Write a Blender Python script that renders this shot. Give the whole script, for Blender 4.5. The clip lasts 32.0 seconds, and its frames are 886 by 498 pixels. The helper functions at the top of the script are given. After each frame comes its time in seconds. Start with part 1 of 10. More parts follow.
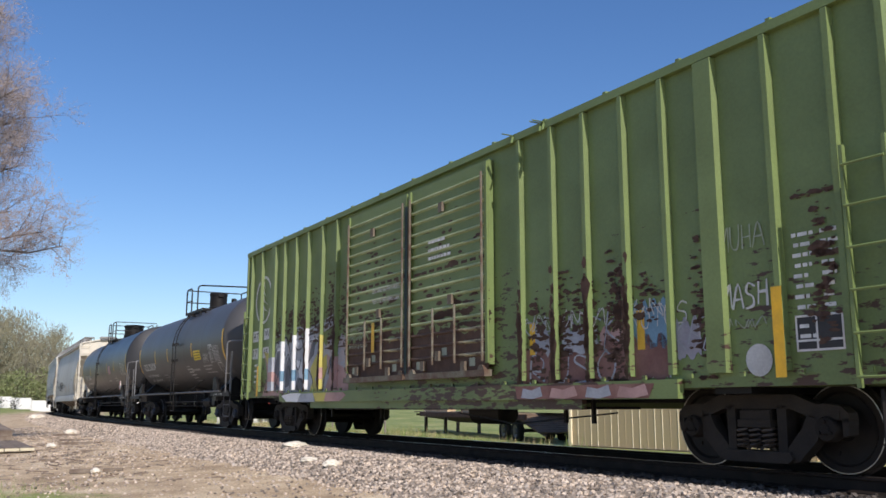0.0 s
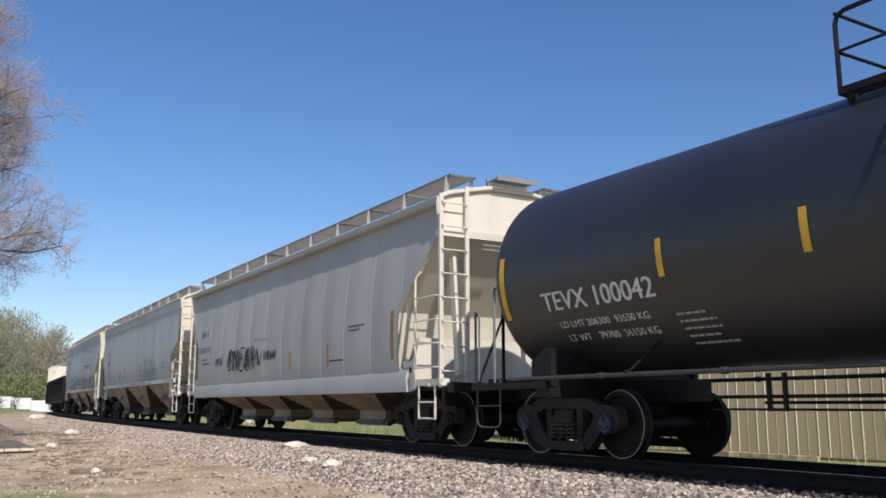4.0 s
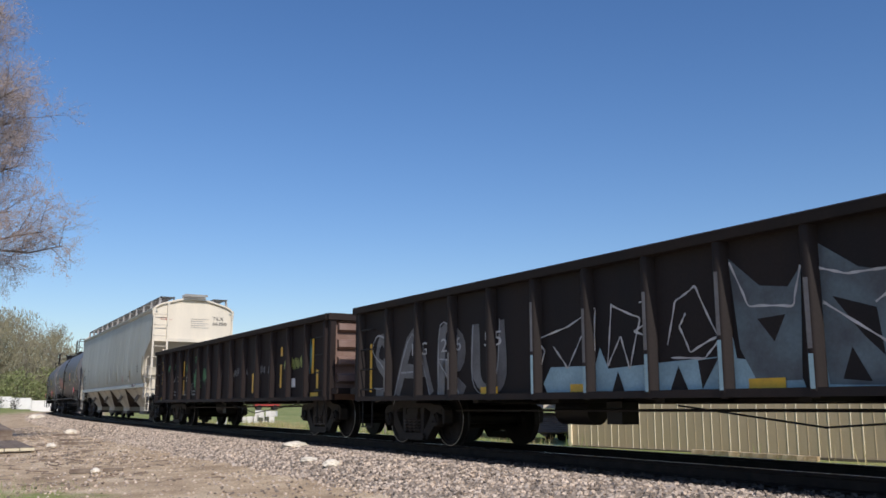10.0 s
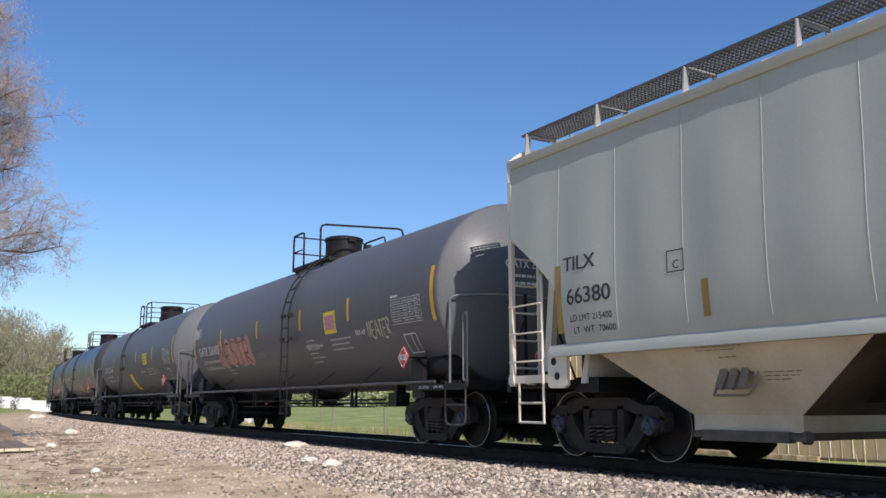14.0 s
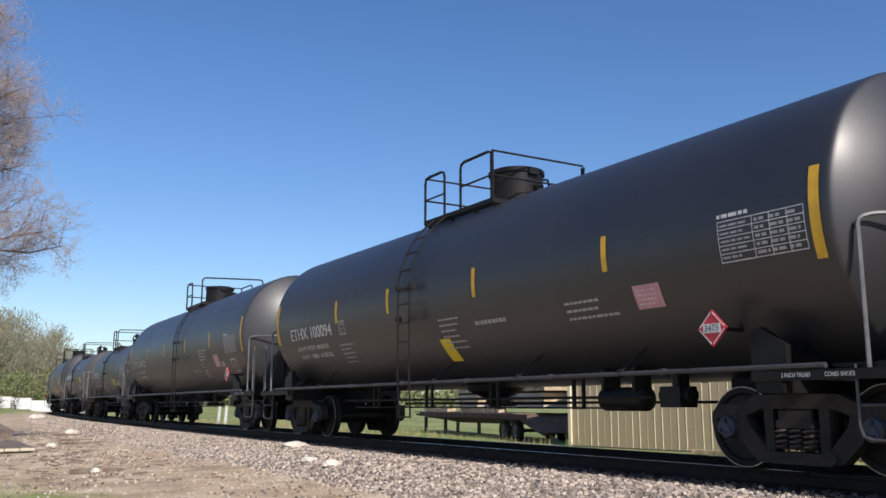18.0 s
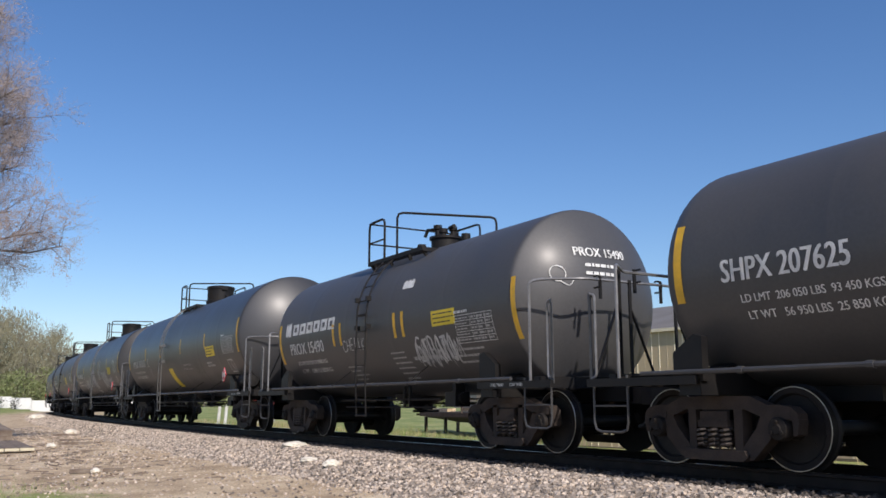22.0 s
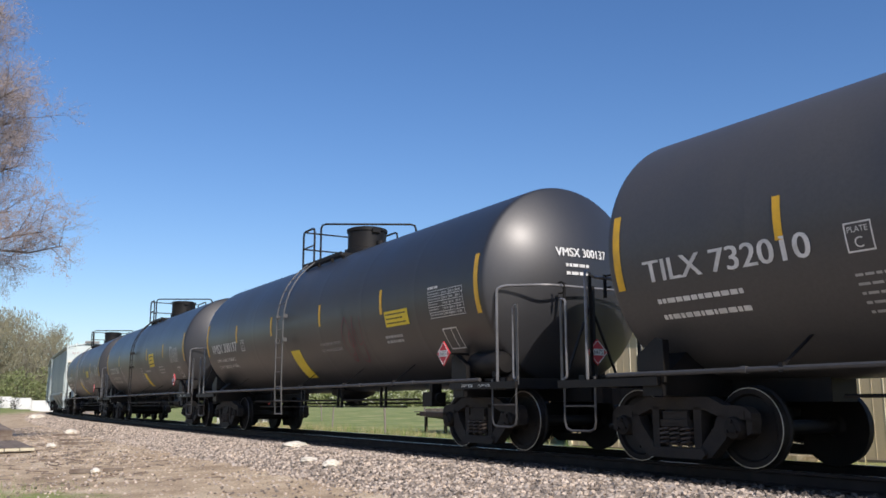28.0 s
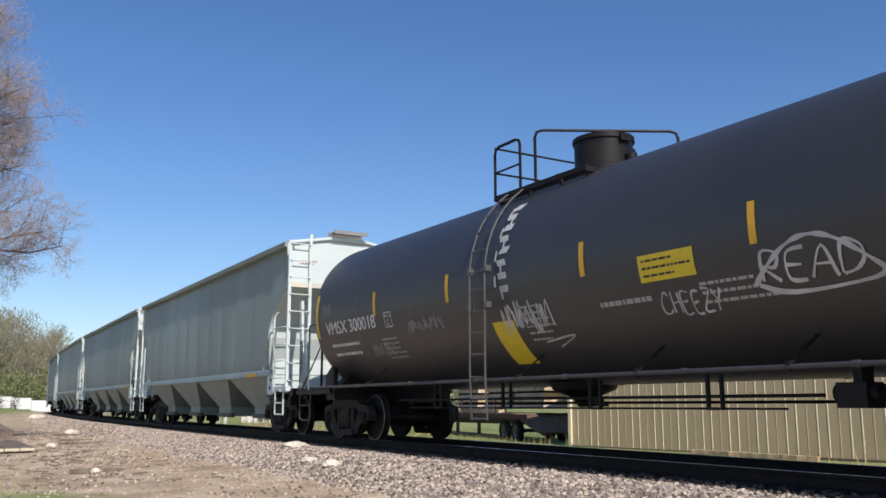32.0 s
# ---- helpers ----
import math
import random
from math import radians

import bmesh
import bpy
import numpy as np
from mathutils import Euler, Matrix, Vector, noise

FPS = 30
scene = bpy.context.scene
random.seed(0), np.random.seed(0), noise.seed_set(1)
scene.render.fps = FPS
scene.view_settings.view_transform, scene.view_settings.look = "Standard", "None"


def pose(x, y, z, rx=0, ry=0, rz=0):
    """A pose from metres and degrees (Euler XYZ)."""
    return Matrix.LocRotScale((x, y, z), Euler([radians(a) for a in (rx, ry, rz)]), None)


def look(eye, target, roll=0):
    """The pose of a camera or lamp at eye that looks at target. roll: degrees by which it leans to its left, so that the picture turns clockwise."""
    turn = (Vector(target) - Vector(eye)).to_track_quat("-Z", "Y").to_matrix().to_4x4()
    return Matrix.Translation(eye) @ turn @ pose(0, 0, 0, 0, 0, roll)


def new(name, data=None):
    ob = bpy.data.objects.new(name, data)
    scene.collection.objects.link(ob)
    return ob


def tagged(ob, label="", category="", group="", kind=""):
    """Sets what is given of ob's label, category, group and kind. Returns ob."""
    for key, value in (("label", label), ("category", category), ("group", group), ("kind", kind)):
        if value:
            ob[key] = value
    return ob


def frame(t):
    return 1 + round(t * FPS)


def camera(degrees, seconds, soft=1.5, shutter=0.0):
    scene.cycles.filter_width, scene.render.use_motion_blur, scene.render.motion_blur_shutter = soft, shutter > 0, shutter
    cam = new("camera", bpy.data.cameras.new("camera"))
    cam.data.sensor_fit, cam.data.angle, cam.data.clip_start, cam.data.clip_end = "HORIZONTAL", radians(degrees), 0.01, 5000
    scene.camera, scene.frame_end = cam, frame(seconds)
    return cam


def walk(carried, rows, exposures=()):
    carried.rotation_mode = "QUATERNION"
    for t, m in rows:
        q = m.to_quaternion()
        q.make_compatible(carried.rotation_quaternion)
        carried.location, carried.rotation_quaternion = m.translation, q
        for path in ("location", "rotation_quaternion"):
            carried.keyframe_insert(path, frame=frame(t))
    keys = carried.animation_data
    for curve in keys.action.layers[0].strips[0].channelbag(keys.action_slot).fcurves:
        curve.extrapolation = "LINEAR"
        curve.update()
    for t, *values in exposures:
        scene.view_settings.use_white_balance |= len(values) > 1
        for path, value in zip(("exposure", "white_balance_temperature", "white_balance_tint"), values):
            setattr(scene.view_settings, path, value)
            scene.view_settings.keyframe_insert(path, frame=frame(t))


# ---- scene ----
from mathutils.geometry import tessellate_polygon

cam = camera(53.6, 32.0, soft=1.6)
walk(cam, [(0.0, pose(0, 0, 0.704, 100.12, 0, 0)), (32.0, pose(0, 0, 0.704, 100.12, 0, 0))], exposures=[(t, v, 6500, 15) for t, v in ((0.0, 0.0), (3.0, -0.02), (4.0, -0.06), (6.0, -0.02), (9.0, -0.04), (10.0, -0.22), (11.5, -0.22), (12.6, -0.04), (14.5, 0.08), (18.0, 0.0), (21.0, 0.0), (23.0, -0.13), (25.0, 0.0), (28.0, -0.03), (32.0, -0.08))])

# ---- light: clear spring sky, high sun ahead of the train ----
SUN_DIR = Vector((0.415, -0.910, 0.80)).normalized()
world = bpy.data.worlds.new("sky")
scene.world = world
world.use_nodes = True
wn = world.node_tree.nodes
wl = world.node_tree.links
wbg = wn["Background"]
sky = wn.new("ShaderNodeTexSky")
sky.sky_type = "NISHITA"
sky.sun_disc = False
sky.sun_elevation = math.asin(SUN_DIR.z)
sky.sun_rotation = math.atan2(SUN_DIR.x, SUN_DIR.y)
sky.air_density = 1.02
sky.dust_density = 0.7
sky.ozone_density = 3.5
hs = wn.new("ShaderNodeHueSaturation")
hs.inputs["Saturation"].default_value = 1.20
hs.inputs["Hue"].default_value = 0.505
wl.new(sky.outputs[0], hs.inputs["Color"])
wl.new(hs.outputs[0], wbg.inputs["Color"])
wbg.inputs["Strength"].default_value = 0.136
sun_data = bpy.data.lights.new("sun", "SUN")
sun_data.energy = 4.6
sun_data.angle = radians(0.5)
sun_data.color = (1.0, 0.94, 0.84)
sun = new("sun", sun_data)
sun.matrix_world = look((0, 0, 60), Vector((0, 0, 60)) - SUN_DIR)


# ---- materials ----
MATS = {}


def mat(name, color, rough=0.6, metal=0.0, vary=0.15, scale=2.0, fine=40.0, bump=0.0, color2=None, mix=0.5, contrast=0.15, coat=0.0, rnd=0.0, island=0.0, streak=False, gloss=0.5):
    """A node material: base colour with coarse stains and fine grain."""
    if name in MATS:
        return MATS[name]
    m = bpy.data.materials.new(name)
    m.use_nodes = True
    n, l = m.node_tree.nodes, m.node_tree.links
    b = n["Principled BSDF"]
    b.inputs["Roughness"].default_value = rough
    b.inputs["Metallic"].default_value = metal
    b.inputs["Coat Weight"].default_value = coat
    b.inputs["Specular IOR Level"].default_value = gloss
    tc = n.new("ShaderNodeTexCoord")
    src = tc.outputs["Object"]
    if streak:
        mp = n.new("ShaderNodeMapping")
        mp.inputs["Scale"].default_value = (1, 1, 0.12)
        l.new(src, mp.inputs[0])
        big_src = mp.outputs[0]
    else:
        big_src = src
    big = n.new("ShaderNodeTexNoise")
    big.inputs["Scale"].default_value = scale
    big.inputs["Detail"].default_value = 6
    l.new(big_src, big.inputs["Vector"])
    small = n.new("ShaderNodeTexNoise")
    small.inputs["Scale"].default_value = fine
    small.inputs["Detail"].default_value = 3
    l.new(src, small.inputs["Vector"])
    ramp = n.new("ShaderNodeMapRange")
    ramp.inputs["From Min"].default_value = mix - contrast
    ramp.inputs["From Max"].default_value = mix + contrast
    l.new(big.outputs["Fac"], ramp.inputs["Value"])
    c2 = color2 or tuple(c * (1 - vary) for c in color)
    mx = n.new("ShaderNodeMix")
    mx.data_type = "RGBA"
    mx.inputs["A"].default_value = (*color, 1)
    mx.inputs["B"].default_value = (*c2, 1)
    l.new(ramp.outputs[0], mx.inputs["Factor"])
    mul = n.new("ShaderNodeMix")
    mul.data_type = "RGBA"
    mul.blend_type = "MULTIPLY"
    mul.inputs["Factor"].default_value = 1.0
    g = n.new("ShaderNodeMapRange")
    g.inputs["To Min"].default_value = 1 - vary
    g.inputs["To Max"].default_value = 1 + vary
    l.new(small.outputs["Fac"], g.inputs["Value"])
    l.new(mx.outputs["Result"], mul.inputs["A"])
    l.new(g.outputs[0], mul.inputs["B"])
    out = mul.outputs["Result"]
    if rnd or island:
        src2 = n.new("ShaderNodeObjectInfo").outputs["Random"] if rnd else n.new("ShaderNodeNewGeometry").outputs["Random Per Island"]
        r = n.new("ShaderNodeMapRange")
        k = rnd or island
        r.inputs["To Min"].default_value = 1 - k
        r.inputs["To Max"].default_value = 1 + k
        l.new(src2, r.inputs["Value"])
        m2 = n.new("ShaderNodeMix")
        m2.data_type = "RGBA"
        m2.blend_type = "MULTIPLY"
        m2.inputs["Factor"].default_value = 1.0
        l.new(out, m2.inputs["A"])
        l.new(r.outputs[0], m2.inputs["B"])
        out = m2.outputs["Result"]
    l.new(out, b.inputs["Base Color"])
    rr = n.new("ShaderNodeMapRange")
    rr.inputs["To Min"].default_value = max(0.03, rough - 0.12)
    rr.inputs["To Max"].default_value = min(1.0, rough + 0.12)
    l.new(big.outputs["Fac"], rr.inputs["Value"])
    l.new(rr.outputs[0], b.inputs["Roughness"])
    if bump:
        bp = n.new("ShaderNodeBump")
        bp.inputs["Strength"].default_value = bump
        bp.inputs["Distance"].default_value = 0.02
        l.new(small.outputs["Fac"], bp.inputs["Height"])
        l.new(bp.outputs[0], b.inputs["Normal"])
    MATS[name] = m
    return m


def M_print():
    return mat("dull_white_print", (0.42, 0.42, 0.41), 0.6, vary=0.15, scale=6, fine=70)


def tank_paint(name, a, b, rough, gloss, coat, coat_rough):
    """Enamel on a tank: dull pigment under a thin gloss."""
    m = mat(name, a, rough, vary=0.2, scale=0.9, fine=25, color2=b, streak=True)
    p = m.node_tree.nodes["Principled BSDF"]
    p.inputs["Specular IOR Level"].default_value = gloss
    p.inputs["Coat Weight"].default_value = coat
    p.inputs["Coat Roughness"].default_value = coat_rough
    return m


def M_black():
    return tank_paint("black_tank_paint", (0.027, 0.0275, 0.0305), (0.032, 0.032, 0.0345), 0.52, 0.6, 0.35, 0.33)


def M_black_gloss():
    return tank_paint("glossy_black_tank_paint", (0.018, 0.019, 0.0225), (0.023, 0.0235, 0.026), 0.50, 0.55, 0.4, 0.33)


def M_black_dull():
    return tank_paint("weathered_black_paint", (0.050, 0.050, 0.053), (0.062, 0.060, 0.060), 0.58, 0.5, 0.25, 0.30)


def M_grey_tank():
    return tank_paint("dark_grey_tank_paint", (0.098, 0.104, 0.116), (0.112, 0.115, 0.123), 0.62, 0.3, 0.18, 0.3)


def M_iron():
    return mat("black_iron", (0.0075, 0.0072, 0.008), 0.55, gloss=0.25, vary=0.3, scale=3, fine=50, color2=(0.014, 0.0125, 0.0115))


def M_truck():
    return mat("greasy_cast_steel", (0.0135, 0.012, 0.0115), 0.7, gloss=0.2, vary=0.3, scale=4, fine=60, color2=(0.026, 0.021, 0.0175), bump=0.2)


def M_wheel():
    return mat("wheel_steel", (0.018, 0.0155, 0.014), 0.6, gloss=0.25, metal=0.1, vary=0.3, scale=5, fine=60, color2=(0.014, 0.0125, 0.0118))


def M_rim():
    return mat("polished_wheel_rim", (0.40, 0.39, 0.38), 0.34, metal=1.0, vary=0.1, scale=5, fine=60)


def M_blue():
    return mat("blue_bearing_cap", (0.022, 0.040, 0.085), 0.55, vary=0.2, scale=6, fine=60, color2=(0.030, 0.032, 0.038))


def M_yellow():
    return mat("yellow_reflective_tape", (0.80, 0.46, 0.02), 0.45, vary=0.12, scale=5, fine=60, color2=(0.62, 0.36, 0.03))


def M_white():
    return mat("white_stencil_paint", (0.74, 0.74, 0.72), 0.6, vary=0.12, scale=6, fine=70, color2=(0.55, 0.55, 0.53))


def M_dark():
    return mat("black_stencil_paint", (0.035, 0.035, 0.038), 0.6, vary=0.2, scale=6, fine=70)


# ---- mesh builder ----
class Geo:
    def __init__(self):
        self.v, self.f = [], []

    def add(self, vs, fs):
        o = len(self.v)
        self.v.extend(vs)
        self.f.extend([tuple(i + o for i in f) for f in fs])
        return self

    def box(self, c, s, rot=None, taper=1.0):
        hx, hy, hz = s[0] / 2, s[1] / 2, s[2] / 2
        vs = [Vector((x * hx * (taper if z > 0 else 1), y * hy * (taper if z > 0 else 1), z * hz)) for z in (-1, 1) for y in (-1, 1) for x in (-1, 1)]
        if rot is not None:
            vs = [rot @ q for q in vs]
        return self.add([(q.x + c[0], q.y + c[1], q.z + c[2]) for q in vs], [(0, 2, 3, 1), (4, 5, 7, 6), (0, 1, 5, 4), (2, 6, 7, 3), (0, 4, 6, 2), (1, 3, 7, 5)])

    def bar(self, a, b, w, h, up=(0, 0, 1)):
        """A rectangular bar from a to b."""
        a, b = Vector(a), Vector(b)
        d = (b - a).normalized()
        u = Vector(up)
        if abs(d.dot(u)) > 0.95:
            u = Vector((1, 0, 0))
        sd = d.cross(u).normalized()
        u = sd.cross(d)
        vs = []
        for q in (a, b):
            for i, j in ((-1, -1), (1, -1), (1, 1), (-1, 1)):
                vs.append(tuple(q + sd * (w / 2 * i) + u * (h / 2 * j)))
        return self.add(vs, [(3, 2, 1, 0), (4, 5, 6, 7), (0, 1, 5, 4), (1, 2, 6, 5), (2, 3, 7, 6), (3, 0, 4, 7)])

    def tube(self, pts, r, seg=6):
        pts = [Vector(q) for q in pts]
        rs = r if isinstance(r, (list, tuple)) else [r] * len(pts)
        vs, fs = [], []
        side = None
        for i, q in enumerate(pts):
            d = (pts[min(i + 1, len(pts) - 1)] - pts[max(i - 1, 0)]).normalized()
            if side is None or abs(side.dot(d)) > 0.98:
                side = d.cross(Vector((0.3, 0.2, 1)) if abs(d.z) < 0.9 else Vector((1, 0, 0)))
            side = (side - d * side.dot(d)).normalized()
            u = d.cross(side)
            for k in range(seg):
                an = 2 * math.pi * k / seg
                vs.append(tuple(q + (side * math.cos(an) + u * math.sin(an)) * rs[i]))
        for i in range(len(pts) - 1):
            for k in range(seg):
                a, b = i * seg + k, i * seg + (k + 1) % seg
                fs.append((a, b, b + seg, a + seg))
        fs.append(tuple(range(seg))[::-1])
        fs.append(tuple(range((len(pts) - 1) * seg, len(pts) * seg)))
        return self.add(vs, fs)

    def cyl(self, a, b, r, seg=16):
        return self.tube([a, b], r, seg)

    def lathe(self, prof, axis="x", seg=32, centre=(0, 0, 0)):
        """prof: (along, radius) pairs, turned about the axis through centre."""
        vs, fs = [], []
        n = len(prof)
        for k in range(seg):
            an = 2 * math.pi * k / seg
            c, s = math.cos(an), math.sin(an)
            for a, r in prof:
                q = (a, r * c, r * s) if axis == "x" else (r * s, a, r * c) if axis == "y" else (r * c, r * s, a)
                vs.append(tuple(q[i] + centre[i] for i in range(3)))
        for k in range(seg):
            k2 = (k + 1) % seg
            for i in range(n - 1):
                fs.append((k * n + i, k * n + i + 1, k2 * n + i + 1, k2 * n + i))
        return self.add(vs, fs)

    def prism(self, poly, axis, a, b):
        """A polygon drawn in the two other axes, drawn out from a to b along the axis."""
        n = len(poly)

        def at(q, w):
            return (w, q[0], q[1]) if axis == "x" else (q[0], w, q[1]) if axis == "y" else (q[0], q[1], w)
        vs = [at(q, a) for q in poly] + [at(q, b) for q in poly]
        fs = [tuple(range(n)), tuple(range(2 * n - 1, n - 1, -1))]
        fs += [(i, i + n, (i + 1) % n + n, (i + 1) % n) for i in range(n)]
        return self.add(vs, fs)

    def grid(self, rows):
        """A sheet from rows of points."""
        m = len(rows[0])
        vs = [tuple(q) for r in rows for q in r]
        return self.add(vs, [(i * m + j, i * m + j + 1, (i + 1) * m + j + 1, (i + 1) * m + j) for i in range(len(rows) - 1) for j in range(m - 1)])

    def mesh(self, name, material, smooth=40):
        me = bpy.data.meshes.new(name)
        me.from_pydata(self.v, [], self.f)
        if smooth:
            me.polygons.foreach_set("use_smooth", [True] * len(me.polygons))
            me.set_sharp_from_angle(angle=radians(smooth))
        for q in material if isinstance(material, list) else [material]:
            me.materials.append(q)
        me.update()
        if len(self.f) < 4000:
            bm = bmesh.new()
            bm.from_mesh(me)
            bmesh.ops.recalc_face_normals(bm, faces=bm.faces)
            bm.to_mesh(me)
            bm.free()
        return me


MESHES = {}


def shared(key, build, material, smooth=40):
    """One mesh for all alike parts."""
    if key not in MESHES:
        g = Geo()
        build(g)
        MESHES[key] = g.mesh(key, material, smooth)
    return MESHES[key]


def part(name, geo, material, parent, label="", at=None, smooth=40):
    me = geo if isinstance(geo, bpy.types.Mesh) else geo.mesh(name, material, smooth)
    ob = new(name, me)
    ob.parent = parent
    if at is not None:
        ob.matrix_basis = at
    if label:
        ob["label"] = label
    return ob


def thing(name, label, category, group="", kind="", at=None):
    ob = tagged(new(name), label, category, group, kind)
    if at is not None:
        ob.matrix_basis = at
    return ob


# ---- the track's line ----
TS = np.arange(-420.0, 620.0, 0.5)
_k = -0.00075107 - 1.75502e-05 * np.clip(TS, -20, 125)
_k = np.where(TS > 125, _k * np.clip((170 - TS) / 45, 0, 1), _k)
_k = _k + 0.0003 * np.clip((TS - 10) / 15, 0, 1) * np.clip((75 - TS) / 15, 0, 1)
_a = np.concatenate([[0], np.cumsum((_k[1:] + _k[:-1]) / 2 * 0.5)])
_i0 = int(np.argmin(abs(TS)))
_a = _a - _a[_i0] + 2.118228
_x = np.concatenate([[0], np.cumsum((np.cos(_a[1:]) + np.cos(_a[:-1])) / 2 * 0.5)])
_y = np.concatenate([[0], np.cumsum((np.sin(_a[1:]) + np.sin(_a[:-1])) / 2 * 0.5)])
_x, _y = _x - _x[_i0] + 6.0, _y - _y[_i0] + 7.65184
_z = 0.0010837 * np.clip(TS, -20, 200)


def track(s):
    """x, y, z and heading (towards growing s, away from the camera) of the track's centre line at rail top."""
    return float(np.interp(s, TS, _x)), float(np.interp(s, TS, _y)), float(np.interp(s, TS, _z)), float(np.interp(s, TS, _a))


def beside(s, lat, z=0.0):
    """A point lat metres from the centre line; positive towards the camera."""
    x, y, zz, a = track(s)
    return (x - math.sin(a) * lat, y + math.cos(a) * lat, zz + z)


def gone(t):
    """Metres that the train has run since the start."""
    return 10.83 * t + (0.17 / 24 * (t - 20) ** 2 if t > 20 else 0.0) + (0.015 * (t - 29) ** 2 if t > 29 else 0.0)


# ---- running gear ----
WR = 0.457


def side_frame_geo(g):
    y0, y1 = -0.08, 0.08
    g.prism([(-1.13, 0.50), (-1.12, 0.62), (-1.04, 0.69), (-0.90, 0.71), (-0.74, 0.71), (-0.50, 0.81), (0.50, 0.81), (0.74, 0.71), (0.90, 0.71), (1.04, 0.69), (1.12, 0.62), (1.13, 0.50), (1.04, 0.55), (0.72, 0.56), (0.44, 0.66), (-0.44, 0.66), (-0.72, 0.56), (-1.04, 0.55)], "y", y0, y1)
    g.prism([(-0.42, 0.09), (0.42, 0.09), (0.48, 0.14), (0.44, 0.21), (-0.44, 0.21), (-0.48, 0.14)], "y", y0 - 0.05, y1 + 0.05)
    for sg in (-1, 1):
        g.prism([(sg * 0.38, 0.10), (sg * 0.52, 0.11), (sg * 0.76, 0.34), (sg * 0.79, 0.60), (sg * 0.65, 0.60), (sg * 0.58, 0.46), (sg * 0.40, 0.26)], "y", y0, y1)
        g.prism([(sg * 0.28, 0.18), (sg * 0.39, 0.18), (sg * 0.40, 0.70), (sg * 0.28, 0.70)], "y", y0, y1)
        g.prism([(sg * 1.05, 0.38), (sg * 1.11, 0.40), (sg * 1.13, 0.56), (sg * 1.05, 0.58)], "y", y0, y1)
        g.box((sg * 0.89, 0, 0.60), (0.28, 0.18, 0.08))
    g.box((0, 0.0, 0.50), (0.44, 0.24, 0.08))
    g.box((0, 0.0, 0.59), (0.40, 0.20, 0.10))


def wheelset_geo(g):
    for sg in (-1, 1):
        p = [(0.685, 0.0), (0.69, 0.10), (0.74, 0.14), (0.70, 0.30), (0.69, 0.40), (0.685, 0.482), (0.715, 0.482), (0.73, 0.459), (0.82, 0.455), (0.82, 0.444)]
        g.lathe([(a * sg, r) for a, r in p], "y", 28)
        g.lathe([(a * sg, r) for a, r in [(0.82, 0.38), (0.79, 0.36), (0.775, 0.22), (0.80, 0.13), (0.83, 0.12), (0.83, 0.0)]], "y", 28)
        for k in range(3):
            an = k * 2.09 + 0.4
            g.box((0.27 * math.sin(an), 0.783 * sg, 0.27 * math.cos(an)), (0.05, 0.02, 0.03))
    g.cyl((0, -1.0, 0), (0, 1.0, 0), 0.085, 12)


def wheelset_mesh():
    """The turning axle and wheels, with bright rims in a second material slot."""
    if "wheelset" not in MESHES:
        g = Geo()
        wheelset_geo(g)
        n = len(g.f)
        rim_geo(g)
        n2 = len(g.f)
        rim_dull_geo(g)
        me = g.mesh("wheelset", [M_wheel(), M_rim(), M_truck()])
        me.polygons.foreach_set("material_index", [0] * n + [1] * (n2 - n) + [2] * (len(g.f) - n2))
        MESHES["wheelset"] = me
    return MESHES["wheelset"]


def rim_geo(g):
    for sg in (-1, 1):
        g.lathe([(a * sg, r) for a, r in [(0.818, 0.456), (0.823, 0.453), (0.823, 0.4455), (0.818, 0.444)]], "y", 36)


def rim_dull_geo(g):
    for sg in (-1, 1):
        g.lathe([(a * sg, r) for a, r in [(0.82, 0.445), (0.824, 0.443), (0.821, 0.384), (0.815, 0.38)]], "y", 28)


def cap_geo(g):
    g.lathe([(-0.05, 0.13), (0.06, 0.13), (0.09, 0.115), (0.10, 0.06), (0.115, 0.05), (0.115, 0.0)], "y", 16)
    for k in range(3):
        an = k * 2.094
        g.cyl((0.075 * math.sin(an), 0.08, 0.075 * math.cos(an)), (0.075 * math.sin(an), 0.125, 0.075 * math.cos(an)), 0.022, 6)


def spring_geo(g):
    pts = []
    for i in range(33):
        an = i / 32 * 2 * math.pi * 4.5
        pts.append((0.062 * math.cos(an), 0.062 * math.sin(an), 0.24 * i / 32))
    g.tube(pts, 0.017, 5)


def bolster_geo(g):
    g.prism([(-1.05, 0.48), (-1.05, 0.66), (-0.5, 0.72), (0.5, 0.72), (1.05, 0.66), (1.05, 0.48), (0.5, 0.40), (-0.5, 0.40)], "x", -0.2, 0.2)
    g.lathe([(0.70, 0.0), (0.70, 0.2), (0.80, 0.2), (0.80, 0.0)], "z", 16)
    for sg in (-1, 1):
        g.box((sg * 0.42, 0, 0.36), (0.10, 1.5, 0.14))
        for s2 in (-1, 1):
            g.box((sg * 0.39, s2 * 0.755, 0.42), (0.06, 0.10, 0.30))


SPINS = []


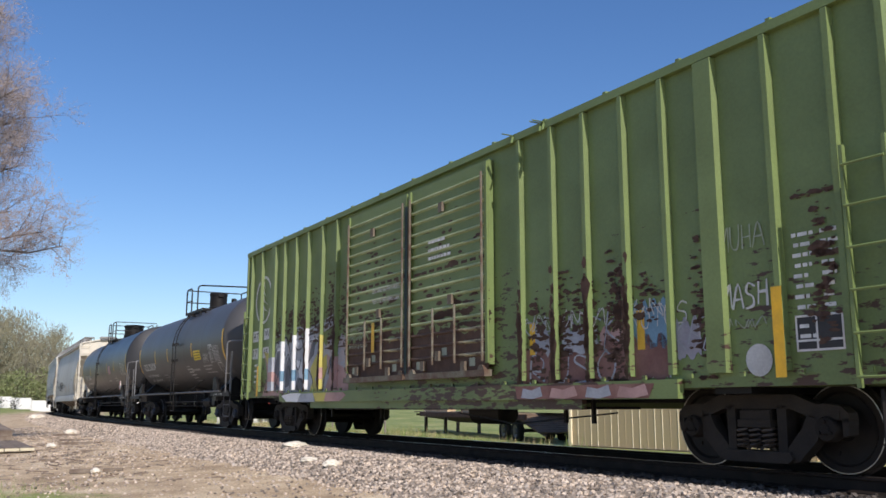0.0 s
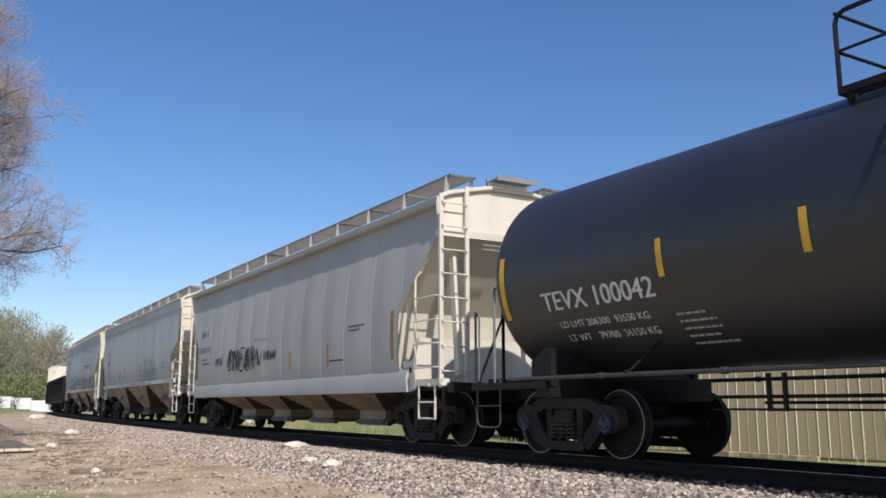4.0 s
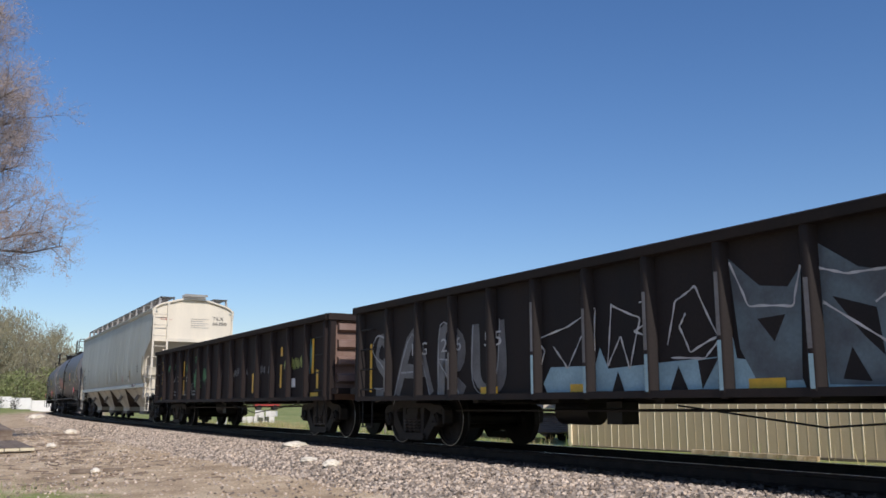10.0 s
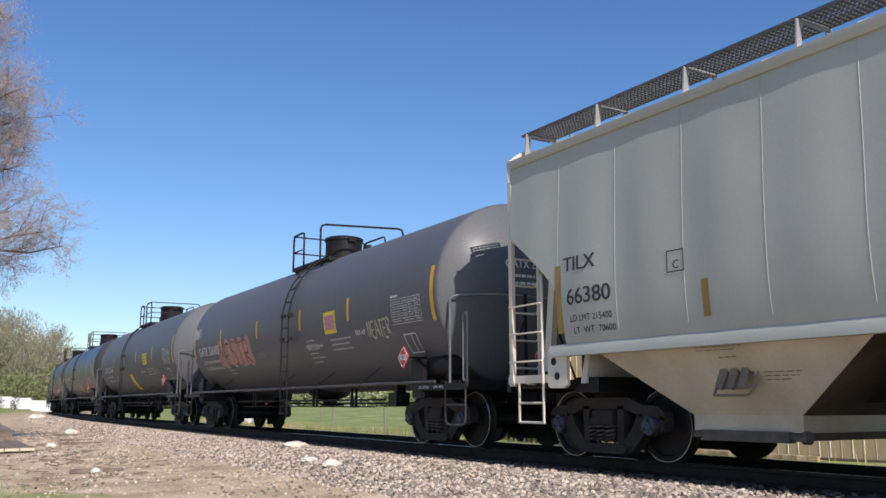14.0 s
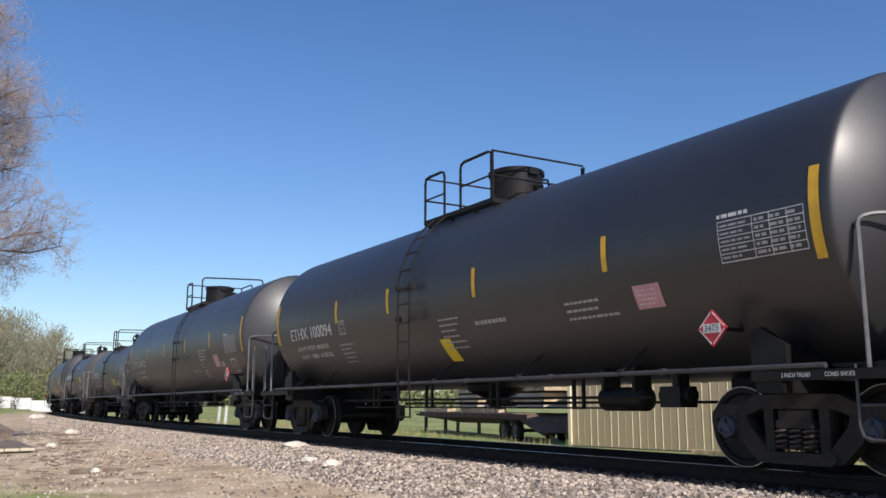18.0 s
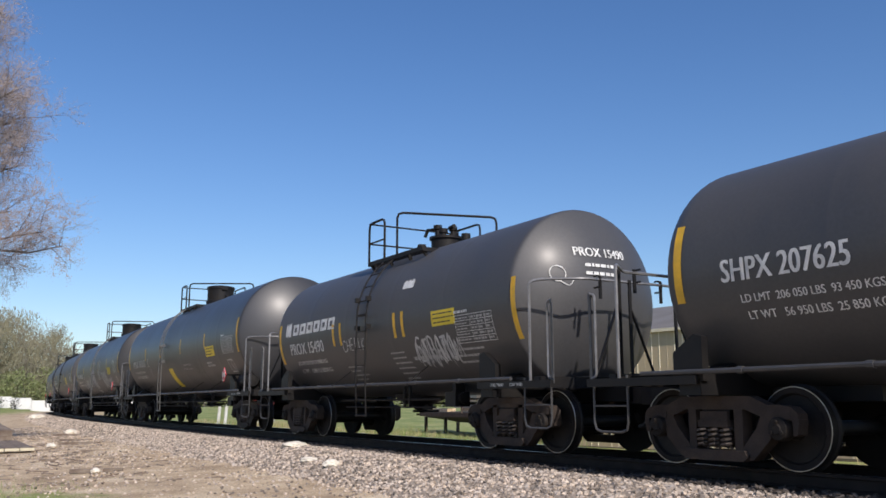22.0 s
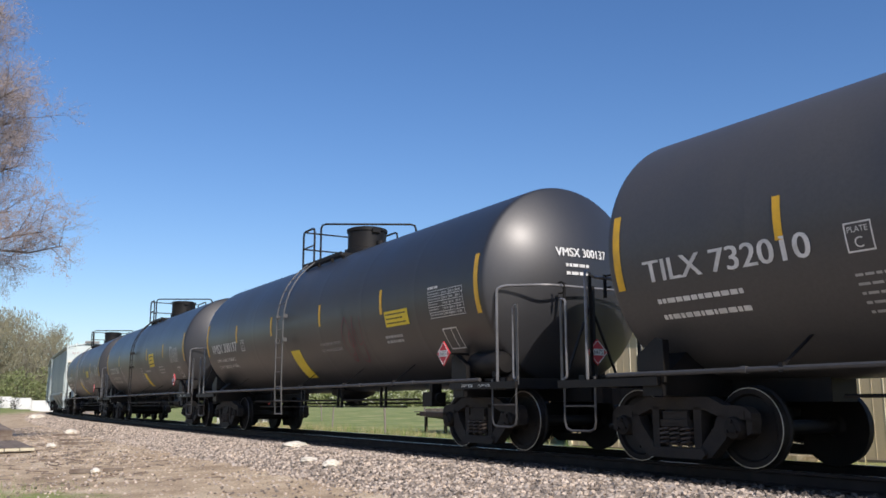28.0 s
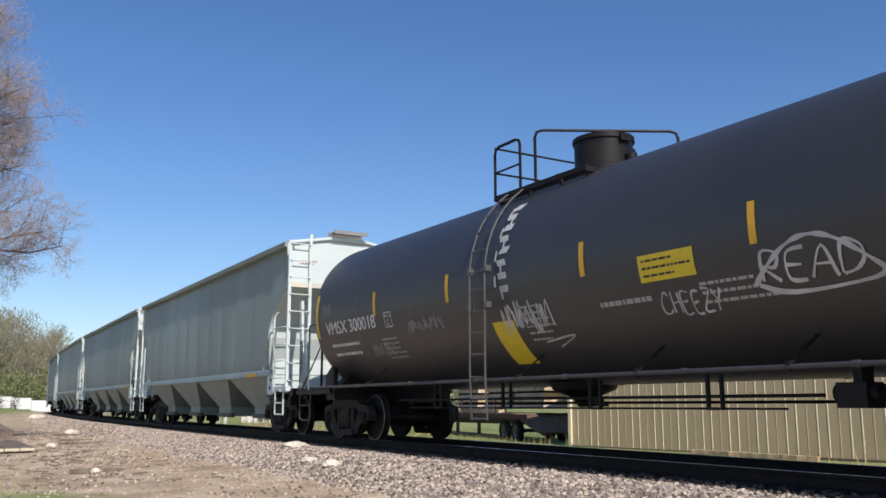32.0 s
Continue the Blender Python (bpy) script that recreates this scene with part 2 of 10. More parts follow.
def add_trucks(car, tc, cap):
    """Two trucks under a car; returns them, front first."""
    made = []
    for sg in (1, -1):
        tr = part("truck", shared("truck_bolster", bolster_geo, M_truck()), None, car, "greasy cast steel four-wheel truck", at=pose(sg * tc / 2, 0, 0))
        for y in (-1, 1):
            part("side_frame", shared("side_frame_rusty", side_frame_geo, mat("rusty_cast_steel", (0.060, 0.044, 0.035), 0.75, gloss=0.2, vary=0.3, scale=4, fine=60, color2=(0.040, 0.031, 0.026), bump=0.2)) if cap == "brown" else shared("side_frame", side_frame_geo, mat("dusty_cast_steel", (0.024, 0.021, 0.0195), 0.72, gloss=0.2, vary=0.35, scale=4, fine=60, color2=(0.040, 0.034, 0.029), bump=0.2)), None, tr, at=pose(0, y * 0.99, 0))
            for sx in (-0.17, 0.0, 0.17):
                for sy in (-0.05, 0.09):
                    part("coil_spring", shared("coil_spring", spring_geo, mat("rusty_springs", (0.055, 0.042, 0.034), 0.6, vary=0.3, scale=8)), None, tr, at=pose(sx, y * (0.99 + sy), 0.23))
        for x in (-1, 1):
            ws = part("wheelset", wheelset_mesh(), None, tr, "steel wheelset with brightly worn rims", at=pose(x * 0.89, 0, WR))
            SPINS.append((ws, car, sg * tc / 2 + x * 0.89))
            for y in (-1, 1):
                part("bearing_cap", shared("bearing_cap_" + cap, cap_geo, M_blue() if cap == "blue" else M_truck()), None, tr, "blue bearing cap" if cap == "blue" else "", at=pose(x * 0.89, y * 1.03, WR, 0, 0, 0 if y > 0 else 180))
        made.append(tr)
    return made


def coupler_geo(g):
    g.box((0.25, 0, 0), (0.55, 0.14, 0.16))
    g.prism([(0.45, -0.16), (0.72, -0.19), (0.78, -0.05), (0.66, -0.02), (0.66, 0.06), (0.80, 0.10), (0.76, 0.19), (0.45, 0.14)], "z", -0.14, 0.14)


def hose_geo(g):
    g.tube([(0, 0, 0), (0.10, 0.02, -0.10), (0.2, 0.03, -0.28), (0.33, 0.02, -0.40), (0.45, 0, -0.42)], 0.03, 6)


def add_couplers(car, half, zc=0.86):
    for sg in (1, -1):
        m = pose(sg * (half - 0.72), 0, zc, 0, 0, 0 if sg > 0 else 180)
        part("coupler", shared("coupler", coupler_geo, M_truck()), None, car, at=m)
        part("air_hose", shared("air_hose", hose_geo, mat("black_rubber", (0.02, 0.02, 0.02), 0.7)), None, car, at=m @ pose(0.25, 0.3, -0.02))


# ---- writing: all words are made once at unit height, then bent on to the cars ----
WORDS = {}


def words_ready(strings):
    obs = []
    for w in strings:
        cu = bpy.data.curves.new("word", "FONT")
        cu.body = w
        cu.resolution_u = 3
        cu.size = 1.0
        obs.append((w, new("word", cu)))
    bpy.context.view_layer.update()
    dg = bpy.context.evaluated_depsgraph_get()
    for w, ob in obs:
        me = bpy.data.meshes.new_from_object(ob.evaluated_get(dg))
        co = np.empty(len(me.vertices) * 3)
        me.vertices.foreach_get("co", co)
        WORDS[w] = (co.reshape(-1, 3).copy(), [tuple(p.vertices) for p in me.polygons])
        bpy.data.meshes.remove(me)
        cu = ob.data
        bpy.data.objects.remove(ob)
        bpy.data.curves.remove(cu)


class Side:
    """The camera-side skin of a car: at(x, h) gives the point at x along the car and h metres up its skin, lifted by d."""

    def __init__(self, fn):
        self.fn = fn

    def at(self, x, h, d=0.006):
        return self.fn(x, h, d)


def tank_side(R, zc, fuller=0.0):
    # h is height above rail; the skin is a cylinder
    def fn(x, h, d):
        x = x + fuller * (1.75 - 0.12 * x)
        z = max(-0.99, min(0.99, (h - zc) / R))
        an = math.asin(z)
        return (x, -(R + d) * math.cos(an), zc + (R + d) * math.sin(an))
    return Side(fn)


def write(side, words, x, h, size, material, parent, width=None, bold=0.0, name="lettering", d=0.007, label=""):
    """Words with their left foot at x, h; size is the capitals' height; width stretches them to that length."""
    co, fs = WORDS[words]
    k = size / 0.69
    w = co[:, 0].max() - co[:, 0].min() if len(co) else 1
    kx = (width / w) if width else k
    g = Geo()
    x0 = co[:, 0].min()
    g.add([side.at(x + (c[0] - x0) * kx, h + c[1] * k, d) for c in co], fs)
    if bold:
        g.add([side.at(x + (c[0] - x0) * kx + bold, h + c[1] * k, d + 0.001) for c in co], fs)
    return part(name, g, material, parent, label, smooth=0)


def patch(side, x, h, w, t, material, parent, name="patch", d=0.006, lean=0.0, nx=1, nz=3, label=""):
    """A painted or stuck-on rectangle on the skin."""
    g = Geo()
    g.grid([[side.at(x + w * i / nx + lean * j / nz, h + t * j / nz, d) for i in range(nx + 1)] for j in range(nz + 1)])
    return part(name, g, material, parent, label, smooth=60)


def bars(side, x, h, w, t, rows, material, parent, rng, name="small_print", d=0.007, cols=1, fill=0.45):
    """Lines of small print too fine to read, as plain bars."""
    g = Geo()
    for r in range(rows):
        hh = h + t * (1 - (r + 0.5) / rows)
        th = t / rows * fill * 0.75
        for c in range(cols):
            xx = x + w * c / cols
            end = xx + w / cols * (rng.uniform(0.6, 1.0) if cols == 1 else rng.uniform(0.65, 0.85))
            while xx < end - 0.02:
                ww = min(end - xx, rng.uniform(0.04, 0.13))
                g.grid([[side.at(xx, hh - th / 2, d), side.at(xx + ww, hh - th / 2, d)], [side.at(xx, hh + th / 2, d), side.at(xx + ww, hh + th / 2, d)]])
                xx += ww + 0.02
    ob = part(name, g, material, parent, smooth=0)
    ob["kind"] = "stuff"
    return ob


def frame_lines(side, x, h, w, t, th, material, parent, cols=(), rows=(), name="ruled_table", d=0.0065):
    g = Geo()

    def ln(xa, ha, xb, hb):
        g.grid([[side.at(xa, ha + (hb - ha) * i / 4, d), side.at(xb, ha + (hb - ha) * i / 4, d)] for i in range(5)])
    ln(x, h, x + w, h + th)
    ln(x, h + t - th, x + w, h + t)
    for q in (0, 1) + tuple(cols):
        ln(x + (w - th) * q, h, x + (w - th) * q + th, h + t)
    for q in rows:
        ln(x, h + (t - th) * q, x + w, h + (t - th) * q + th)
    return part(name, g, material, parent, smooth=0)


def stroke(side, pts, width, material, parent, name="spray_tag", d=0.008, label="", sharp=False):
    """Sprayed lines: a list of polylines in (x, h) of the skin."""
    g = Geo()
    for j, pl in enumerate(pts):
        q = []
        if sharp:
            pl = [(a[0] + (b[0] - a[0]) * k / 4, a[1] + (b[1] - a[1]) * k / 4) for a, b in zip(pl[:-1], pl[1:]) for k in range(4)] + [pl[-1]]
        for i in range(len(pl) - 1):
            p0, p1, p2, p3 = pl[max(i - 1, 0)], pl[i], pl[i + 1], pl[min(i + 2, len(pl) - 1)]
            for k in range(4):
                u = k / 4
                q.append(tuple(0.5 * ((2 * p1[c]) + (p2[c] - p0[c]) * u + (2 * p0[c] - 5 * p1[c] + 4 * p2[c] - p3[c]) * u * u + (3 * p1[c] - p0[c] - 3 * p2[c] + p3[c]) * u ** 3) for c in (0, 1)))
        q.append(tuple(pl[-1]))
        rows = []
        for i, p in enumerate(q):
            a, b = q[max(i - 1, 0)], q[min(i + 1, len(q) - 1)]
            dx, dh = b[0] - a[0], b[1] - a[1]
            ln = math.hypot(dx, dh) or 1
            w = width * (0.75 + 0.25 * math.sin(i * 0.7 + j))
            nx, nh = -dh / ln * w / 2, dx / ln * w / 2
            rows.append([side.at(p[0] + nx, p[1] + nh, d + 0.0004 * (j % 5)), side.at(p[0] - nx, p[1] - nh, d + 0.0004 * (j % 5))])
        if len(rows) > 1:
            g.grid(rows)
    return part(name, g, material, parent, label, smooth=0)


GLYPH = {
    "A": [[(0, 0), (0.45, 1), (0.9, 0)], [(0.2, 0.4), (0.75, 0.38)]], "C": [[(0.8, 0.85), (0.4, 1), (0.05, 0.6), (0.1, 0.15), (0.5, 0), (0.85, 0.2)]],
    "D": [[(0.1, 0), (0.1, 1), (0.7, 0.85), (0.8, 0.4), (0.5, 0.05), (0.1, 0)]], "E": [[(0.8, 1), (0.1, 0.95), (0.12, 0.05), (0.8, 0)], [(0.12, 0.5), (0.65, 0.52)]],
    "G": [[(0.8, 0.85), (0.4, 1), (0.05, 0.55), (0.2, 0.05), (0.7, 0.05), (0.8, 0.45), (0.45, 0.45)]], "L": [[(0.15, 1), (0.1, 0.05), (0.75, 0.05)]],
    "M": [[(0, 0), (0.15, 1), (0.45, 0.35), (0.75, 1), (0.9, 0)]], "N": [[(0.05, 0), (0.1, 1), (0.7, 0.05), (0.75, 1)]], "O": [[(0.4, 1), (0.05, 0.6), (0.15, 0.1), (0.6, 0.02), (0.8, 0.5), (0.4, 1)]],
    "R": [[(0.1, 0), (0.1, 1), (0.7, 0.85), (0.6, 0.5), (0.12, 0.48), (0.8, 0)]], "S": [[(0.75, 0.9), (0.3, 1), (0.1, 0.7), (0.6, 0.45), (0.7, 0.1), (0.1, 0.02)]],
    "T": [[(0, 0.95), (0.85, 1)], [(0.42, 0.97), (0.4, 0)]], "K": [[(0.1, 0), (0.12, 1)], [(0.8, 1), (0.15, 0.5), (0.85, 0)]], "I": [[(0.3, 0), (0.32, 1)]], "U": [[(0.05, 1), (0.1, 0.2), (0.45, 0), (0.75, 0.25), (0.8, 1)]],
    "Y": [[(0.05, 1), (0.4, 0.55), (0.8, 1)], [(0.4, 0.55), (0.3, 0)]], "!": [[(0.3, 1), (0.28, 0.35)], [(0.28, 0.1), (0.3, 0.02)]], "Z": [[(0.05, 1), (0.8, 0.95), (0.05, 0.05), (0.85, 0)]], "H": [[(0.1, 0), (0.12, 1)], [(0.75, 1), (0.78, 0)], [(0.1, 0.5), (0.78, 0.52)]],
    " ": [],
}


def tag_lines(text, x, h, w, t, rng, slant=0.12, jitter=0.05):
    """Hand-sprayed capitals as strokes."""
    n = len(text)
    out = []
    for i, ch in enumerate(text):
        x0 = x + w * i / n
        up = rng.uniform(-0.06, 0.06) * t
        for pl in GLYPH.get(ch, []):
            out.append([(x0 + (p[0] + slant * p[1] + rng.uniform(-jitter, jitter)) * w / n * 1.0, h + up + (p[1] + rng.uniform(-jitter, jitter)) * t) for p in pl])
    return out


def scrawl(x, h, w, t, rng, n=6, turns=7):
    """An unreadable sprayed tag: looping lines."""
    out = []
    for i in range(n):
        x0 = x + w * i / n
        pl = []
        for k in range(turns):
            pl.append((x0 + w / n * (k / turns * 1.3 + rng.uniform(-0.25, 0.25)), h + t * (0.5 + (0.5 if k % 2 else -0.5) * rng.uniform(0.4, 1.0))))
        out.append(pl)
    return out


def poly(side, pts, material, parent, name="spray_fill", d=0.006):
    """A filled sprayed shape with corners at pts, in (x, h) of the skin."""
    g = Geo()
    tri = tessellate_polygon([[Vector((x, h, 0)) for x, h in pts]])
    g.add([side.at(x, h, d) for x, h in pts], [tuple(t) for t in tri])
    return part(name, g, material, parent, smooth=0)


def blob(side, x, h, w, t, material, parent, rng, name="spray_fill", d=0.005, label="", lobes=7, nx=16):
    """A filled sprayed shape with an uneven outline."""
    top = [0.72 + 0.28 * abs(math.sin(lobes * math.pi * i / nx + rng.uniform(-0.2, 0.2))) for i in range(nx + 1)]
    bot = [0.14 * abs(math.sin(lobes * 0.8 * math.pi * i / nx + 1)) * rng.uniform(0.3, 1.3) for i in range(nx + 1)]
    g = Geo()
    g.grid([[side.at(x + w * i / nx, h + t * (bot[i] + (top[i] - bot[i]) * j / 5), d) for i in range(nx + 1)] for j in range(6)])
    return part(name, g, material, parent, label, smooth=0)


# ---- tank cars ----
def head_depth(R):
    """Jacketed large tanks end in shallow caps, the smaller bare ones in ellipsoids."""
    return 0.52 if R > 1.45 else 0.75


def head_x(r, R):
    """How far a head stands out from its rim at radius r."""
    d = head_depth(R)
    if R > 1.45:
        rs = (R * R + d * d) / (2 * d)
        return d - rs + math.sqrt(max(0.0, rs * rs - r * r))
    return d * math.sqrt(max(0.0, 1 - (r / R) ** 2))


def tank_shell_geo(R, zc, half, seams):
    def build(g):
        d = head_depth(R)
        prof = []
        if R > 1.45:
            for i in range(13):
                r = (R - 0.06) * i / 12
                prof.append((-half + d - head_x(r, R), r))
            # the turned-over rim
            xe = prof[-1][0]
            prof += [(xe + 0.024, R - 0.030), (xe + 0.042, R - 0.013), (xe + 0.068, R - 0.003)]
        else:
            for i in range(19):
                an = math.pi / 2 * i / 18
                prof.append((-half + d * (1 - math.cos(an)), R * math.sin(an)))
        x0, x1 = -half + d, half - d
        body = [(x0 + 0.08, R), (x0 + 0.25, R)]
        for k in range(1, seams):
            xs = x0 + (x1 - x0) * k / seams
            body += [(xs - 0.20, R), (xs - 0.03, R), (xs - 0.008, R + 0.0012), (xs + 0.008, R + 0.0012), (xs + 0.03, R), (xs + 0.20, R)]
        prof = prof + body + [(x1 - 0.25, R), (x1 - 0.08, R)] + [(-a, r) for a, r in prof[::-1]]
        g.lathe(prof, "x", 72, (0, 0, zc))
    return build


def hoop(pts, g, r=0.022):
    """A bent pipe with rounded corners."""
    out = [Vector(pts[0])]
    for i in range(1, len(pts) - 1):
        a, b, c = Vector(pts[i - 1]), Vector(pts[i]), Vector(pts[i + 1])
        k = min(0.12, (a - b).length * 0.4, (c - b).length * 0.4)
        p, q = b + (a - b).normalized() * k, b + (c - b).normalized() * k
        out += [p, (p + q) / 4 + b / 2, q]
    out.append(Vector(pts[-1]))
    g.tube(out, r, 6)


def tank_car(spec):
    R, zc, tc = spec.get("R", 1.63), spec.get("zc", 2.635), spec["tc"]
    half = spec.setdefault("half", tc / 2 + 1.20)
    L = spec.setdefault("L", half - 0.62)
    half = spec["half"] = half + (0.14 if spec["seed"] == 36 else 0.06 if "R" not in spec else 0.06 if R > 1.45 else 0.09)
    tx = spec.setdefault("tx", 0.24)
    fuller = spec.setdefault("fuller", 0.125 if "R" not in spec else 0.08)
    end = tc / 2 + 2.05
    skin = spec.get("skin", "black")
    M = M_black() if skin == "black" else M_black_gloss() if skin == "gloss" else M_black_dull() if skin == "dull" else M_grey_tank()
    iron = M_iron()
    car = thing("tank_car", spec["label"], "tank car", "freight cars of the train")
    key = "%.2f_%.2f_%.2f_%.2f_%s" % (R, zc, tc, half, skin)
    part("tank", shared("tank_" + key, tank_shell_geo(R, zc, half, 7 if tc > 12 else 5), M, 30), None, car, at=pose(tx, 0, 0))
    rng = random.Random(spec["seed"])

    for sg in (-1, 1):
        part("draft_sill", shared("draft_sill", lambda g: g.box((0, 0, 0), (3.4, 0.46, 0.30)), iron), None, car, at=pose(sg * (tc / 2 + 0.15), 0, 0.90))
        part("end_beam", shared("end_beam", lambda g: g.box((0, 0, 0), (0.12, 2.9, 0.16)), iron), None, car, at=pose(sg * (tc / 2 + 1.28), 0, 1.02))
        part("cross_beam", shared("cross_beam", lambda g: g.box((0, 0, 0), (0.10, 2.9, 0.10)), iron), None, car, at=pose(sg * (tc / 2 + 0.72), 0, 0.98))

    def saddle(g):
        zt = zc - R
        prof = [(-1.45, 0.82), (1.45, 0.82), (1.45, 1.0)]
        for i in range(13):
            an = radians(-52 + -76 * i / 12)
            prof.append((R * math.cos(an) * 1.005, zc + R * math.sin(an) * 1.005))
        prof.append((-1.45, 1.0))
        g.prism(prof, "x", -0.16, 0.16)
    for sg in (-1, 1):
        part("saddle", shared("saddle_%.2f_%.2f" % (R, zc), saddle, iron), None, car, at=pose(sg * tc / 2, 0, 0))

    def siderail(g):
        L = tc / 2 + 0.72
        g.tube([(-L, 0, 0), (L, 0, 0)], 0.030, 8)
        for i in range(1, 7):
            # bolted pipe collars
            x = -L + 2 * L * i / 7
            g.cyl((x - 0.04, 0, 0), (x + 0.04, 0, 0), 0.042, 8)
    for sg in (-1, 1):
        part("side_rail", shared("side_rail_%.2f" % tc, siderail, mat("grey_pipe", (0.06, 0.06, 0.062), 0.45, vary=0.2, scale=4)), None, car, at=pose(0, sg * 1.50, 1.08, 0, 0, 0 if sg < 0 else 180))

    def strut(g):
        g.bar((0, -1.50, 1.10), (0.10, -0.98, 1.52), 0.05, 0.012)
        g.box((0, -1.50, 1.09), (0.05, 0.05, 0.10))
    for i in range(4 if tc > 12 else 2):
        x = (-0.36, 0.0, 0.18, 0.34)[i] * tc if tc > 12 else (-0.16, 0.22)[i] * tc
        part("rail_strut", shared("rail_strut", strut, iron), None, car, at=pose(x, 0, 0))

    def tank_box(g):
        g.lathe([(-0.46, 0.0), (-0.45, 0.15), (-0.38, 0.20), (0.38, 0.20), (0.45, 0.15), (0.46, 0.0)], "x", 18)
        for x in (-0.3, 0.3):
            g.box((x, 0.02, -0.16), (0.07, 0.34, 0.12))
    if spec["seed"] in (33, 34, 39, 40, 42, 43, 44):
        pr = part("platform_reservoir", shared("platform_reservoir", tank_box, iron), None, car, "small cylindrical air reservoir", at=pose(tc / 2 + 0.52, -1.16, 1.34))
        if spec["seed"] == 40:
            drum = Side(lambda x, h, d: (x, -0.203 - d, h))
            stroke(drum, tag_lines("CLOGS", -0.30, -0.09, 0.62, 0.17, rng, 0.05), 0.024, M_white(), pr, d=0.006)

    def grate(g):
        for y in np.arange(-1.42, 1.43, 0.09):
            g.box((0, float(y), 0), (0.52, 0.02, 0.03))
        for x in (-0.26, 0, 0.26):
            g.box((x, 0, 0), (0.02, 2.86, 0.034))

    def endrail(g):
        # one pipe: up at a corner, bent across before the head and down again
        hoop([(0.13, -1.46, -0.08), (0.13, -1.46, 1.38), (0.22, -1.36, 1.42), (0.64, -0.85, 1.42), (0.64, 0.85, 1.42), (0.22, 1.36, 1.42), (0.13, 1.46, 1.38), (0.13, 1.46, -0.08)], g, 0.022)

    def clamp(g):
        hoop([(0.60, -0.08, 1.30), (0.74, -0.08, 1.30), (0.74, -0.08, 1.47), (0.60, -0.08, 1.47)], g, 0.014)
        g.bar((0.64, 0.0, 1.14), (0.64, 0.0, 1.47), 0.05, 0.02)

    def rail_post(g):
        g.bar((0, 0, -0.06), (0, 0, 1.45), 0.05, 0.025)
        g.bar((0, 0.02, 1.0), (0, 0.48, -0.04), 0.04, 0.02)

    def step(g):
        hoop([(-0.31, 0, 0.06), (-0.31, 0, -0.64), (0.31, 0, -0.64), (0.31, 0, 0.06)], g, 0.016)
        g.tube([(-0.31, 0, -0.32), (0.31, 0, -0.32)], 0.013, 5)

    def upright(g):
        # a round grab bar with bolted bends at both ends
        hoop([(0.04, 0, 0.0), (-0.05, 0, 0.03), (-0.05, 0, 1.08), (0.04, 0, 1.11)], g, 0.017)

    def upright_bar(g):
        g.box((0.05, 0, 0.53), (0.05, 0.014, 1.18))
        for z in (0.04, 1.08):
            g.box((0.05, -0.01, z), (0.06, 0.03, 0.05))
    pipe = mat("worn_grey_pipe", (0.22, 0.22, 0.225), 0.42, metal=0.2, vary=0.25, scale=4, fine=40, color2=(0.13, 0.13, 0.132))
    worn = mat("rubbed_step_pipe", (0.075, 0.074, 0.074), 0.5, vary=0.3, scale=5, fine=40)
    braced = spec["seed"] in (43, 41, 33)
    for sg in (1, -1):
        base = pose(sg * (tc / 2 + 1.02), 0, 1.08, 0, 0, 0 if sg > 0 else 180)
        part("end_platform", shared("end_platform", grate, iron), None, car, at=base)
        part("end_railing", shared("end_railing", endrail, pipe), None, car, at=base)
        for y in (-0.55, 0.65):
            part("rail_clamp", shared("rail_clamp", clamp, iron), None, car, at=base @ pose(0, y, 0))
        for y, turn in ((0.92, 0),) if sg < 0 else ((0.0, 0), (0.92, 0)) if not braced else ((-0.30, 180), (0.30, 0), (0.92, 0)):
            part("rail_post", shared("rail_post", rail_post, iron), None, car, at=base @ pose(0.66, y, 0, 0, 0, turn))
        part("platform_sill", shared("platform_sill", lambda g: g.box((0, 0, 0), (1.85, 0.05, 0.10)), iron), None, car, at=base @ pose(-0.25, -1.50 if sg > 0 else 1.50, -0.09))
        for y in (-1, 1):
            part("step", shared("step_iron", step, worn), None, car, at=base @ pose(0.30, y * 1.46, -0.06))
            part("handrail", shared("upright", upright, pipe), None, car, at=base @ pose(0.60, y * 1.46, -0.03))
            part("handrail_bar", shared("upright_bar", upright_bar, worn), None, car, at=base @ pose(0.60, y * 1.46, -0.03))
            if sg * y < 0 or tc > 9:
                part("jacking_pad", shared("jacking_pad", lambda g: g.prism([(-0.22, -0.28), (0.22, -0.28), (0.22, 0.05), (-0.1, 0.25), (-0.22, 0.22)], "y", -0.05, 0.05), iron), None, car, at=base @ pose(-1.0, y * 1.40, 0.18))

    # the way up and the fittings on top
    lx = spec.get("ladder", -0.95) + fuller * 1.6
    px0 = spec.get("dome_x", lx + (0.80 if tc > 12 else 0.42))
    lx += 0.13 if "R" not in spec else 0.0
    top = zc + R

    def ladder(g):
        for x in (-0.21, 0.21):
            pts = []
            for i in range(9):
                an = radians(62 - 62 * i / 8)
                pts.append((x, -(R + 0.13) * math.cos(an), zc + (R + 0.13) * math.sin(an)))
            pts += [(x, -(R + 0.13), 1.2), (x, -(R + 0.10), 0.48)]
            g.tube(pts, 0.017, 6)
        for an in (58, 47, 36, 25, 14, 3):
            q = radians(an)
            y, z = -(R + 0.13) * math.cos(q), zc + (R + 0.13) * math.sin(q)
            g.tube([(-0.21, y, z), (0.21, y, z)], 0.014, 5)
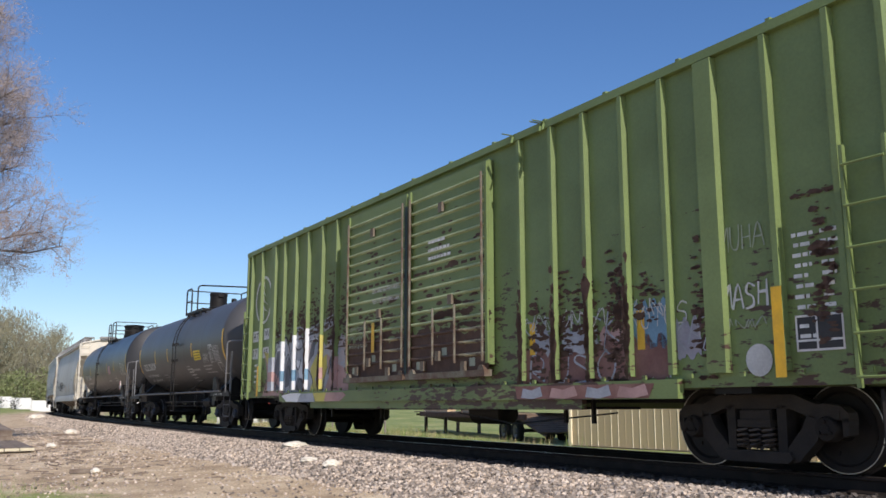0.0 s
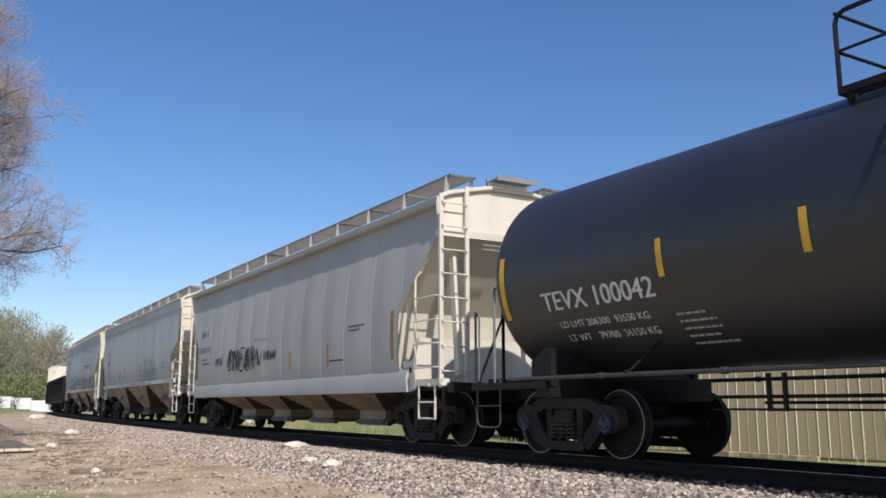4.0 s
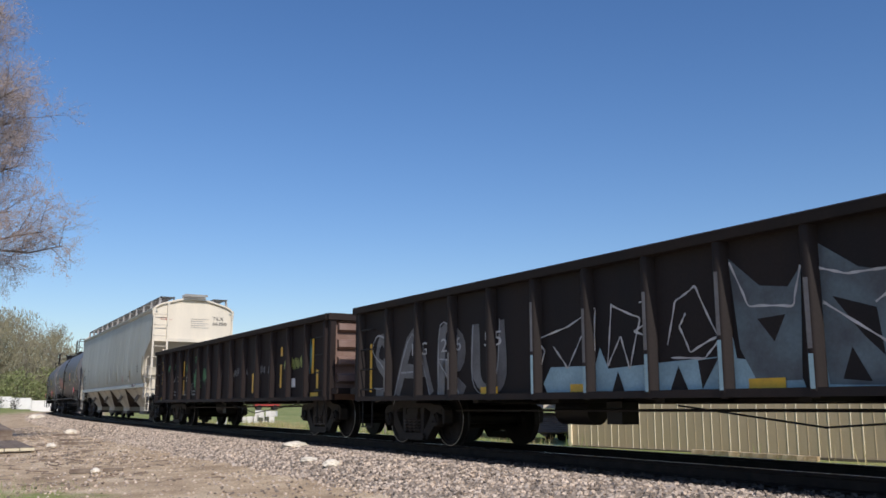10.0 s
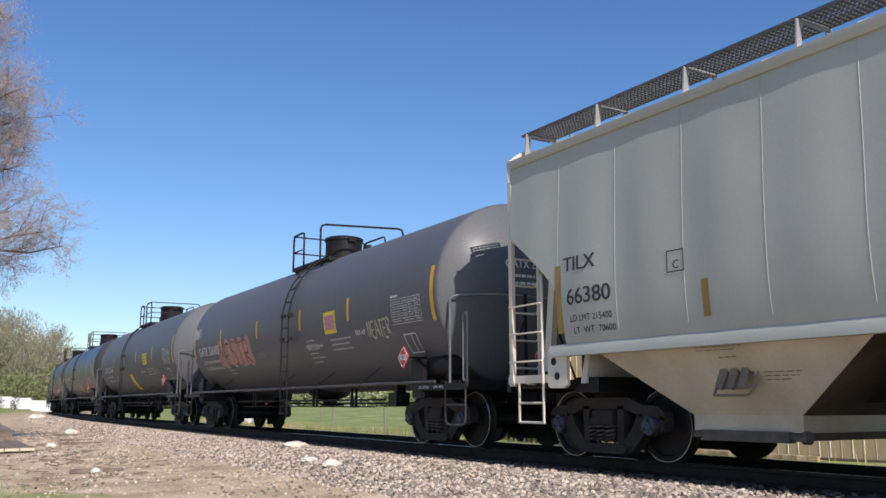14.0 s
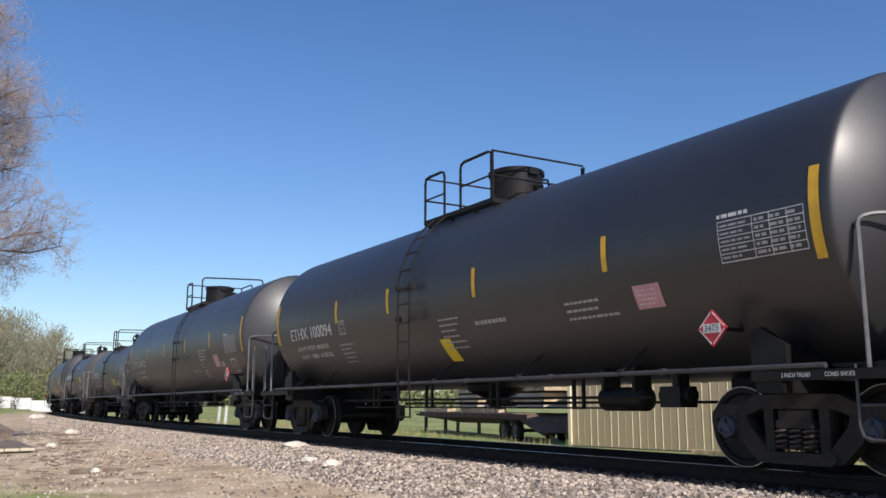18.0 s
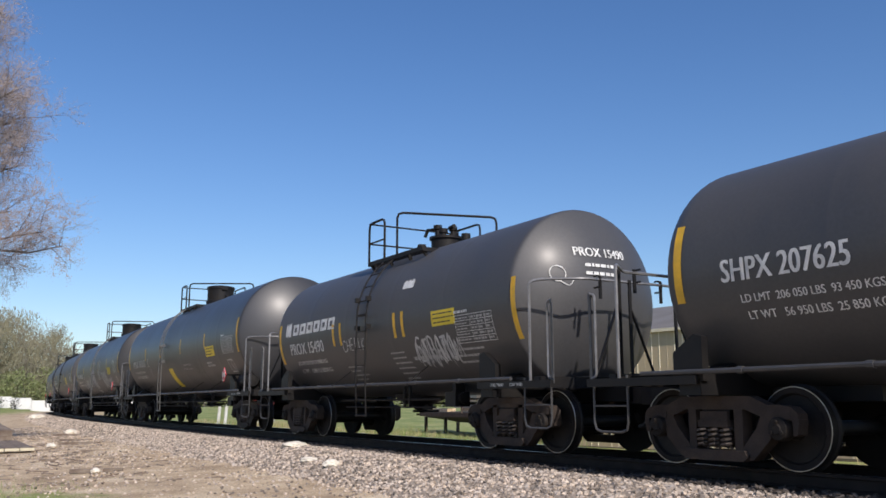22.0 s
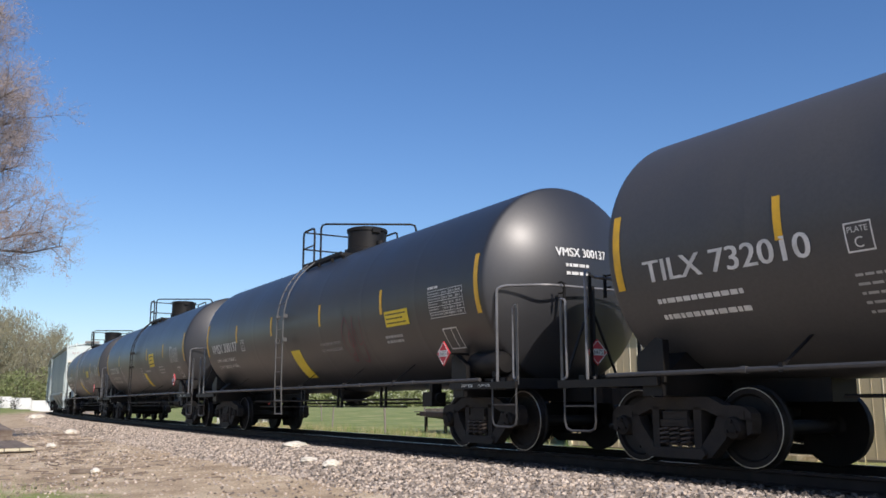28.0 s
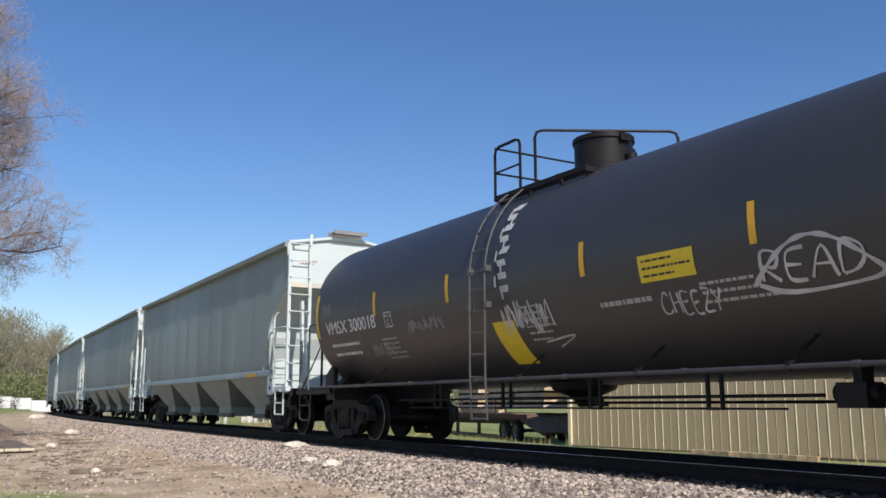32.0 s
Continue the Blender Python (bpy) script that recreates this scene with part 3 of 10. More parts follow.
        for z in (2.45, 2.12, 1.79, 1.46, 1.12, 0.80, 0.50):
            g.tube([(-0.21, -(R + 0.12), z), (0.21, -(R + 0.12), z)], 0.014, 5)
        for z in (2.75, 2.2):
            for x in (-0.21, 0.21):
                g.box((x * 1.15, -(R + 0.10), z), (0.07, 0.10, 0.09))
    part("ladder", shared("ladder_%.2f_%.2f_%d" % (R, zc, spec["seed"] in (39, 40, 42, 44)), ladder, mat("galvanized_ladder_steel", (0.13, 0.13, 0.128), 0.42, metal=0.4, vary=0.2, scale=6) if spec["seed"] in (39, 40, 42, 44) else iron), None, car, at=pose(lx, 0, 0))

    def platform(g):
        for sg in (-1, 1):
            for y in np.arange(0.52, 0.98, 0.075):
                g.box((-0.1, sg * float(y), 0), (2.3, 0.022, 0.035))
            g.box((-0.1, sg * 0.5, -0.01), (2.34, 0.03, 0.08))
            g.box((-0.1, sg * 1.0, -0.01), (2.34, 0.025, 0.08))
            for x in (-1.2, -0.4, 0.4, 1.0):
                g.bar((x, sg * 0.95, -0.03), (x, sg * 0.80, -0.26), 0.05, 0.05)
        for x in (-1.24, 1.04):
            g.box((x, 0, -0.02), (0.05, 2.0, 0.08))
    pz = top - 0.17
    part("top_grating", shared("top_platform", platform, iron), None, car, at=pose(px0, 0, pz))

    def railing(g):
        H = 0.86
        hoop([(-1.26, -0.99, -0.05), (-1.26, -0.99, H), (-0.55, -0.99, H), (-0.55, -0.99, -0.05)], g, 0.026)
        g.tube([(-1.26, -0.99, H * 0.5), (-0.55, -0.99, H * 0.5)], 0.018, 5)
        for z in (H, H * 0.5):
            g.tube([(-1.26, -0.99, z), (-1.26, 0.99, z)], 0.02, 6)
        hoop([(-1.26, 0.99, -0.05), (-1.26, 0.99, H), (0.0, 0.99, H), (0.0, 0.99, -0.05)], g, 0.024)
        if boxed:
            hoop([(0.0, -0.99, -0.05), (0.0, -0.99, H), (1.0, -0.99, H), (1.0, -0.99, -0.05)], g, 0.026)
            g.tube([(0.0, -0.99, H * 0.5), (1.0, -0.99, H * 0.5)], 0.018, 5)
            g.box((1.0, -0.99, H / 2 - 0.03), (0.09, 0.02, H))
            g.box((1.0, 0.99, H / 2 - 0.03), (0.09, 0.02, H))
            for z in (H, H * 0.5):
                g.tube([(1.0, -0.99, z), (1.0, 0.99, z)], 0.02, 6)
            hoop([(0.3, 0.99, -0.05), (0.3, 0.99, H * 0.7), (1.0, 0.99, H * 0.7)], g, 0.024)
        else:
            hoop([(rail_x, -0.99, -0.05), (rail_x, -0.99, H + 0.02), (rail_end, 0.99, H + 0.02), (rail_end, 0.99, -0.05)], g, 0.026)
            hoop([(0.2, 0.99, -0.05), (0.2, 0.99, H * 0.5), (rail_end - 0.04, 0.99, H * 0.5)], g, 0.02)
    boxed = spec["seed"] in (32, 34, 35)
    rail_x = spec.get("rail_x", -0.15 if tc > 12 else 0.0 if tc < 9.5 else 0.5)
    rail_end = spec.get("rail_end", 0.97 if tc > 9.5 else 0.62)
    part("top_railing", shared("top_railing_%d_%.2f_%.2f" % (boxed, rail_x, rail_end), railing, iron), None, car, at=pose(px0, 0, pz))

    def low_valves(g):
        # no housing: a flat plate with open valves and pipe bends
        g.lathe([(-0.25, 0.30), (0.18, 0.30), (0.20, 0.34), (0.25, 0.34), (0.26, 0.0)], "z", 20)
        for x, y, h in ((-0.16, -0.1, 0.52), (0.14, 0.08, 0.46), (0.0, 0.2, 0.40), (0.2, -0.18, 0.38)):
            g.lathe([(0.2, 0.06), (h - 0.1, 0.06), (h - 0.08, 0.09), (h, 0.09), (h + 0.01, 0.0)], "z", 10, (x, y, 0))
        g.tube([(-0.16, -0.1, 0.44), (-0.36, -0.22, 0.44), (-0.42, -0.25, 0.30)], 0.035, 6)
        g.cyl((0.14, 0.0, 0.42), (0.40, -0.05, 0.42), 0.04, 8)

    def dome(g):
        r = spec.get("dome", 0.46)
        g.lathe([(-0.28, r * 1.08), (0.08, r * 1.08), (0.10, r * 1.0), (0.50, r * 1.0), (0.50, r * 1.06), (0.57, r * 1.06), (0.60, r * 0.9), (0.62, 0.0)], "z", 28)
        g.box((r * 1.02, 0, 0.50), (0.10, 0.2, 0.12))
        g.box((-r * 1.02, 0, 0.53), (0.12, 0.12, 0.08))
    if spec["seed"] in (37, 38):
        part("valve_cover", shared("low_valves", low_valves, iron), None, car, at=pose(px0 + 0.25, 0, top))
    else:
        part("manway_housing", shared("dome_%.2f" % spec.get("dome", 0.46), dome, iron), None, car, at=pose(px0 + spec.get("dome_off", 0.33 if tc > 12 else 0.15), 0, top))

    def valves(g):
        g.lathe([(-0.1, 0.16), (0.16, 0.16), (0.18, 0.10), (0.26, 0.09), (0.27, 0.0)], "z", 14, (-0.75, 0.0, 0))
        g.lathe([(-0.1, 0.09), (0.24, 0.09), (0.26, 0.0)], "z", 12, (0.85, 0.1, 0))
    part("valves", shared("valves", valves, iron), None, car, at=pose(px0, 0, top))

    # below: outlet, brake gear, rods and their hangers
    def outlet(g):
        g.lathe([(0.05, 0.55), (-0.06, 0.50), (-0.18, 0.22), (-0.26, 0.14), (-0.28, 0.10), (-0.33, 0.09), (-0.33, 0.0)], "z", 16)
        g.box((0.25, 0, -0.22), (0.3, 0.1, 0.10))
        g.cyl((0.2, -0.3, -0.3), (0.2, 0.3, -0.3), 0.025, 6)
    part("bottom_outlet", shared("outlet", outlet, iron), None, car, at=pose(-0.3, 0, zc - R))

    def reservoir(g):
        g.lathe([(-0.45, 0.0), (-0.45, 0.09), (-0.40, 0.16), (0.40, 0.16), (0.45, 0.09), (0.45, 0.0)], "x", 16)
        for x in (-0.3, 0.3):
            g.box((x, 0, 0.26), (0.06, 0.3, 0.3))
    if spec["seed"] in (31, 32, 35, 41, 43):
        part("air_reservoir", shared("reservoir", reservoir, iron), None, car, at=pose(tc / 2 - 2.9, -0.75, 0.78))

    def brake_valve(g):
        g.box((0, 0, 0), (0.34, 0.3, 0.26))
        g.cyl((-0.25, 0, 0.02), (0.25, 0, 0.02), 0.10, 10)
        g.box((0.05, 0, 0.2), (0.1, 0.2, 0.24))
    part("brake_valve", shared("brake_valve", brake_valve, iron), None, car, at=pose(tc / 2 - 1.9, -0.8, 0.80))

    for y, z, r, k in ((-0.95, 0.80, 0.022, 1.0), (-0.95, 0.66, 0.014, 0.9), (0.5, 0.74, 0.022, 1.0)):
        rl = (tc / 2 - 2.2) * k
        part("brake_rod", shared("rod_%.2f_%.3f" % (rl, r), lambda g: g.tube([(-rl, 0, 0), (rl, 0, 0)], r, 5), iron), None, car, at=pose(0, y, z))

    def hanger(g):
        for x in (-0.14, 0.14):
            g.box((x * 0.75, 0, 0.16), (0.035, 0.05, 0.40))
        g.box((0, 0, -0.04), (0.24, 0.05, 0.035))
    n = 4 if tc > 12 else 2
    for i in range(n):
        x = -tc / 2 + 2.6 + (tc - 5.2) * (i + 0.5) / n
        if abs(x + 0.3) > 0.7:
            part("rod_hanger", shared("hanger", hanger, iron), None, car, at=pose(x, -0.95, 0.70))

    def bwheel(g):
        pts = [(0, 0.28 * math.cos(k * math.pi / 10), 0.28 * math.sin(k * math.pi / 10)) for k in range(21)]
        g.tube(pts, 0.016, 5)
        for k in range(5):
            an = k * 1.2566
            g.bar((0, 0, 0), (0, 0.28 * math.cos(an), 0.28 * math.sin(an)), 0.03, 0.012)
        g.cyl((-0.25, 0, 0), (0.02, 0, 0), 0.02, 6)
    part("brake_wheel", shared("brake_wheel", bwheel, iron), None, car, at=pose(-tc / 2 - 1.35, 0.55, 1.75))
    add_couplers(car, end)

    # markings on the camera's side
    sd = tank_side(R, zc, fuller)
    W, Y = M_white(), M_yellow()
    dz = spec.get("dz", 0.0)
    for x in spec.get("stripes", (-4.68, -1.92, 1.35, 4.20)):
        patch(sd, x - 0.05, 2.37 + dz, 0.10, 0.46, Y, car, "reflective_stripe", nz=4)
    plain = tank_side(R, zc)
    for x in (tx - L, tx + L + spec.get("lead", 0)):
        patch(plain, x - 0.06, 2.11 + dz, 0.12, 0.93, Y, car, "reflective_stripe", nz=8)
    mx = spec.get("mark_x", -tc / 2 - 0.24)
    mh = spec.get("mark_h", 2.16 + dz)
    write(sd, spec["marks"], mx, mh, spec.get("mark_size", 0.25), W, car, bold=0.018, name="reporting_mark", width=spec.get("mark_w", 2.32 if tc > 9 else 1.9))
    for k, w in enumerate(spec.get("loads", ())):
        write(sd, w, mx + 0.22 + (0.04 if k % 2 else 0), mh - 0.24 - 0.18 * k, 0.085, W, car, bold=0.005, name="load_limit", width=spec.get("load_w", 1.75))
    if not spec.get("loads"):
        bars(sd, mx + 0.1, mh - 0.5, 1.7, 0.36, 2, W, car, rng, fill=0.4)
    if spec.get("plate", tc > 12):
        frame_lines(sd, mx + 2.72, mh - 0.03, 0.29, 0.28, 0.016, W, car)
        write(sd, "C", mx + 2.81, mh + 0.01, 0.10, W, car, name="plate_letter")
        write(sd, "PLATE", mx + 2.755, mh + 0.155, 0.055, W, car, name="plate_letter", width=0.21)
    if spec["seed"] in (39, 40, 42):
        for x in (2.42, -4.12) if spec["seed"] == 40 else (2.42,):
            patch(sd, x, 2.30, 0.016, 1.75, mat("dusty_jacket_seam", (0.12, 0.12, 0.12), 0.6, vary=0.3, scale=5), car, "jacket_seam", d=0.004, nz=16)
    # table of data near the leading end
    gx = spec.get("grid_x", tc / 2 - 0.82)
    dz += spec.get("grid_h", 0.0)
    frame_lines(sd, gx, 2.14 + dz, 1.12, 0.45, 0.009, W, car, cols=(0.42, 0.62, 0.82), rows=(0.2, 0.4, 0.6, 0.8))
    bars(sd, gx + 0.03, 2.15 + dz, 0.44, 0.43, 5, M_print(), car, rng, fill=0.35)
    bars(sd, gx + 0.50, 2.15 + dz, 0.60, 0.43, 5, M_print(), car, rng, cols=3, fill=0.5)
    bars(sd, gx, 2.61 + dz, 0.5, 0.07, 1, W, car, rng, fill=0.8)
    dz -= spec.get("grid_h", 0.0)
    # small print about the middle
    if spec.get("vent"):
        vx, vh, vw, lined = spec["vent"]
        write(sd, "VENT TANK WHEN UNLOADING", vx, vh, 0.062, M_print(), car, bold=0.004, name="small_print", width=vw)
        if lined:
            write(sd, '1/2" CERAMIC FIBER THERMAL PROTECTION', vx + 0.02, vh + 0.13, 0.055, M_print(), car, bold=0.003, name="small_print", width=vw)
            bars(sd, 4.15, 1.82, 0.95, 0.17, 2, M_print(), car, rng, fill=0.75)
    else:
        bars(sd, 1.3 + rng.uniform(-0.4, 0.4), 1.92 + dz, 1.1, 0.11, 1, M_print(), car, rng, fill=0.7)
        bars(sd, 3.2 + rng.uniform(-0.3, 0.3), 1.80 + dz, 1.1, 0.30, 3, M_print(), car, rng, fill=0.45)
        if rng.random() < 0.6 or tc < 12:
            bars(sd, lx + 0.6, 1.60 + dz, 0.7, 0.55, 6, M_print(), car, rng, fill=0.4)
        bars(sd, mx + 2.6 + rng.uniform(-0.3, 0.3), 1.55 + dz, 0.75, 0.42, 5, M_print(), car, rng, fill=0.4)
    # the leading head's marks
    sill = Side(lambda x, h, d: (x, -1.525 - d, h))
    write(sill, "2 INCH TREAD", tc / 2 + 0.22, 0.972, 0.042, W, car, bold=0.002, name="sill_stencil", width=0.34, d=0.003)
    write(sill, "COND SHOES", tc / 2 + 0.72, 0.972, 0.042, W, car, bold=0.002, name="sill_stencil", width=0.32, d=0.003)
    hw = spec["marks"]
    head = Side(lambda x, h, d: (tx + half - head_depth(R) + head_x(math.hypot(x, h - zc), R) + 0.012 + d, x, h))
    hz = zc + (0.62 if tc < 9.5 else 0.38)
    write(head, hw, -0.52, hz, 0.14, W, car, bold=0.01, name="head_mark", width=1.0)
    for k in range(2):
        if spec.get("capacity"):
            write(head, spec["capacity"][k], -0.38, hz - 0.17 - 0.13 * k, 0.075, W, car, bold=0.005, name="head_mark", width=(0.80, 0.62)[k])
        else:
            bars(head, -0.36, hz - 0.18 - 0.13 * k, 0.70, 0.075, 1, W, car, rng, fill=0.9, d=0.004)
    if spec.get("placard"):
        red = mat("red_placard", (0.55, 0.035, 0.05), 0.5, vary=0.12, scale=6)
        px, ph = spec.get("placard_x", tc / 2 - 0.12), 1.52
        flat = Side(lambda x, h, d: (x, -0.02 - d, h))
        for at, depth in ((pose(px, -R - 0.02, ph), R - 0.72), (pose(tc / 2 + 1.72, 0.02, 1.50, 0, 0, 90), 0.05))[:1 if spec["placard"] == "white" else 2]:
            pl = Geo()
            pl.prism([(0, -0.20), (0.20, 0), (0, 0.20), (-0.20, 0)], "y", -0.012, 0.012)
            po = part("placard", pl, red if spec["placard"] != "white" else W, car, "diamond hazard placard", at=at)
            gg = Geo()
            gg.box((0, -0.016, 0), (0.24, 0.004, 0.10))
            part("placard_panel", gg, W, po)
            for sx in (-1, 1):
                for sz in (-1, 1):
                    gg = Geo()
                    gg.bar((sx * 0.172, -0.0135, sz * 0.012), (sx * 0.012, -0.0135, sz * 0.172), 0.012, 0.003, up=(0, 1, 0))
                    part("placard_border", gg, W if spec["placard"] != "white" else red, po)
            write(flat, spec.get("un", "1987"), -0.10, -0.032, 0.07, M_dark(), po, name="placard_number", width=0.20, d=0.001)
            gg = Geo()
            gg.bar((0, 0, 0), (0, depth, 0.0), 0.04, 0.04)
            part("placard_bracket", gg, iron, po, at=pose(0, 0.01, 0))
    if spec.get("yellow_box"):
        yb = mat("yellow_decal", (0.80, 0.60, 0.03), 0.5, vary=0.1, scale=6)
        bx, bh, bw, bt = spec["yellow_box"]
        patch(sd, bx, bh, bw, bt, yb, car, "warning_decal", nz=4)
        bars(sd, bx + 0.06, bh + bt * 0.08, bw - 0.1, bt * 0.84, 3, M_dark(), car, rng, fill=0.4, d=0.0085)
    if spec.get("red_box"):
        bx, bh = spec["red_box"]
        rw_, rh_ = spec.get("red_size", (0.62, 0.38))
        patch(sd, bx, bh, rw_, rh_, mat("faded_red_decal", (0.62, 0.33, 0.34), 0.6, vary=0.15, scale=8), car, "faded_decal", nz=4)
        bars(sd, bx + 0.05, bh + 0.03, rw_ - 0.07, rh_ - 0.07, 4, mat("pink_print", (0.7, 0.55, 0.55), 0.6), car, rng, fill=0.5, d=0.0085)
    if spec.get("kite"):
        # yellow lozenge low beside the ladder
        patch(sd, spec["kite"], spec.get("kite_h", 1.33), *spec.get("kite_size", (0.56, 0.62)), mat("yellow_decal", (0.80, 0.60, 0.03)), car, "yellow_lozenge", nz=8, lean=0.0)
    if spec.get("card", tc > 12 and not spec.get("placard") == "white"):
        frame_lines(sd, tc / 2 - 0.57, 1.62, 0.46, 0.34, 0.02, W, car, cols=(0.6,))
    return car, add_trucks(car, tc, spec.get("cap", "grey")), sd, rng


# ---- covered hoppers ----
def hopper_car(spec):
    tc, Lb = spec["tc"], spec["len"] / 2
    eave, sill = spec["eave"], spec["sill"]
    end = tc / 2 + 2.05
    n = spec["bays"]
    M = spec["paint"]
    iron = M_iron()
    car = thing("hopper_car", spec["label"], "hopper car", "freight cars of the train")
    rng = random.Random(spec["seed"])
    key = "h%d" % spec["seed"] if not spec.get("key") else spec["key"]
    bulge = spec.get("bulge", 0.12)
    yb = 1.50
    cut = spec.get("cut", 1.25)
    zcut = spec.get("zcut", eave - 0.95)
    zlow = spec.get("zlow", 2.35)
    npan = spec.get("panels", 13)

    def half_at(z):
        if z >= zcut:
            return Lb
        if spec.get("straight"):
            return Lb - cut * min(1.0, (zcut - z) / (zcut - zlow))
        return Lb - cut * math.sin(math.pi / 2 * min(1.0, (zcut - z) / (zcut - zlow)))

    def skin_y(z, x=0.0):
        u = (z - sill) / (eave - sill)
        w = bulge * math.sin(math.pi * max(0.0, min(1.0, u)) ** 0.6)
        pil = 0.012 * math.cos(2 * math.pi * npan * (x + Lb) / (2 * Lb)) * math.sin(math.pi * max(0.0, min(1.0, u)))
        dent = 0.014 * noise.noise(Vector((x * 0.9 + spec["seed"] * 7, z * 0.8, 0.0))) * math.sin(math.pi * max(0.0, min(1.0, u)))
        lean = spec.get("inset_top", 0.03) * max(0.0, min(1.0, (u - 0.45) / 0.55)) ** 1.5
        return yb + w - pil + dent - lean

    def side(g):
        nz, nx = 18, npan * 8
        rows = []
        for j in range(nz + 1):
            z = sill + (eave - sill) * j / nz
            hx = half_at(z)
            rows.append([(-hx + 2 * hx * i / nx, -skin_y(z, -hx + 2 * hx * i / nx), z) for i in range(nx + 1)])
        g.grid(rows)
        g.grid([[(q[0], q[1] + 0.02, q[2]) for q in r] for r in rows])
    for sg in (-1, 1):
        part("side_sheet", shared(key + "_side", side, M, 50), None, car, at=pose(0, 0, 0, 0, 0, 0 if sg < 0 else 180))

    for k in range(1, npan):
        x = -Lb + 2 * Lb * k / npan

        def seam(g):
            pts = []
            for j in range(13):
                z = sill + (eave - sill) * j / 12
                if half_at(z) > abs(x) + 0.05:
                    pts.append((x, -skin_y(z, x) - 0.001, z))
            g.tube(pts, 0.0038, 4)
        for sg in (-1, 1):
            part("panel_seam", shared(key + "_seam%d" % k, seam, spec.get("seam_paint", M)), None, car, at=pose(0, 0, 0, 0, 0, 0 if sg < 0 else 180))

    eo = spec.get("eave_y", 1.645)

    def eave_geo(g):
        if spec.get("fascia"):
            # a rolled lip over a plain upright band with a thin bead at its foot
            g.prism([(-1.48, eave - 0.27), (-1.568, eave - 0.27), (-1.568, eave - 0.248), (-1.560, eave - 0.245), (-1.575, eave + 0.0), (-1.60, eave + 0.01), (-1.615, eave + 0.04), (-1.60, eave + 0.085), (-1.56, eave + 0.10), (-1.50, eave + 0.05)], "x", -Lb - 0.04, Lb + 0.04)
        else:
            g.prism([(-1.38, eave - 0.05), (0.025 - eo, eave - 0.05), (-eo, eave - 0.02), (-eo, eave + 0.07), (0.065 - eo, eave + 0.10), (-1.42, eave + 0.05)], "x", -Lb - 0.04, Lb + 0.04)

    def sill_geo(g):
        hs = half_at(sill) + 0.35
        if spec.get("deep"):
            g.prism([(-1.46, sill - 0.06), (-1.60, sill - 0.06), (-1.62, sill + 0.22), (-1.54, sill + 0.36), (-1.46, sill + 0.36)], "x", -hs, hs)
        else:
            g.prism([(-1.46, sill - 0.06), (-1.58, sill - 0.06), (-1.58, sill + 0.03), (-1.54, sill + 0.10), (-1.46, sill + 0.10)], "x", -hs, hs)
    for sg in (-1, 1):
        part("eave", shared(key + "_eave", eave_geo, M), None, car, at=pose(0, 0, 0, 0, 0, 0 if sg < 0 else 180))
        part("side_sill", shared(key + "_sill", sill_geo, M), None, car, at=pose(0, 0, 0, 0, 0, 0 if sg < 0 else 180))
    rise = spec.get("rise", 0.34)

    def roof(g):
        rows = []
        for i in range(npan * 2 + 1):
            x = -Lb + 2 * Lb * i / (npan * 2)
            rows.append([(x, y, eave + 0.06 + rise * (1 - (y / 1.55) ** 2)) for y in np.linspace(-1.55, 1.55, 15)])
        g.grid(rows)
        g.box((0, 0, eave + 0.06 + rise + 0.06), (2 * Lb - 1.6, 0.5, 0.14))
        for k in range(1, npan):
            x = -Lb + 2 * Lb * k / npan
            pts = [(x, y, eave + 0.07 + rise * (1 - (y / 1.55) ** 2)) for y in np.linspace(-1.5, 1.5, 9)]
            g.tube(pts, 0.02, 4)
    part("roof", shared(key + "_roof", roof, M), None, car)

    def endwall(g):
        ys = np.linspace(-1.53, 1.53, 13)
        top = [(Lb - 0.01, float(y), eave + 0.05 + rise * (1 - (y / 1.55) ** 2)) for y in ys]
        zs = spec.get("end_z", zcut)
        mid = [(Lb - 0.01, float(y), zs) for y in ys]
        bend = [[(half_at(z) - 0.01, float(y) / 1.53 * (skin_y(z, half_at(z)) - 0.004), z) for y in ys] for z in np.linspace(zcut, zlow, 13)]
        knee = bend[-1]
        low = [(half_at(zlow) - 0.45, float(y), sill - 0.05) for y in ys]
        g.grid([top, mid])
        g.grid(bend)
        g.grid([knee, low])
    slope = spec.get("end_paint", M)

    def ladder(g):
        for y in (-1.50, -0.98):
            g.bar((0.07, y, eave + (0.12 if y < -1.2 else 0.30)), (0.07, y, 0.98), 0.075, 0.05)
        z = 1.25
        while z < eave + 0.1:
            hoop([(0.08, -1.49, z + 0.05), (0.15, -1.49, z), (0.15, -1.00, z), (0.08, -1.00, z + 0.05)], g, 0.015)
            z += 0.41

    def side_ladder(g):
        # the short ladder on the cut-away corner of the side
        hoop([(-0.62, -1.50, zcut - 0.62), (-0.72, -1.56, zcut - 0.72), (-0.72, -1.56, 1.0)], g, 0.022)
        for z in (1.32, 1.72, 2.12, 2.52):
            if z < zcut - 0.7:
                hoop([(0.06, -1.53, z), (0.02, -1.60, z), (-0.72, -1.60, z), (-0.72, -1.55, z)], g, 0.014)

    def turned(build):
        def made(g):
            build(g)
            g.v[:] = [(-x, y, z) for x, y, z in g.v]
        return made

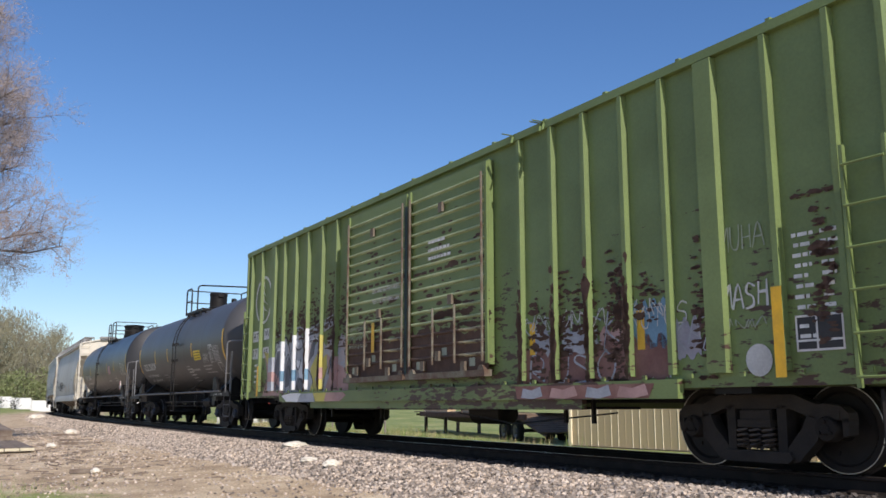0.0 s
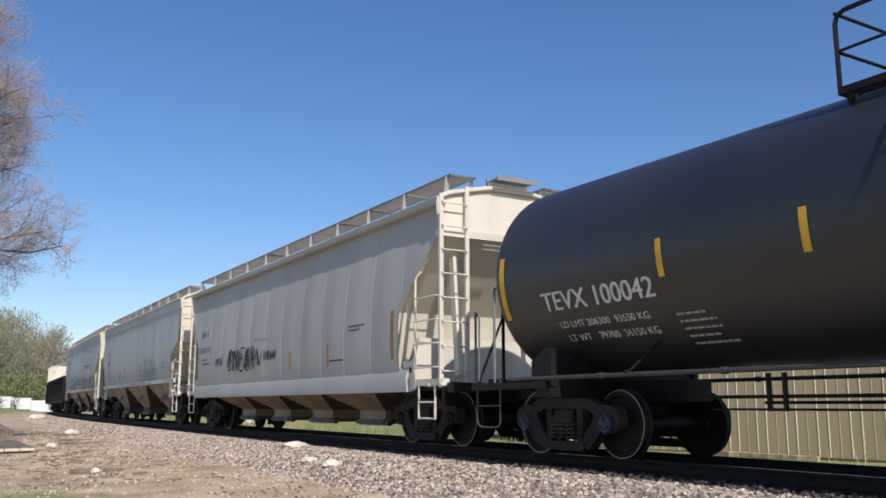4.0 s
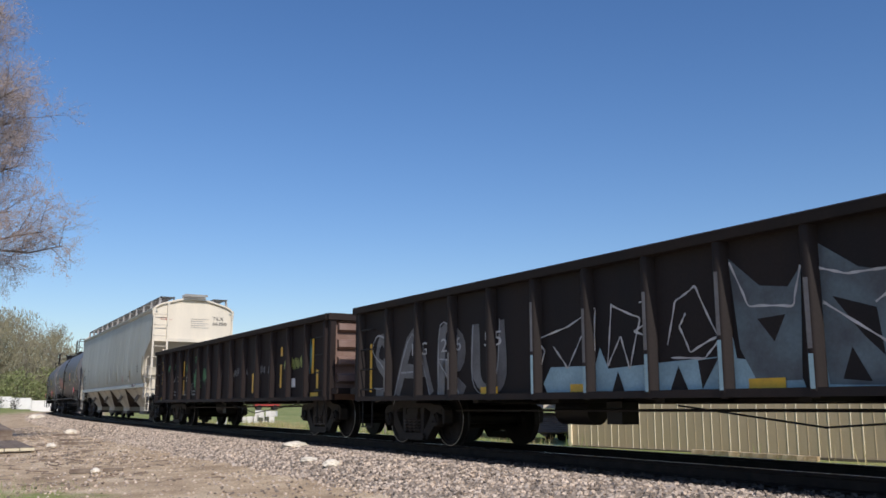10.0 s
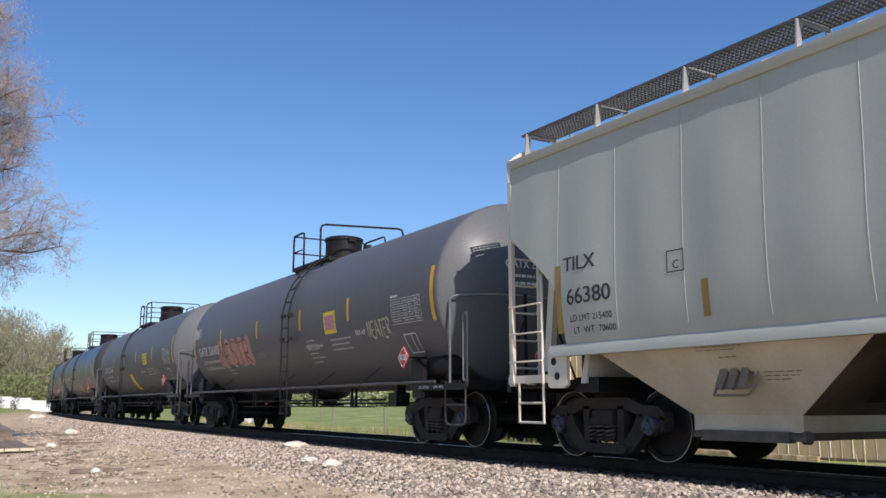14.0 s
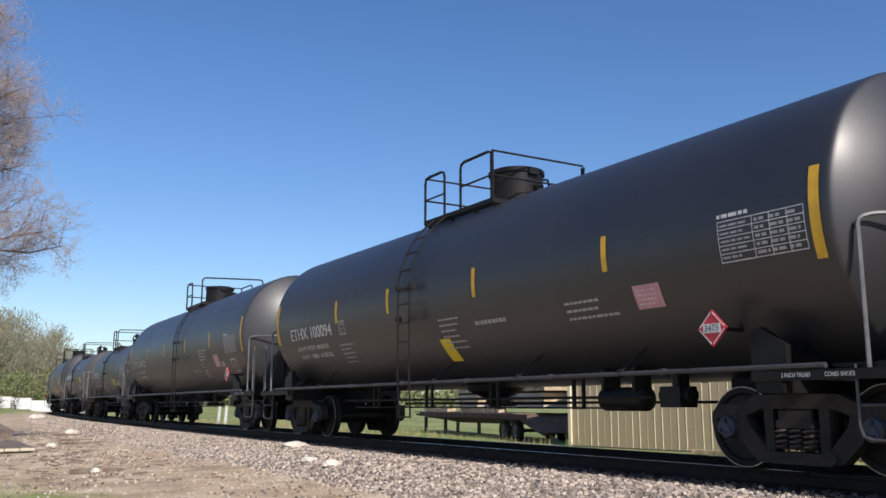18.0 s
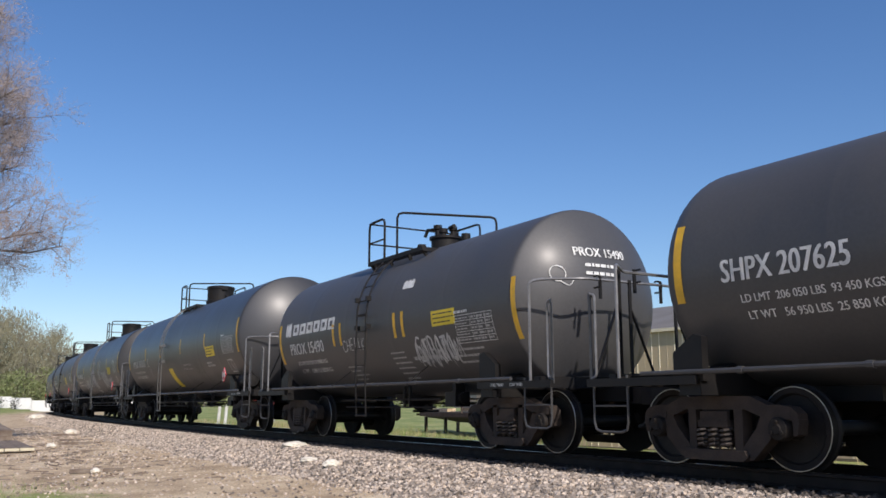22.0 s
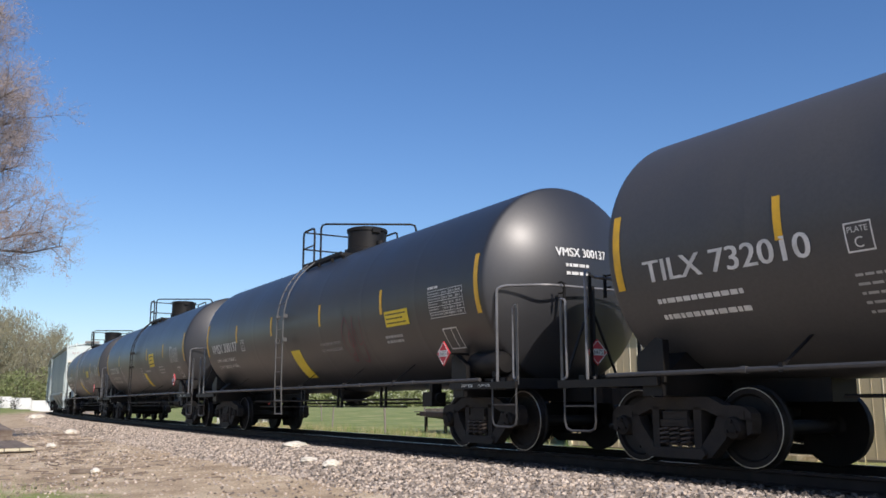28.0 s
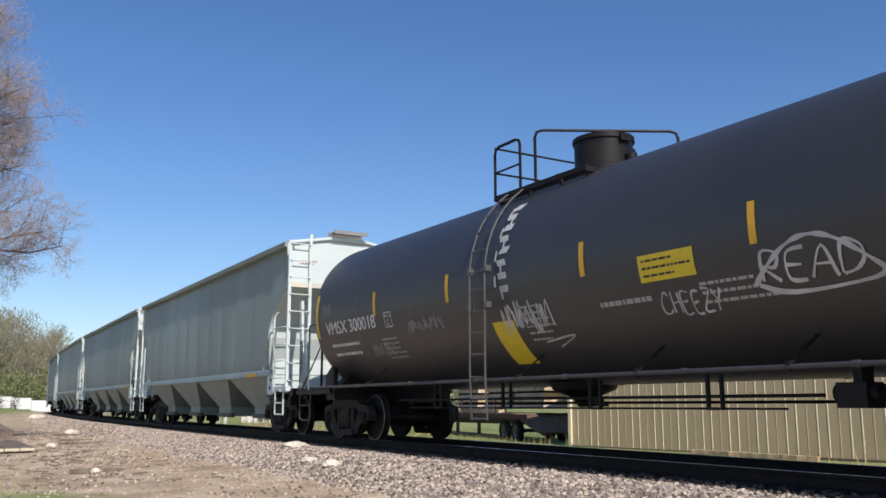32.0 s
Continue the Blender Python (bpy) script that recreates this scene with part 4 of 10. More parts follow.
    def portal(g):
        hoop([(0.04, -1.52, eave - 0.25), (0.04, -1.54, eave + 0.06), (0.04, -1.30, eave + rise * 0.55), (0.04, -0.45, eave + rise + 0.05), (0.04, 0.45, eave + rise + 0.05), (0.04, 1.30, eave + rise * 0.55), (0.04, 1.54, eave + 0.06), (0.04, 1.52, eave - 0.25)], g, 0.045)

    def platform(g):
        # thin ledge, running back from the ladder's foot
        g.prism([(-0.92, 1.02), (0.15, 1.02), (0.15, 1.13), (-0.92, 1.13)], "y", -0.07, 0.07)
        for x in (-0.30, 0.12):
            g.cyl((x, -0.095, 1.03), (x, 0.06, 1.03), 0.035, 8)

    def corner_plate(g):
        # jacking plate with its rounded foot and two round eyes
        g.prism([(-1.20, 0.98), (-1.14, 0.94), (-0.86, 0.94), (-0.80, 0.98), (-0.80, 1.46), (-1.20, 1.46)], "y", -0.03, 0.03)

    def eye(g):
        g.cyl((0, -0.004, 0), (0, 0.004, 0), 0.055, 12)

    def end_stirrup(g):
        for x in (-0.66, -0.10):
            g.tube([(x, 0, 1.02), (x, 0.0, 0.46)], 0.02, 5)
        for z in (0.47, 0.74):
            g.tube([(-0.66, 0, z), (-0.10, 0, z)], 0.018, 5)

    def deck(g):
        g.box((-0.45, 0, 1.00), (1.45, 2.76, 0.10))
        g.box((0.24, 0, 0.98), (0.10, 2.9, 0.16))
        g.box((-0.1, -1.2, 0.88), (0.12, 0.3, 0.4))

    def roofend(g):
        # grating landing over the end
        for y in np.arange(-0.5, 0.51, 0.08):
            g.box((0.0, float(y) * 0.8, 0), (0.36, 0.025, 0.03))
        for x in (-0.25, 0.25):
            g.box((x * 0.72, 0, 0), (0.03, 0.9, 0.09))
        g.box((-0.15, 0, -0.12), (0.06, 0.9, 0.2))
    for sg in (1, -1):
        base = pose(0, 0, 0, 0, 0, 0 if sg > 0 else 180)
        part("end_wall", shared(key + "_end", endwall, slope, 25), None, car, "end and slope sheet in a paler colour, as sunlit", at=base)
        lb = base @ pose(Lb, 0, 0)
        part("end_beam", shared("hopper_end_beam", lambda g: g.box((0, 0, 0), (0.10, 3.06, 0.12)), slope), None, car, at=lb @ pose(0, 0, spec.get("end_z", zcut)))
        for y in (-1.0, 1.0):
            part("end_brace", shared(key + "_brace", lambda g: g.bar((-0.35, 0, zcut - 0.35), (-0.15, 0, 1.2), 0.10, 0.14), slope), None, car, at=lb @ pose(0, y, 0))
        # Two cars' rear fittings carry their end's shade as a darker grey.
        fit = mat("worn_grey_shaded_steel", (0.20, 0.205, 0.21), 0.5, metal=0.3, vary=0.25, scale=5, fine=40, color2=(0.12, 0.12, 0.125)) if sg < 0 and spec["seed"] in (52, 53) else slope
        fk = "" if fit is slope else "_steel"
        if sg > 0:
            part("end_ladder", shared(key + "_ladder" + fk, ladder, fit), None, car, at=lb)
            part("side_ladder", shared(key + "_side_ladder" + fk, side_ladder, fit), None, car, at=lb)
        else:
            part("end_ladder", shared(key + "_rear_ladder" + fk, turned(ladder), fit), None, car, at=pose(-Lb, 0, 0))
            part("side_ladder", shared(key + "_rear_side_ladder" + fk, turned(side_ladder), fit), None, car, at=pose(-Lb, 0, 0))
        part("roof_end_pipe", shared(key + "_portal", portal, slope), None, car, at=lb)
        for y in (-1.45, 1.45):
            part("corner_bracket", shared("hopper_corner_%s" % fit.name, platform, fit), None, car, at=lb @ pose(0, y, 0))
            cp = part("jacking_plate", shared("jacking_plate_%s" % slope.name, corner_plate, slope), None, car, at=lb @ pose(0, y * 1.04, 0))
            for ex, ez in ((-1.0, 1.10), (-0.93, 1.30)):
                part("eye", shared("jacking_eye", eye, iron), None, cp, at=pose(ex, math.copysign(0.03, y), ez))
            part("stirrup", shared("hopper_stirrup_%s" % fit.name, end_stirrup, fit), None, car, at=lb @ pose(0, y * 1.04, 0))
        part("end_deck", shared("hopper_end_deck", deck, iron), None, car, at=lb)
        part("corner_post", shared(key + "_post" + fk, lambda g: g.bar((0.03, 1.52, eave + 0.1), (0.03, 1.52, 1.0), 0.06, 0.06), fit), None, car, at=lb)
        rl_ = part("roof_landing", shared("roof_landing", roofend, mat("galvanised_grating", (0.30, 0.30, 0.29), 0.5, metal=0.4, vary=0.2)), None, car, at=lb @ pose(0.08, 0, eave + rise + 0.20))
        rl_["kind"] = "stuff"

    # roof walks: open grating on brackets along both edges
    wy, wz = spec.get("walk_y", 1.02), spec.get("walk_z", eave + 0.50)
    walk_mat = mat("roof_grating", (0.26, 0.25, 0.23), 0.5, metal=0.3, vary=0.2) if spec["seed"] != 54 else mat("dark_grating", (0.12, 0.12, 0.12), 0.5, metal=0.3, vary=0.2)

    def walkway(g):
        Lw = Lb + 0.05
        k = 0
        x = -Lw
        while x <= Lw:
            g.box((x, 0, 0), (0.015, 0.50, 0.022))
            x += 0.066
        for y in (-0.25, -0.19, -0.13, -0.07, 0.0, 0.07, 0.13, 0.19, 0.25):
            g.box((0, y, 0.004), (2 * Lw, 0.012 if abs(y) < 0.2 else 0.03, 0.025 if abs(y) < 0.2 else 0.035))

    def bracket(g):
        zr = eave + 0.06 + rise * (1 - (1.3 / 1.55) ** 2) - wz
        g.bar((0, -0.25, -0.01), (0, -0.28, zr), 0.09, 0.02)
        g.bar((0, -0.25, -0.02), (0, 0.28, -0.02), 0.06, 0.03)
        g.bar((0, 0.25, -0.01), (0, 0.25, zr + 0.2), 0.06, 0.02)
    for sg in (-1, 1):
        rw_ = part("roof_walk", shared(key + "_walk", walkway, walk_mat), None, car, "steel grating walkway", at=pose(0, sg * wy, wz))
        rw_["kind"] = "stuff"
        nb = spec.get("brackets", 11)
        for i in range(nb):
            x = -Lb + 0.1 + (2 * Lb - 0.2) * i / (nb - 1)
            part("walk_bracket", shared(key + "_bracket", bracket, mat("grey_bracket", (0.35, 0.35, 0.35), 0.5, vary=0.2)), None, car, at=pose(x, sg * wy, wz, 0, 0, 0 if sg < 0 else 180))

    # discharge hoppers
    span = half_at(sill) * 2 - spec.get("inset", 0.4)
    bay = span / n
    zb = spec.get("low", 0.42)

    fx, fo, yl = spec.get("foot", 0.6), spec.get("foot_off", 0.0), spec.get("bin_y", 1.0)
    zt = zb + spec.get("throat", 0.18)

    def bin_geo(g):
        q = bay / 2
        yt = 1.46
        t = [(-q + 0.03, -yt, sill), (q - 0.03, -yt, sill), (q - 0.03, yt, sill), (-q + 0.03, yt, sill)]
        b = [(fo - fx, -yl, zt), (fo + fx, -yl, zt), (fo + fx, yl, zt), (fo - fx, yl, zt)]
        g.add(t + b, [(0, 1, 5, 4), (2, 3, 7, 6), (3, 2, 1, 0)])

    def slope_geo(sg):
        def build(g):
            q = bay / 2 - 0.03
            v = [(sg * q, -1.45, sill), (sg * q, 1.45, sill), (fo + sg * fx, yl - 0.01, zt), (fo + sg * fx, 0.01 - yl, zt)]
            g.add(v + [(x - sg * 0.02, y, z) for x, y, z in v], [(0, 1, 2, 3), (7, 6, 5, 4), (0, 3, 7, 4), (1, 5, 6, 2), (0, 4, 5, 1), (3, 2, 6, 7)])
        return build

    def hatch(g):
        pts = [(-0.25, 0, -0.20), (0.22, 0, -0.20), (0.28, 0, -0.10), (0.28, 0, 0.10), (0.20, 0, 0.18), (-0.25, 0, 0.18), (-0.25, 0, -0.20)]
        hoop(pts, g, 0.016)
        for k in range(3):
            x = -0.16 + 0.15 * k
            g.prism([(x - 0.05, -0.12), (x + 0.03, -0.15), (x + 0.06, 0.05), (x + 0.01, 0.13), (x - 0.06, 0.10)], "y", -0.05, -0.01)
        g.box((0, -0.005, 0), (0.44, 0.012, 0.26))

    def gate(g):
        g.box((0, 0, 0), (1.2, 0.10, 0.12))
        g.cyl((-0.75, 0, 0.0), (0.75, 0, 0.0), 0.04, 8)
        g.cyl((0.75, 0, 0.0), (0.82, 0, 0.0), 0.07, 8)
    binm = spec.get("bin_paint", M)
    bin_rng = random.Random(spec["seed"] + 9)
    bin_face = Side(lambda x, h, d: (x, -1.46 - (yl - 1.46) * (sill - h) / (sill - zt) - d, h))
    for i in range(n):
        x = -span / 2 + bay * (i + 0.5)
        b = part("discharge_hopper", shared(key + "_bin", bin_geo, binm, 20), None, car, at=pose(x, 0, 0))
        for sg in (-1, 1):
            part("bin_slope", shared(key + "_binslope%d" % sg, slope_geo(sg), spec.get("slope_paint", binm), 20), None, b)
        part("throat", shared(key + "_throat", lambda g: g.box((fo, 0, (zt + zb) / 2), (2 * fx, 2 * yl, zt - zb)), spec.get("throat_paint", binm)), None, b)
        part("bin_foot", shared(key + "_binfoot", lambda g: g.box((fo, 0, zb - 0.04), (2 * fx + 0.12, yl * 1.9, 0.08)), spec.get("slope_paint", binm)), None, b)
        part("gate", shared("gate", gate, mat("gate_steel", (0.10, 0.088, 0.075), 0.6, vary=0.3, scale=6)), None, b, at=pose(fo, -yl, zb - 0.05))
        if spec.get("hatches"):
            ink = mat("brown_bin_print", (0.16, 0.13, 0.10), 0.7) if spec["seed"] == 54 else mat("green_bin_print", (0.10, 0.22, 0.12), 0.7)
            bars(bin_face, fo * 0.5 - 0.30, 1.30, 0.85, 0.07, 2, ink, b, bin_rng, fill=0.35, d=0.004)
            bars(bin_face, fo * 0.5 - 0.02, 1.22, 0.26, 0.03, 1, ink, b, bin_rng, fill=0.5, d=0.004)
            bars(bin_face, fo * 0.5 + 0.50, 0.96, 0.50, 0.12, 3, ink, b, bin_rng, fill=0.35, d=0.004)
            sl = math.atan2(1.46 - spec.get("bin_y", 1.0), sill - zb)
            part("hatch", shared("bin_hatch", hatch, mat("hatch_brown", (0.24, 0.20, 0.15), 0.6, vary=0.3)), None, b, at=pose(0.15 + fo * 0.5, -1.46 + (sill - 1.0) * math.tan(sl) - 0.02, 1.0, -math.degrees(sl), 0, 0))

    def centre(g):
        g.box((0, 0, 0.88), (2 * Lb - 0.2, 0.42, 0.28))
        for sg in (-1, 1):
            g.box((sg * tc / 2, 0, 0.98), (0.5, 2.7, 0.2))
    part("centre_sill", shared(key + "_centre", centre, iron), None, car)
    for sg in (-1, 1):
        part("bolster_web", shared(key + "_web", lambda g: g.prism([(-1.4, 1.0), (1.4, 1.0), (1.2, 1.9), (-1.2, 1.9)], "x", -0.05, 0.05), slope), None, car, at=pose(sg * tc / 2, 0, 0))

    def airgear(g):
        g.lathe([(-0.45, 0.0), (-0.42, 0.17), (0.42, 0.17), (0.45, 0.0)], "x", 14, (0, 0.3, 1.9))
        g.cyl((0.1, -0.4, 1.3), (0.1, -0.4, 2.3), 0.05, 8)
        g.box((0.1, -0.4, 1.6), (0.3, 0.3, 0.3))
        g.lathe([(-0.05, 0.0), (-0.05, 0.26), (0.0, 0.28), (0.0, 0.0)], "x", 16, (0.55, 0.75, 1.9))
    if spec["seed"] == 53:
        part("brake_gear", shared("hopper_airgear", airgear, iron), None, car, at=pose(Lb - 0.9, 0, 0))
    add_couplers(car, end)

    def fn(x, h, d):
        return (x, -skin_y(h, x) - d + 0.001, h)
    return car, add_trucks(car, tc, spec.get("cap", "grey")), Side(fn), rng


# ---- box car ----
def rusted(name, base, rust=(0.065, 0.032, 0.023), low=0.8, high=3.6, amount=0.46):
    """Paint that has flaked to rust in ragged patches, more of them low on the car."""
    m = mat(name, base, 0.5, vary=0.18, scale=1.2, fine=30)
    n, l = m.node_tree.nodes, m.node_tree.links
    b = n["Principled BSDF"]
    old = b.inputs["Base Color"].links[0].from_socket
    tc = n.new("ShaderNodeTexCoord")
    mp = n.new("ShaderNodeMapping")
    mp.inputs["Scale"].default_value = (1.0, 1.0, 3.6)
    l.new(tc.outputs["Object"], mp.inputs[0])
    nz = n.new("ShaderNodeTexNoise")
    nz.inputs["Scale"].default_value = 3.2
    nz.inputs["Detail"].default_value = 8
    nz.inputs["Roughness"].default_value = 0.62
    l.new(mp.outputs[0], nz.inputs["Vector"])
    wide = n.new("ShaderNodeTexNoise")
    wide.inputs["Scale"].default_value = 0.32
    l.new(tc.outputs["Object"], wide.inputs["Vector"])
    sep = n.new("ShaderNodeSeparateXYZ")
    l.new(tc.outputs["Object"], sep.inputs[0])
    hr = n.new("ShaderNodeMapRange")
    hr.inputs["From Min"].default_value = low
    hr.inputs["From Max"].default_value = high
    hr.inputs["To Min"].default_value = 0.02
    hr.inputs["To Max"].default_value = -0.12
    l.new(sep.outputs["Z"], hr.inputs["Value"])
    add = n.new("ShaderNodeMath")
    add.operation = "ADD"
    l.new(nz.outputs["Fac"], add.inputs[0])
    l.new(hr.outputs[0], add.inputs[1])
    ad2 = n.new("ShaderNodeMath")
    ad2.operation = "MULTIPLY_ADD"
    ad2.inputs[1].default_value = 0.75
    l.new(wide.outputs["Fac"], ad2.inputs[0])
    l.new(add.outputs[0], ad2.inputs[2])
    mr = n.new("ShaderNodeMapRange")
    mr.inputs["From Min"].default_value = 1.385 - amount
    mr.inputs["From Max"].default_value = 1.415 - amount
    l.new(ad2.outputs[0], mr.inputs["Value"])
    mx = n.new("ShaderNodeMix")
    mx.data_type = "RGBA"
    mx.inputs["B"].default_value = (*rust, 1)
    l.new(old, mx.inputs["A"])
    l.new(mr.outputs[0], mx.inputs["Factor"])
    l.new(mx.outputs["Result"], b.inputs["Base Color"])
    return m


def flakes(side, x, h, w, t, n, rng, material, parent, name="flaked_rust", size=(0.02, 0.095), thin=0.42, d=0.0135):
    """Ragged flaked spots scattered over w by t, thicker towards the middle."""
    g = Geo()
    for _ in range(int(n * 1.8)):
        cx, ch = x + w * min(1, max(0, rng.gauss(0.5, 0.24))), h + t * min(1, max(0, rng.gauss(0.42, 0.26)))
        r = rng.uniform(*size) * (2.2 if rng.random() < 0.06 else 1.0)
        k = rng.randrange(5, 9)
        pts = [(cx + r * rng.uniform(0.5, 1.0) * math.cos(2 * math.pi * i / k), ch + r * thin * rng.uniform(0.35, 1.0) * math.sin(2 * math.pi * i / k)) for i in range(k)]
        g.add([side.at(px, ph, d) for px, ph in pts], [tuple(range(k))])
    ob = part(name, g, material, parent, smooth=0)
    ob["kind"] = "stuff"
    return ob


def ragged(side, x, h, w, t, rng, material, parent, name="rust_band", d=0.008, n=26):
    """A band of rust with a torn upper edge."""
    g = Geo()
    tops = [t * (0.72 + 0.28 * rng.random()) * (1.18 if rng.random() < 0.2 else 1.0) for _ in range(n + 1)]
    g.grid([[side.at(x + w * i / n, h, d) for i in range(n + 1)], [side.at(x + w * i / n, h + tops[i], d) for i in range(n + 1)]])
    return part(name, g, material, parent, smooth=0)


def box_car():
    tc, Lb, top, low = 13.95, 9.16, 4.68, 0.86
    G = rusted("green_boxcar_paint", (0.165, 0.225, 0.078), amount=0.40)
    car = thing("box_car", "green box car with rusty doors and sprayed lower panels", "box car", "freight cars of the train")
    rng = random.Random(5)

    part("body", Geo().box((0, 0, (top + low) / 2), (2 * Lb, 2.98, top - low - 0.06)), G, car)
    g = Geo()
    g.prism([(-1.52, top - 0.05), (-1.57, top - 0.05), (-1.57, top + 0.06), (0, top + 0.22), (1.57, top + 0.06), (1.57, top - 0.05), (1.52, top - 0.05)], "x", -Lb - 0.03, Lb + 0.03)
    for k in range(1, 14):
        x = -Lb + 2 * Lb * k / 14
        g.bar((x, -1.55, top + 0.08), (x, 0, top + 0.25), 0.06, 0.04)
        g.bar((x, 1.55, top + 0.08), (x, 0, top + 0.25), 0.06, 0.04)
    part("roof", g, G, car)
    # the torn edge of the roof
    for x in (3.9, 3.97, 3.2):
        part("torn_strip", Geo().bar((x, -1.58, top + 0.04), (x - 0.16, -1.66, top + 0.10), 0.05, 0.012), G, car)
        part("torn_strip", Geo().bar((x, -1.58, top + 0.02), (x + 0.05, -1.64, top - 0.10), 0.03, 0.012), G, car)

    def post(g):
        g.prism([(-0.05, -1.49), (-0.035, -1.575), (0.035, -1.575), (0.05, -1.49)], "z", low + 0.18, top - 0.06)
    # near side: doors between the two panels of posts
    doors = (-2.62, -0.02, 2.58)
    xs = [-9.1, -8.81, -8.02, -7.14, -6.42, -5.66, -4.92, -4.10, -3.32] + [3.30, 4.07, 4.78, 5.53, 6.24, 6.92, 7.77, 8.53, 9.1]
    for sg in (-1, 1):
        for x in xs:
            wide = abs(x + 7.14) < 0.1 or abs(x - 6.92) < 0.1
            me = shared("box_post_wide" if wide else "box_post", (lambda g: g.prism([(-0.15, -1.49), (-0.13, -1.575), (0.13, -1.575), (0.15, -1.49)], "z", low + 0.18, top - 0.06)) if wide else post, G)
            part("side_post", me, None, car, at=pose(x, 0, 0, 0, 0, 0) if sg < 0 else pose(x, 0, 0, 0, 0, 180) @ pose(2 * x, 0, 0))
    rod = mat("rusted_door_steel", (0.10, 0.055, 0.035), 0.7, vary=0.3, scale=5, color2=(0.17, 0.16, 0.12))

    def door(g):
        g.box((0, -1.555, (top + low) / 2 + 0.14), (2.54, 0.09, top - low - 0.62))

    def door_rib(g):
        g.prism([(-1.60, -0.03), (-1.635, -0.012), (-1.635, 0.008), (-1.60, 0.03)], "x", -1.19, 1.19)

    def door_edge(g):
        g.box((0, -1.61, (top + low) / 2 + 0.14), (0.07, 0.05, top - low - 0.66))

    def rail_geo(g):
        g.box((0, -1.62, low + 0.32), (2.5, 0.14, 0.10))
        for x in (-1.1, 1.1):
            g.cyl((x, -1.66, low + 0.36), (x, -1.60, low + 0.36), 0.09, 12)
    for sg in (-1, 1):
        for i in range(2):
            x = (doors[i] + doors[i + 1]) / 2
            dm = pose(x, 0, 0) if sg < 0 else pose(x, 0, 0, 0, 0, 180)
            dr = part("door", shared("box_door", door, G), None, car, "ribbed plug door with rust along its foot", at=dm)
            z = low + 0.62
            while z < top - 0.3:
                worn = z < low + 1.05
                # Upper ribs are paler green: worn paint plus sunlight put into the colour.
                part("rib", shared("door_rib_worn" if worn else "door_rib", door_rib, mat("rusted_rib_paint", (0.085, 0.050, 0.036), 0.7, vary=0.3, scale=1.6, fine=30, color2=(0.40, 0.36, 0.22), mix=0.60, contrast=0.03) if worn else mat("sunlit_green_rib_paint", (0.40, 0.46, 0.26), 0.5, vary=0.2, scale=1.5, fine=30, color2=(0.26, 0.31, 0.15))), None, dr, at=pose(0, 0, z))
                z += 0.20
            for q in (-1.23, 1.23):
                part("door_edge", shared("door_edge", door_edge, G), None, dr, at=pose(q, 0, 0))
            for q in (-0.35, 0.35, 1.16, -1.16):
                tall = abs(q) > 1
                part("lock_rod", shared("lock_rod_%d" % tall, lambda g: g.tube([(0, -1.665, low + 0.5), (0, -1.665, top - 0.35 if tall else 2.3)], 0.022, 6), rod), None, dr, at=pose(q, 0, 0))
            for q, zz in ((0.2, 2.4), (-0.2, 1.5), (0.6, 1.3), (-0.7, 1.35), (-0.1, 4.0)):
                part("latch", shared("door_latch", lambda g: g.box((0, -1.645, 0), (0.12, 0.05, 0.16)), rod), None, dr, at=pose(q, 0, zz))
            part("door_rail", shared("door_rail", rail_geo, rod), None, dr)
    g = Geo()
    for sg in (-1, 1):
        g.box((0, sg * 1.55, low + 0.02), (2 * Lb - 5.6, 0.10, 0.22))
        g.box((0, sg * 1.50, low - 0.10), (9.2, 0.08, 0.24))
        for x in np.arange(-8.8, 8.9, 0.73):
            g.box((float(x), sg * 1.565, low + 0.16), (0.06, 0.03, 0.05))
    part("side_sill", g, G, car)
    g = Geo()
    g.box((0, 0, 0.86), (2 * Lb, 0.42, 0.26))
    for x in (-4, -1.3, 1.3, 4):
        g.box((x, 0, 0.80), (0.2, 2.8, 0.12))
    for sg in (-1, 1):
        g.box((sg * tc / 2, 0, 0.90), (0.5, 2.8, 0.16))
    part("underframe", g, M_iron(), car)
    g = Geo()
    g.lathe([(-0.5, 0.0), (-0.46, 0.2), (0.46, 0.2), (0.5, 0.0)], "x", 14, (1.0, -0.5, 0.58))
    g.tube([(-5, -0.9, 0.62), (5, -0.9, 0.66)], 0.02, 5)
    g.tube([(4.9, -1.2, 0.60), (2.6, -1.2, 0.42), (1.0, -1.2, 0.58)], 0.012, 5)
    for x in (-4.6, -2.2, 1.9, 3.6, 4.2):
        g.box((x, -1.0, 0.62), (0.05, 0.05, 0.34))
    part("brake_gear", g, M_iron(), car)

    def ladder(g):
        for x in (-0.22, 0.22):
            g.box((x, 0, 2.1), (0.04, 0.05, 2.3))
        for z in np.arange(1.05, 3.3, 0.4):
            g.tube([(-0.22, -0.03, float(z)), (0.22, -0.03, float(z))], 0.015, 5)
    for x in (-8.85, 8.86):
        part("side_ladder", shared("box_ladder", ladder, G), None, car, at=pose(x, -1.62, -0.1))
    part("end_ladder", shared("box_ladder", ladder, G), None, car, at=pose(-Lb - 0.07, -1.25, -0.05, 0, 0, -90))
    for x in (-8.95, 8.95):
        g = Geo()
        for q in (-0.2, 0.2):
            g.tube([(q, 0, 0), (q, 0, -0.5)], 0.02, 5)
        g.box((0, 0, -0.5), (0.44, 0.06, 0.025))
        part("step", g, M_iron(), car, at=pose(x, -1.46, low - 0.02))
    add_couplers(car, tc / 2 + 2.2)
    sd = Side(lambda x, h, d: (x, -1.492 - d, h))
    front = Side(lambda x, h, d: (x, -1.579 - d, h))
    W = M_white()
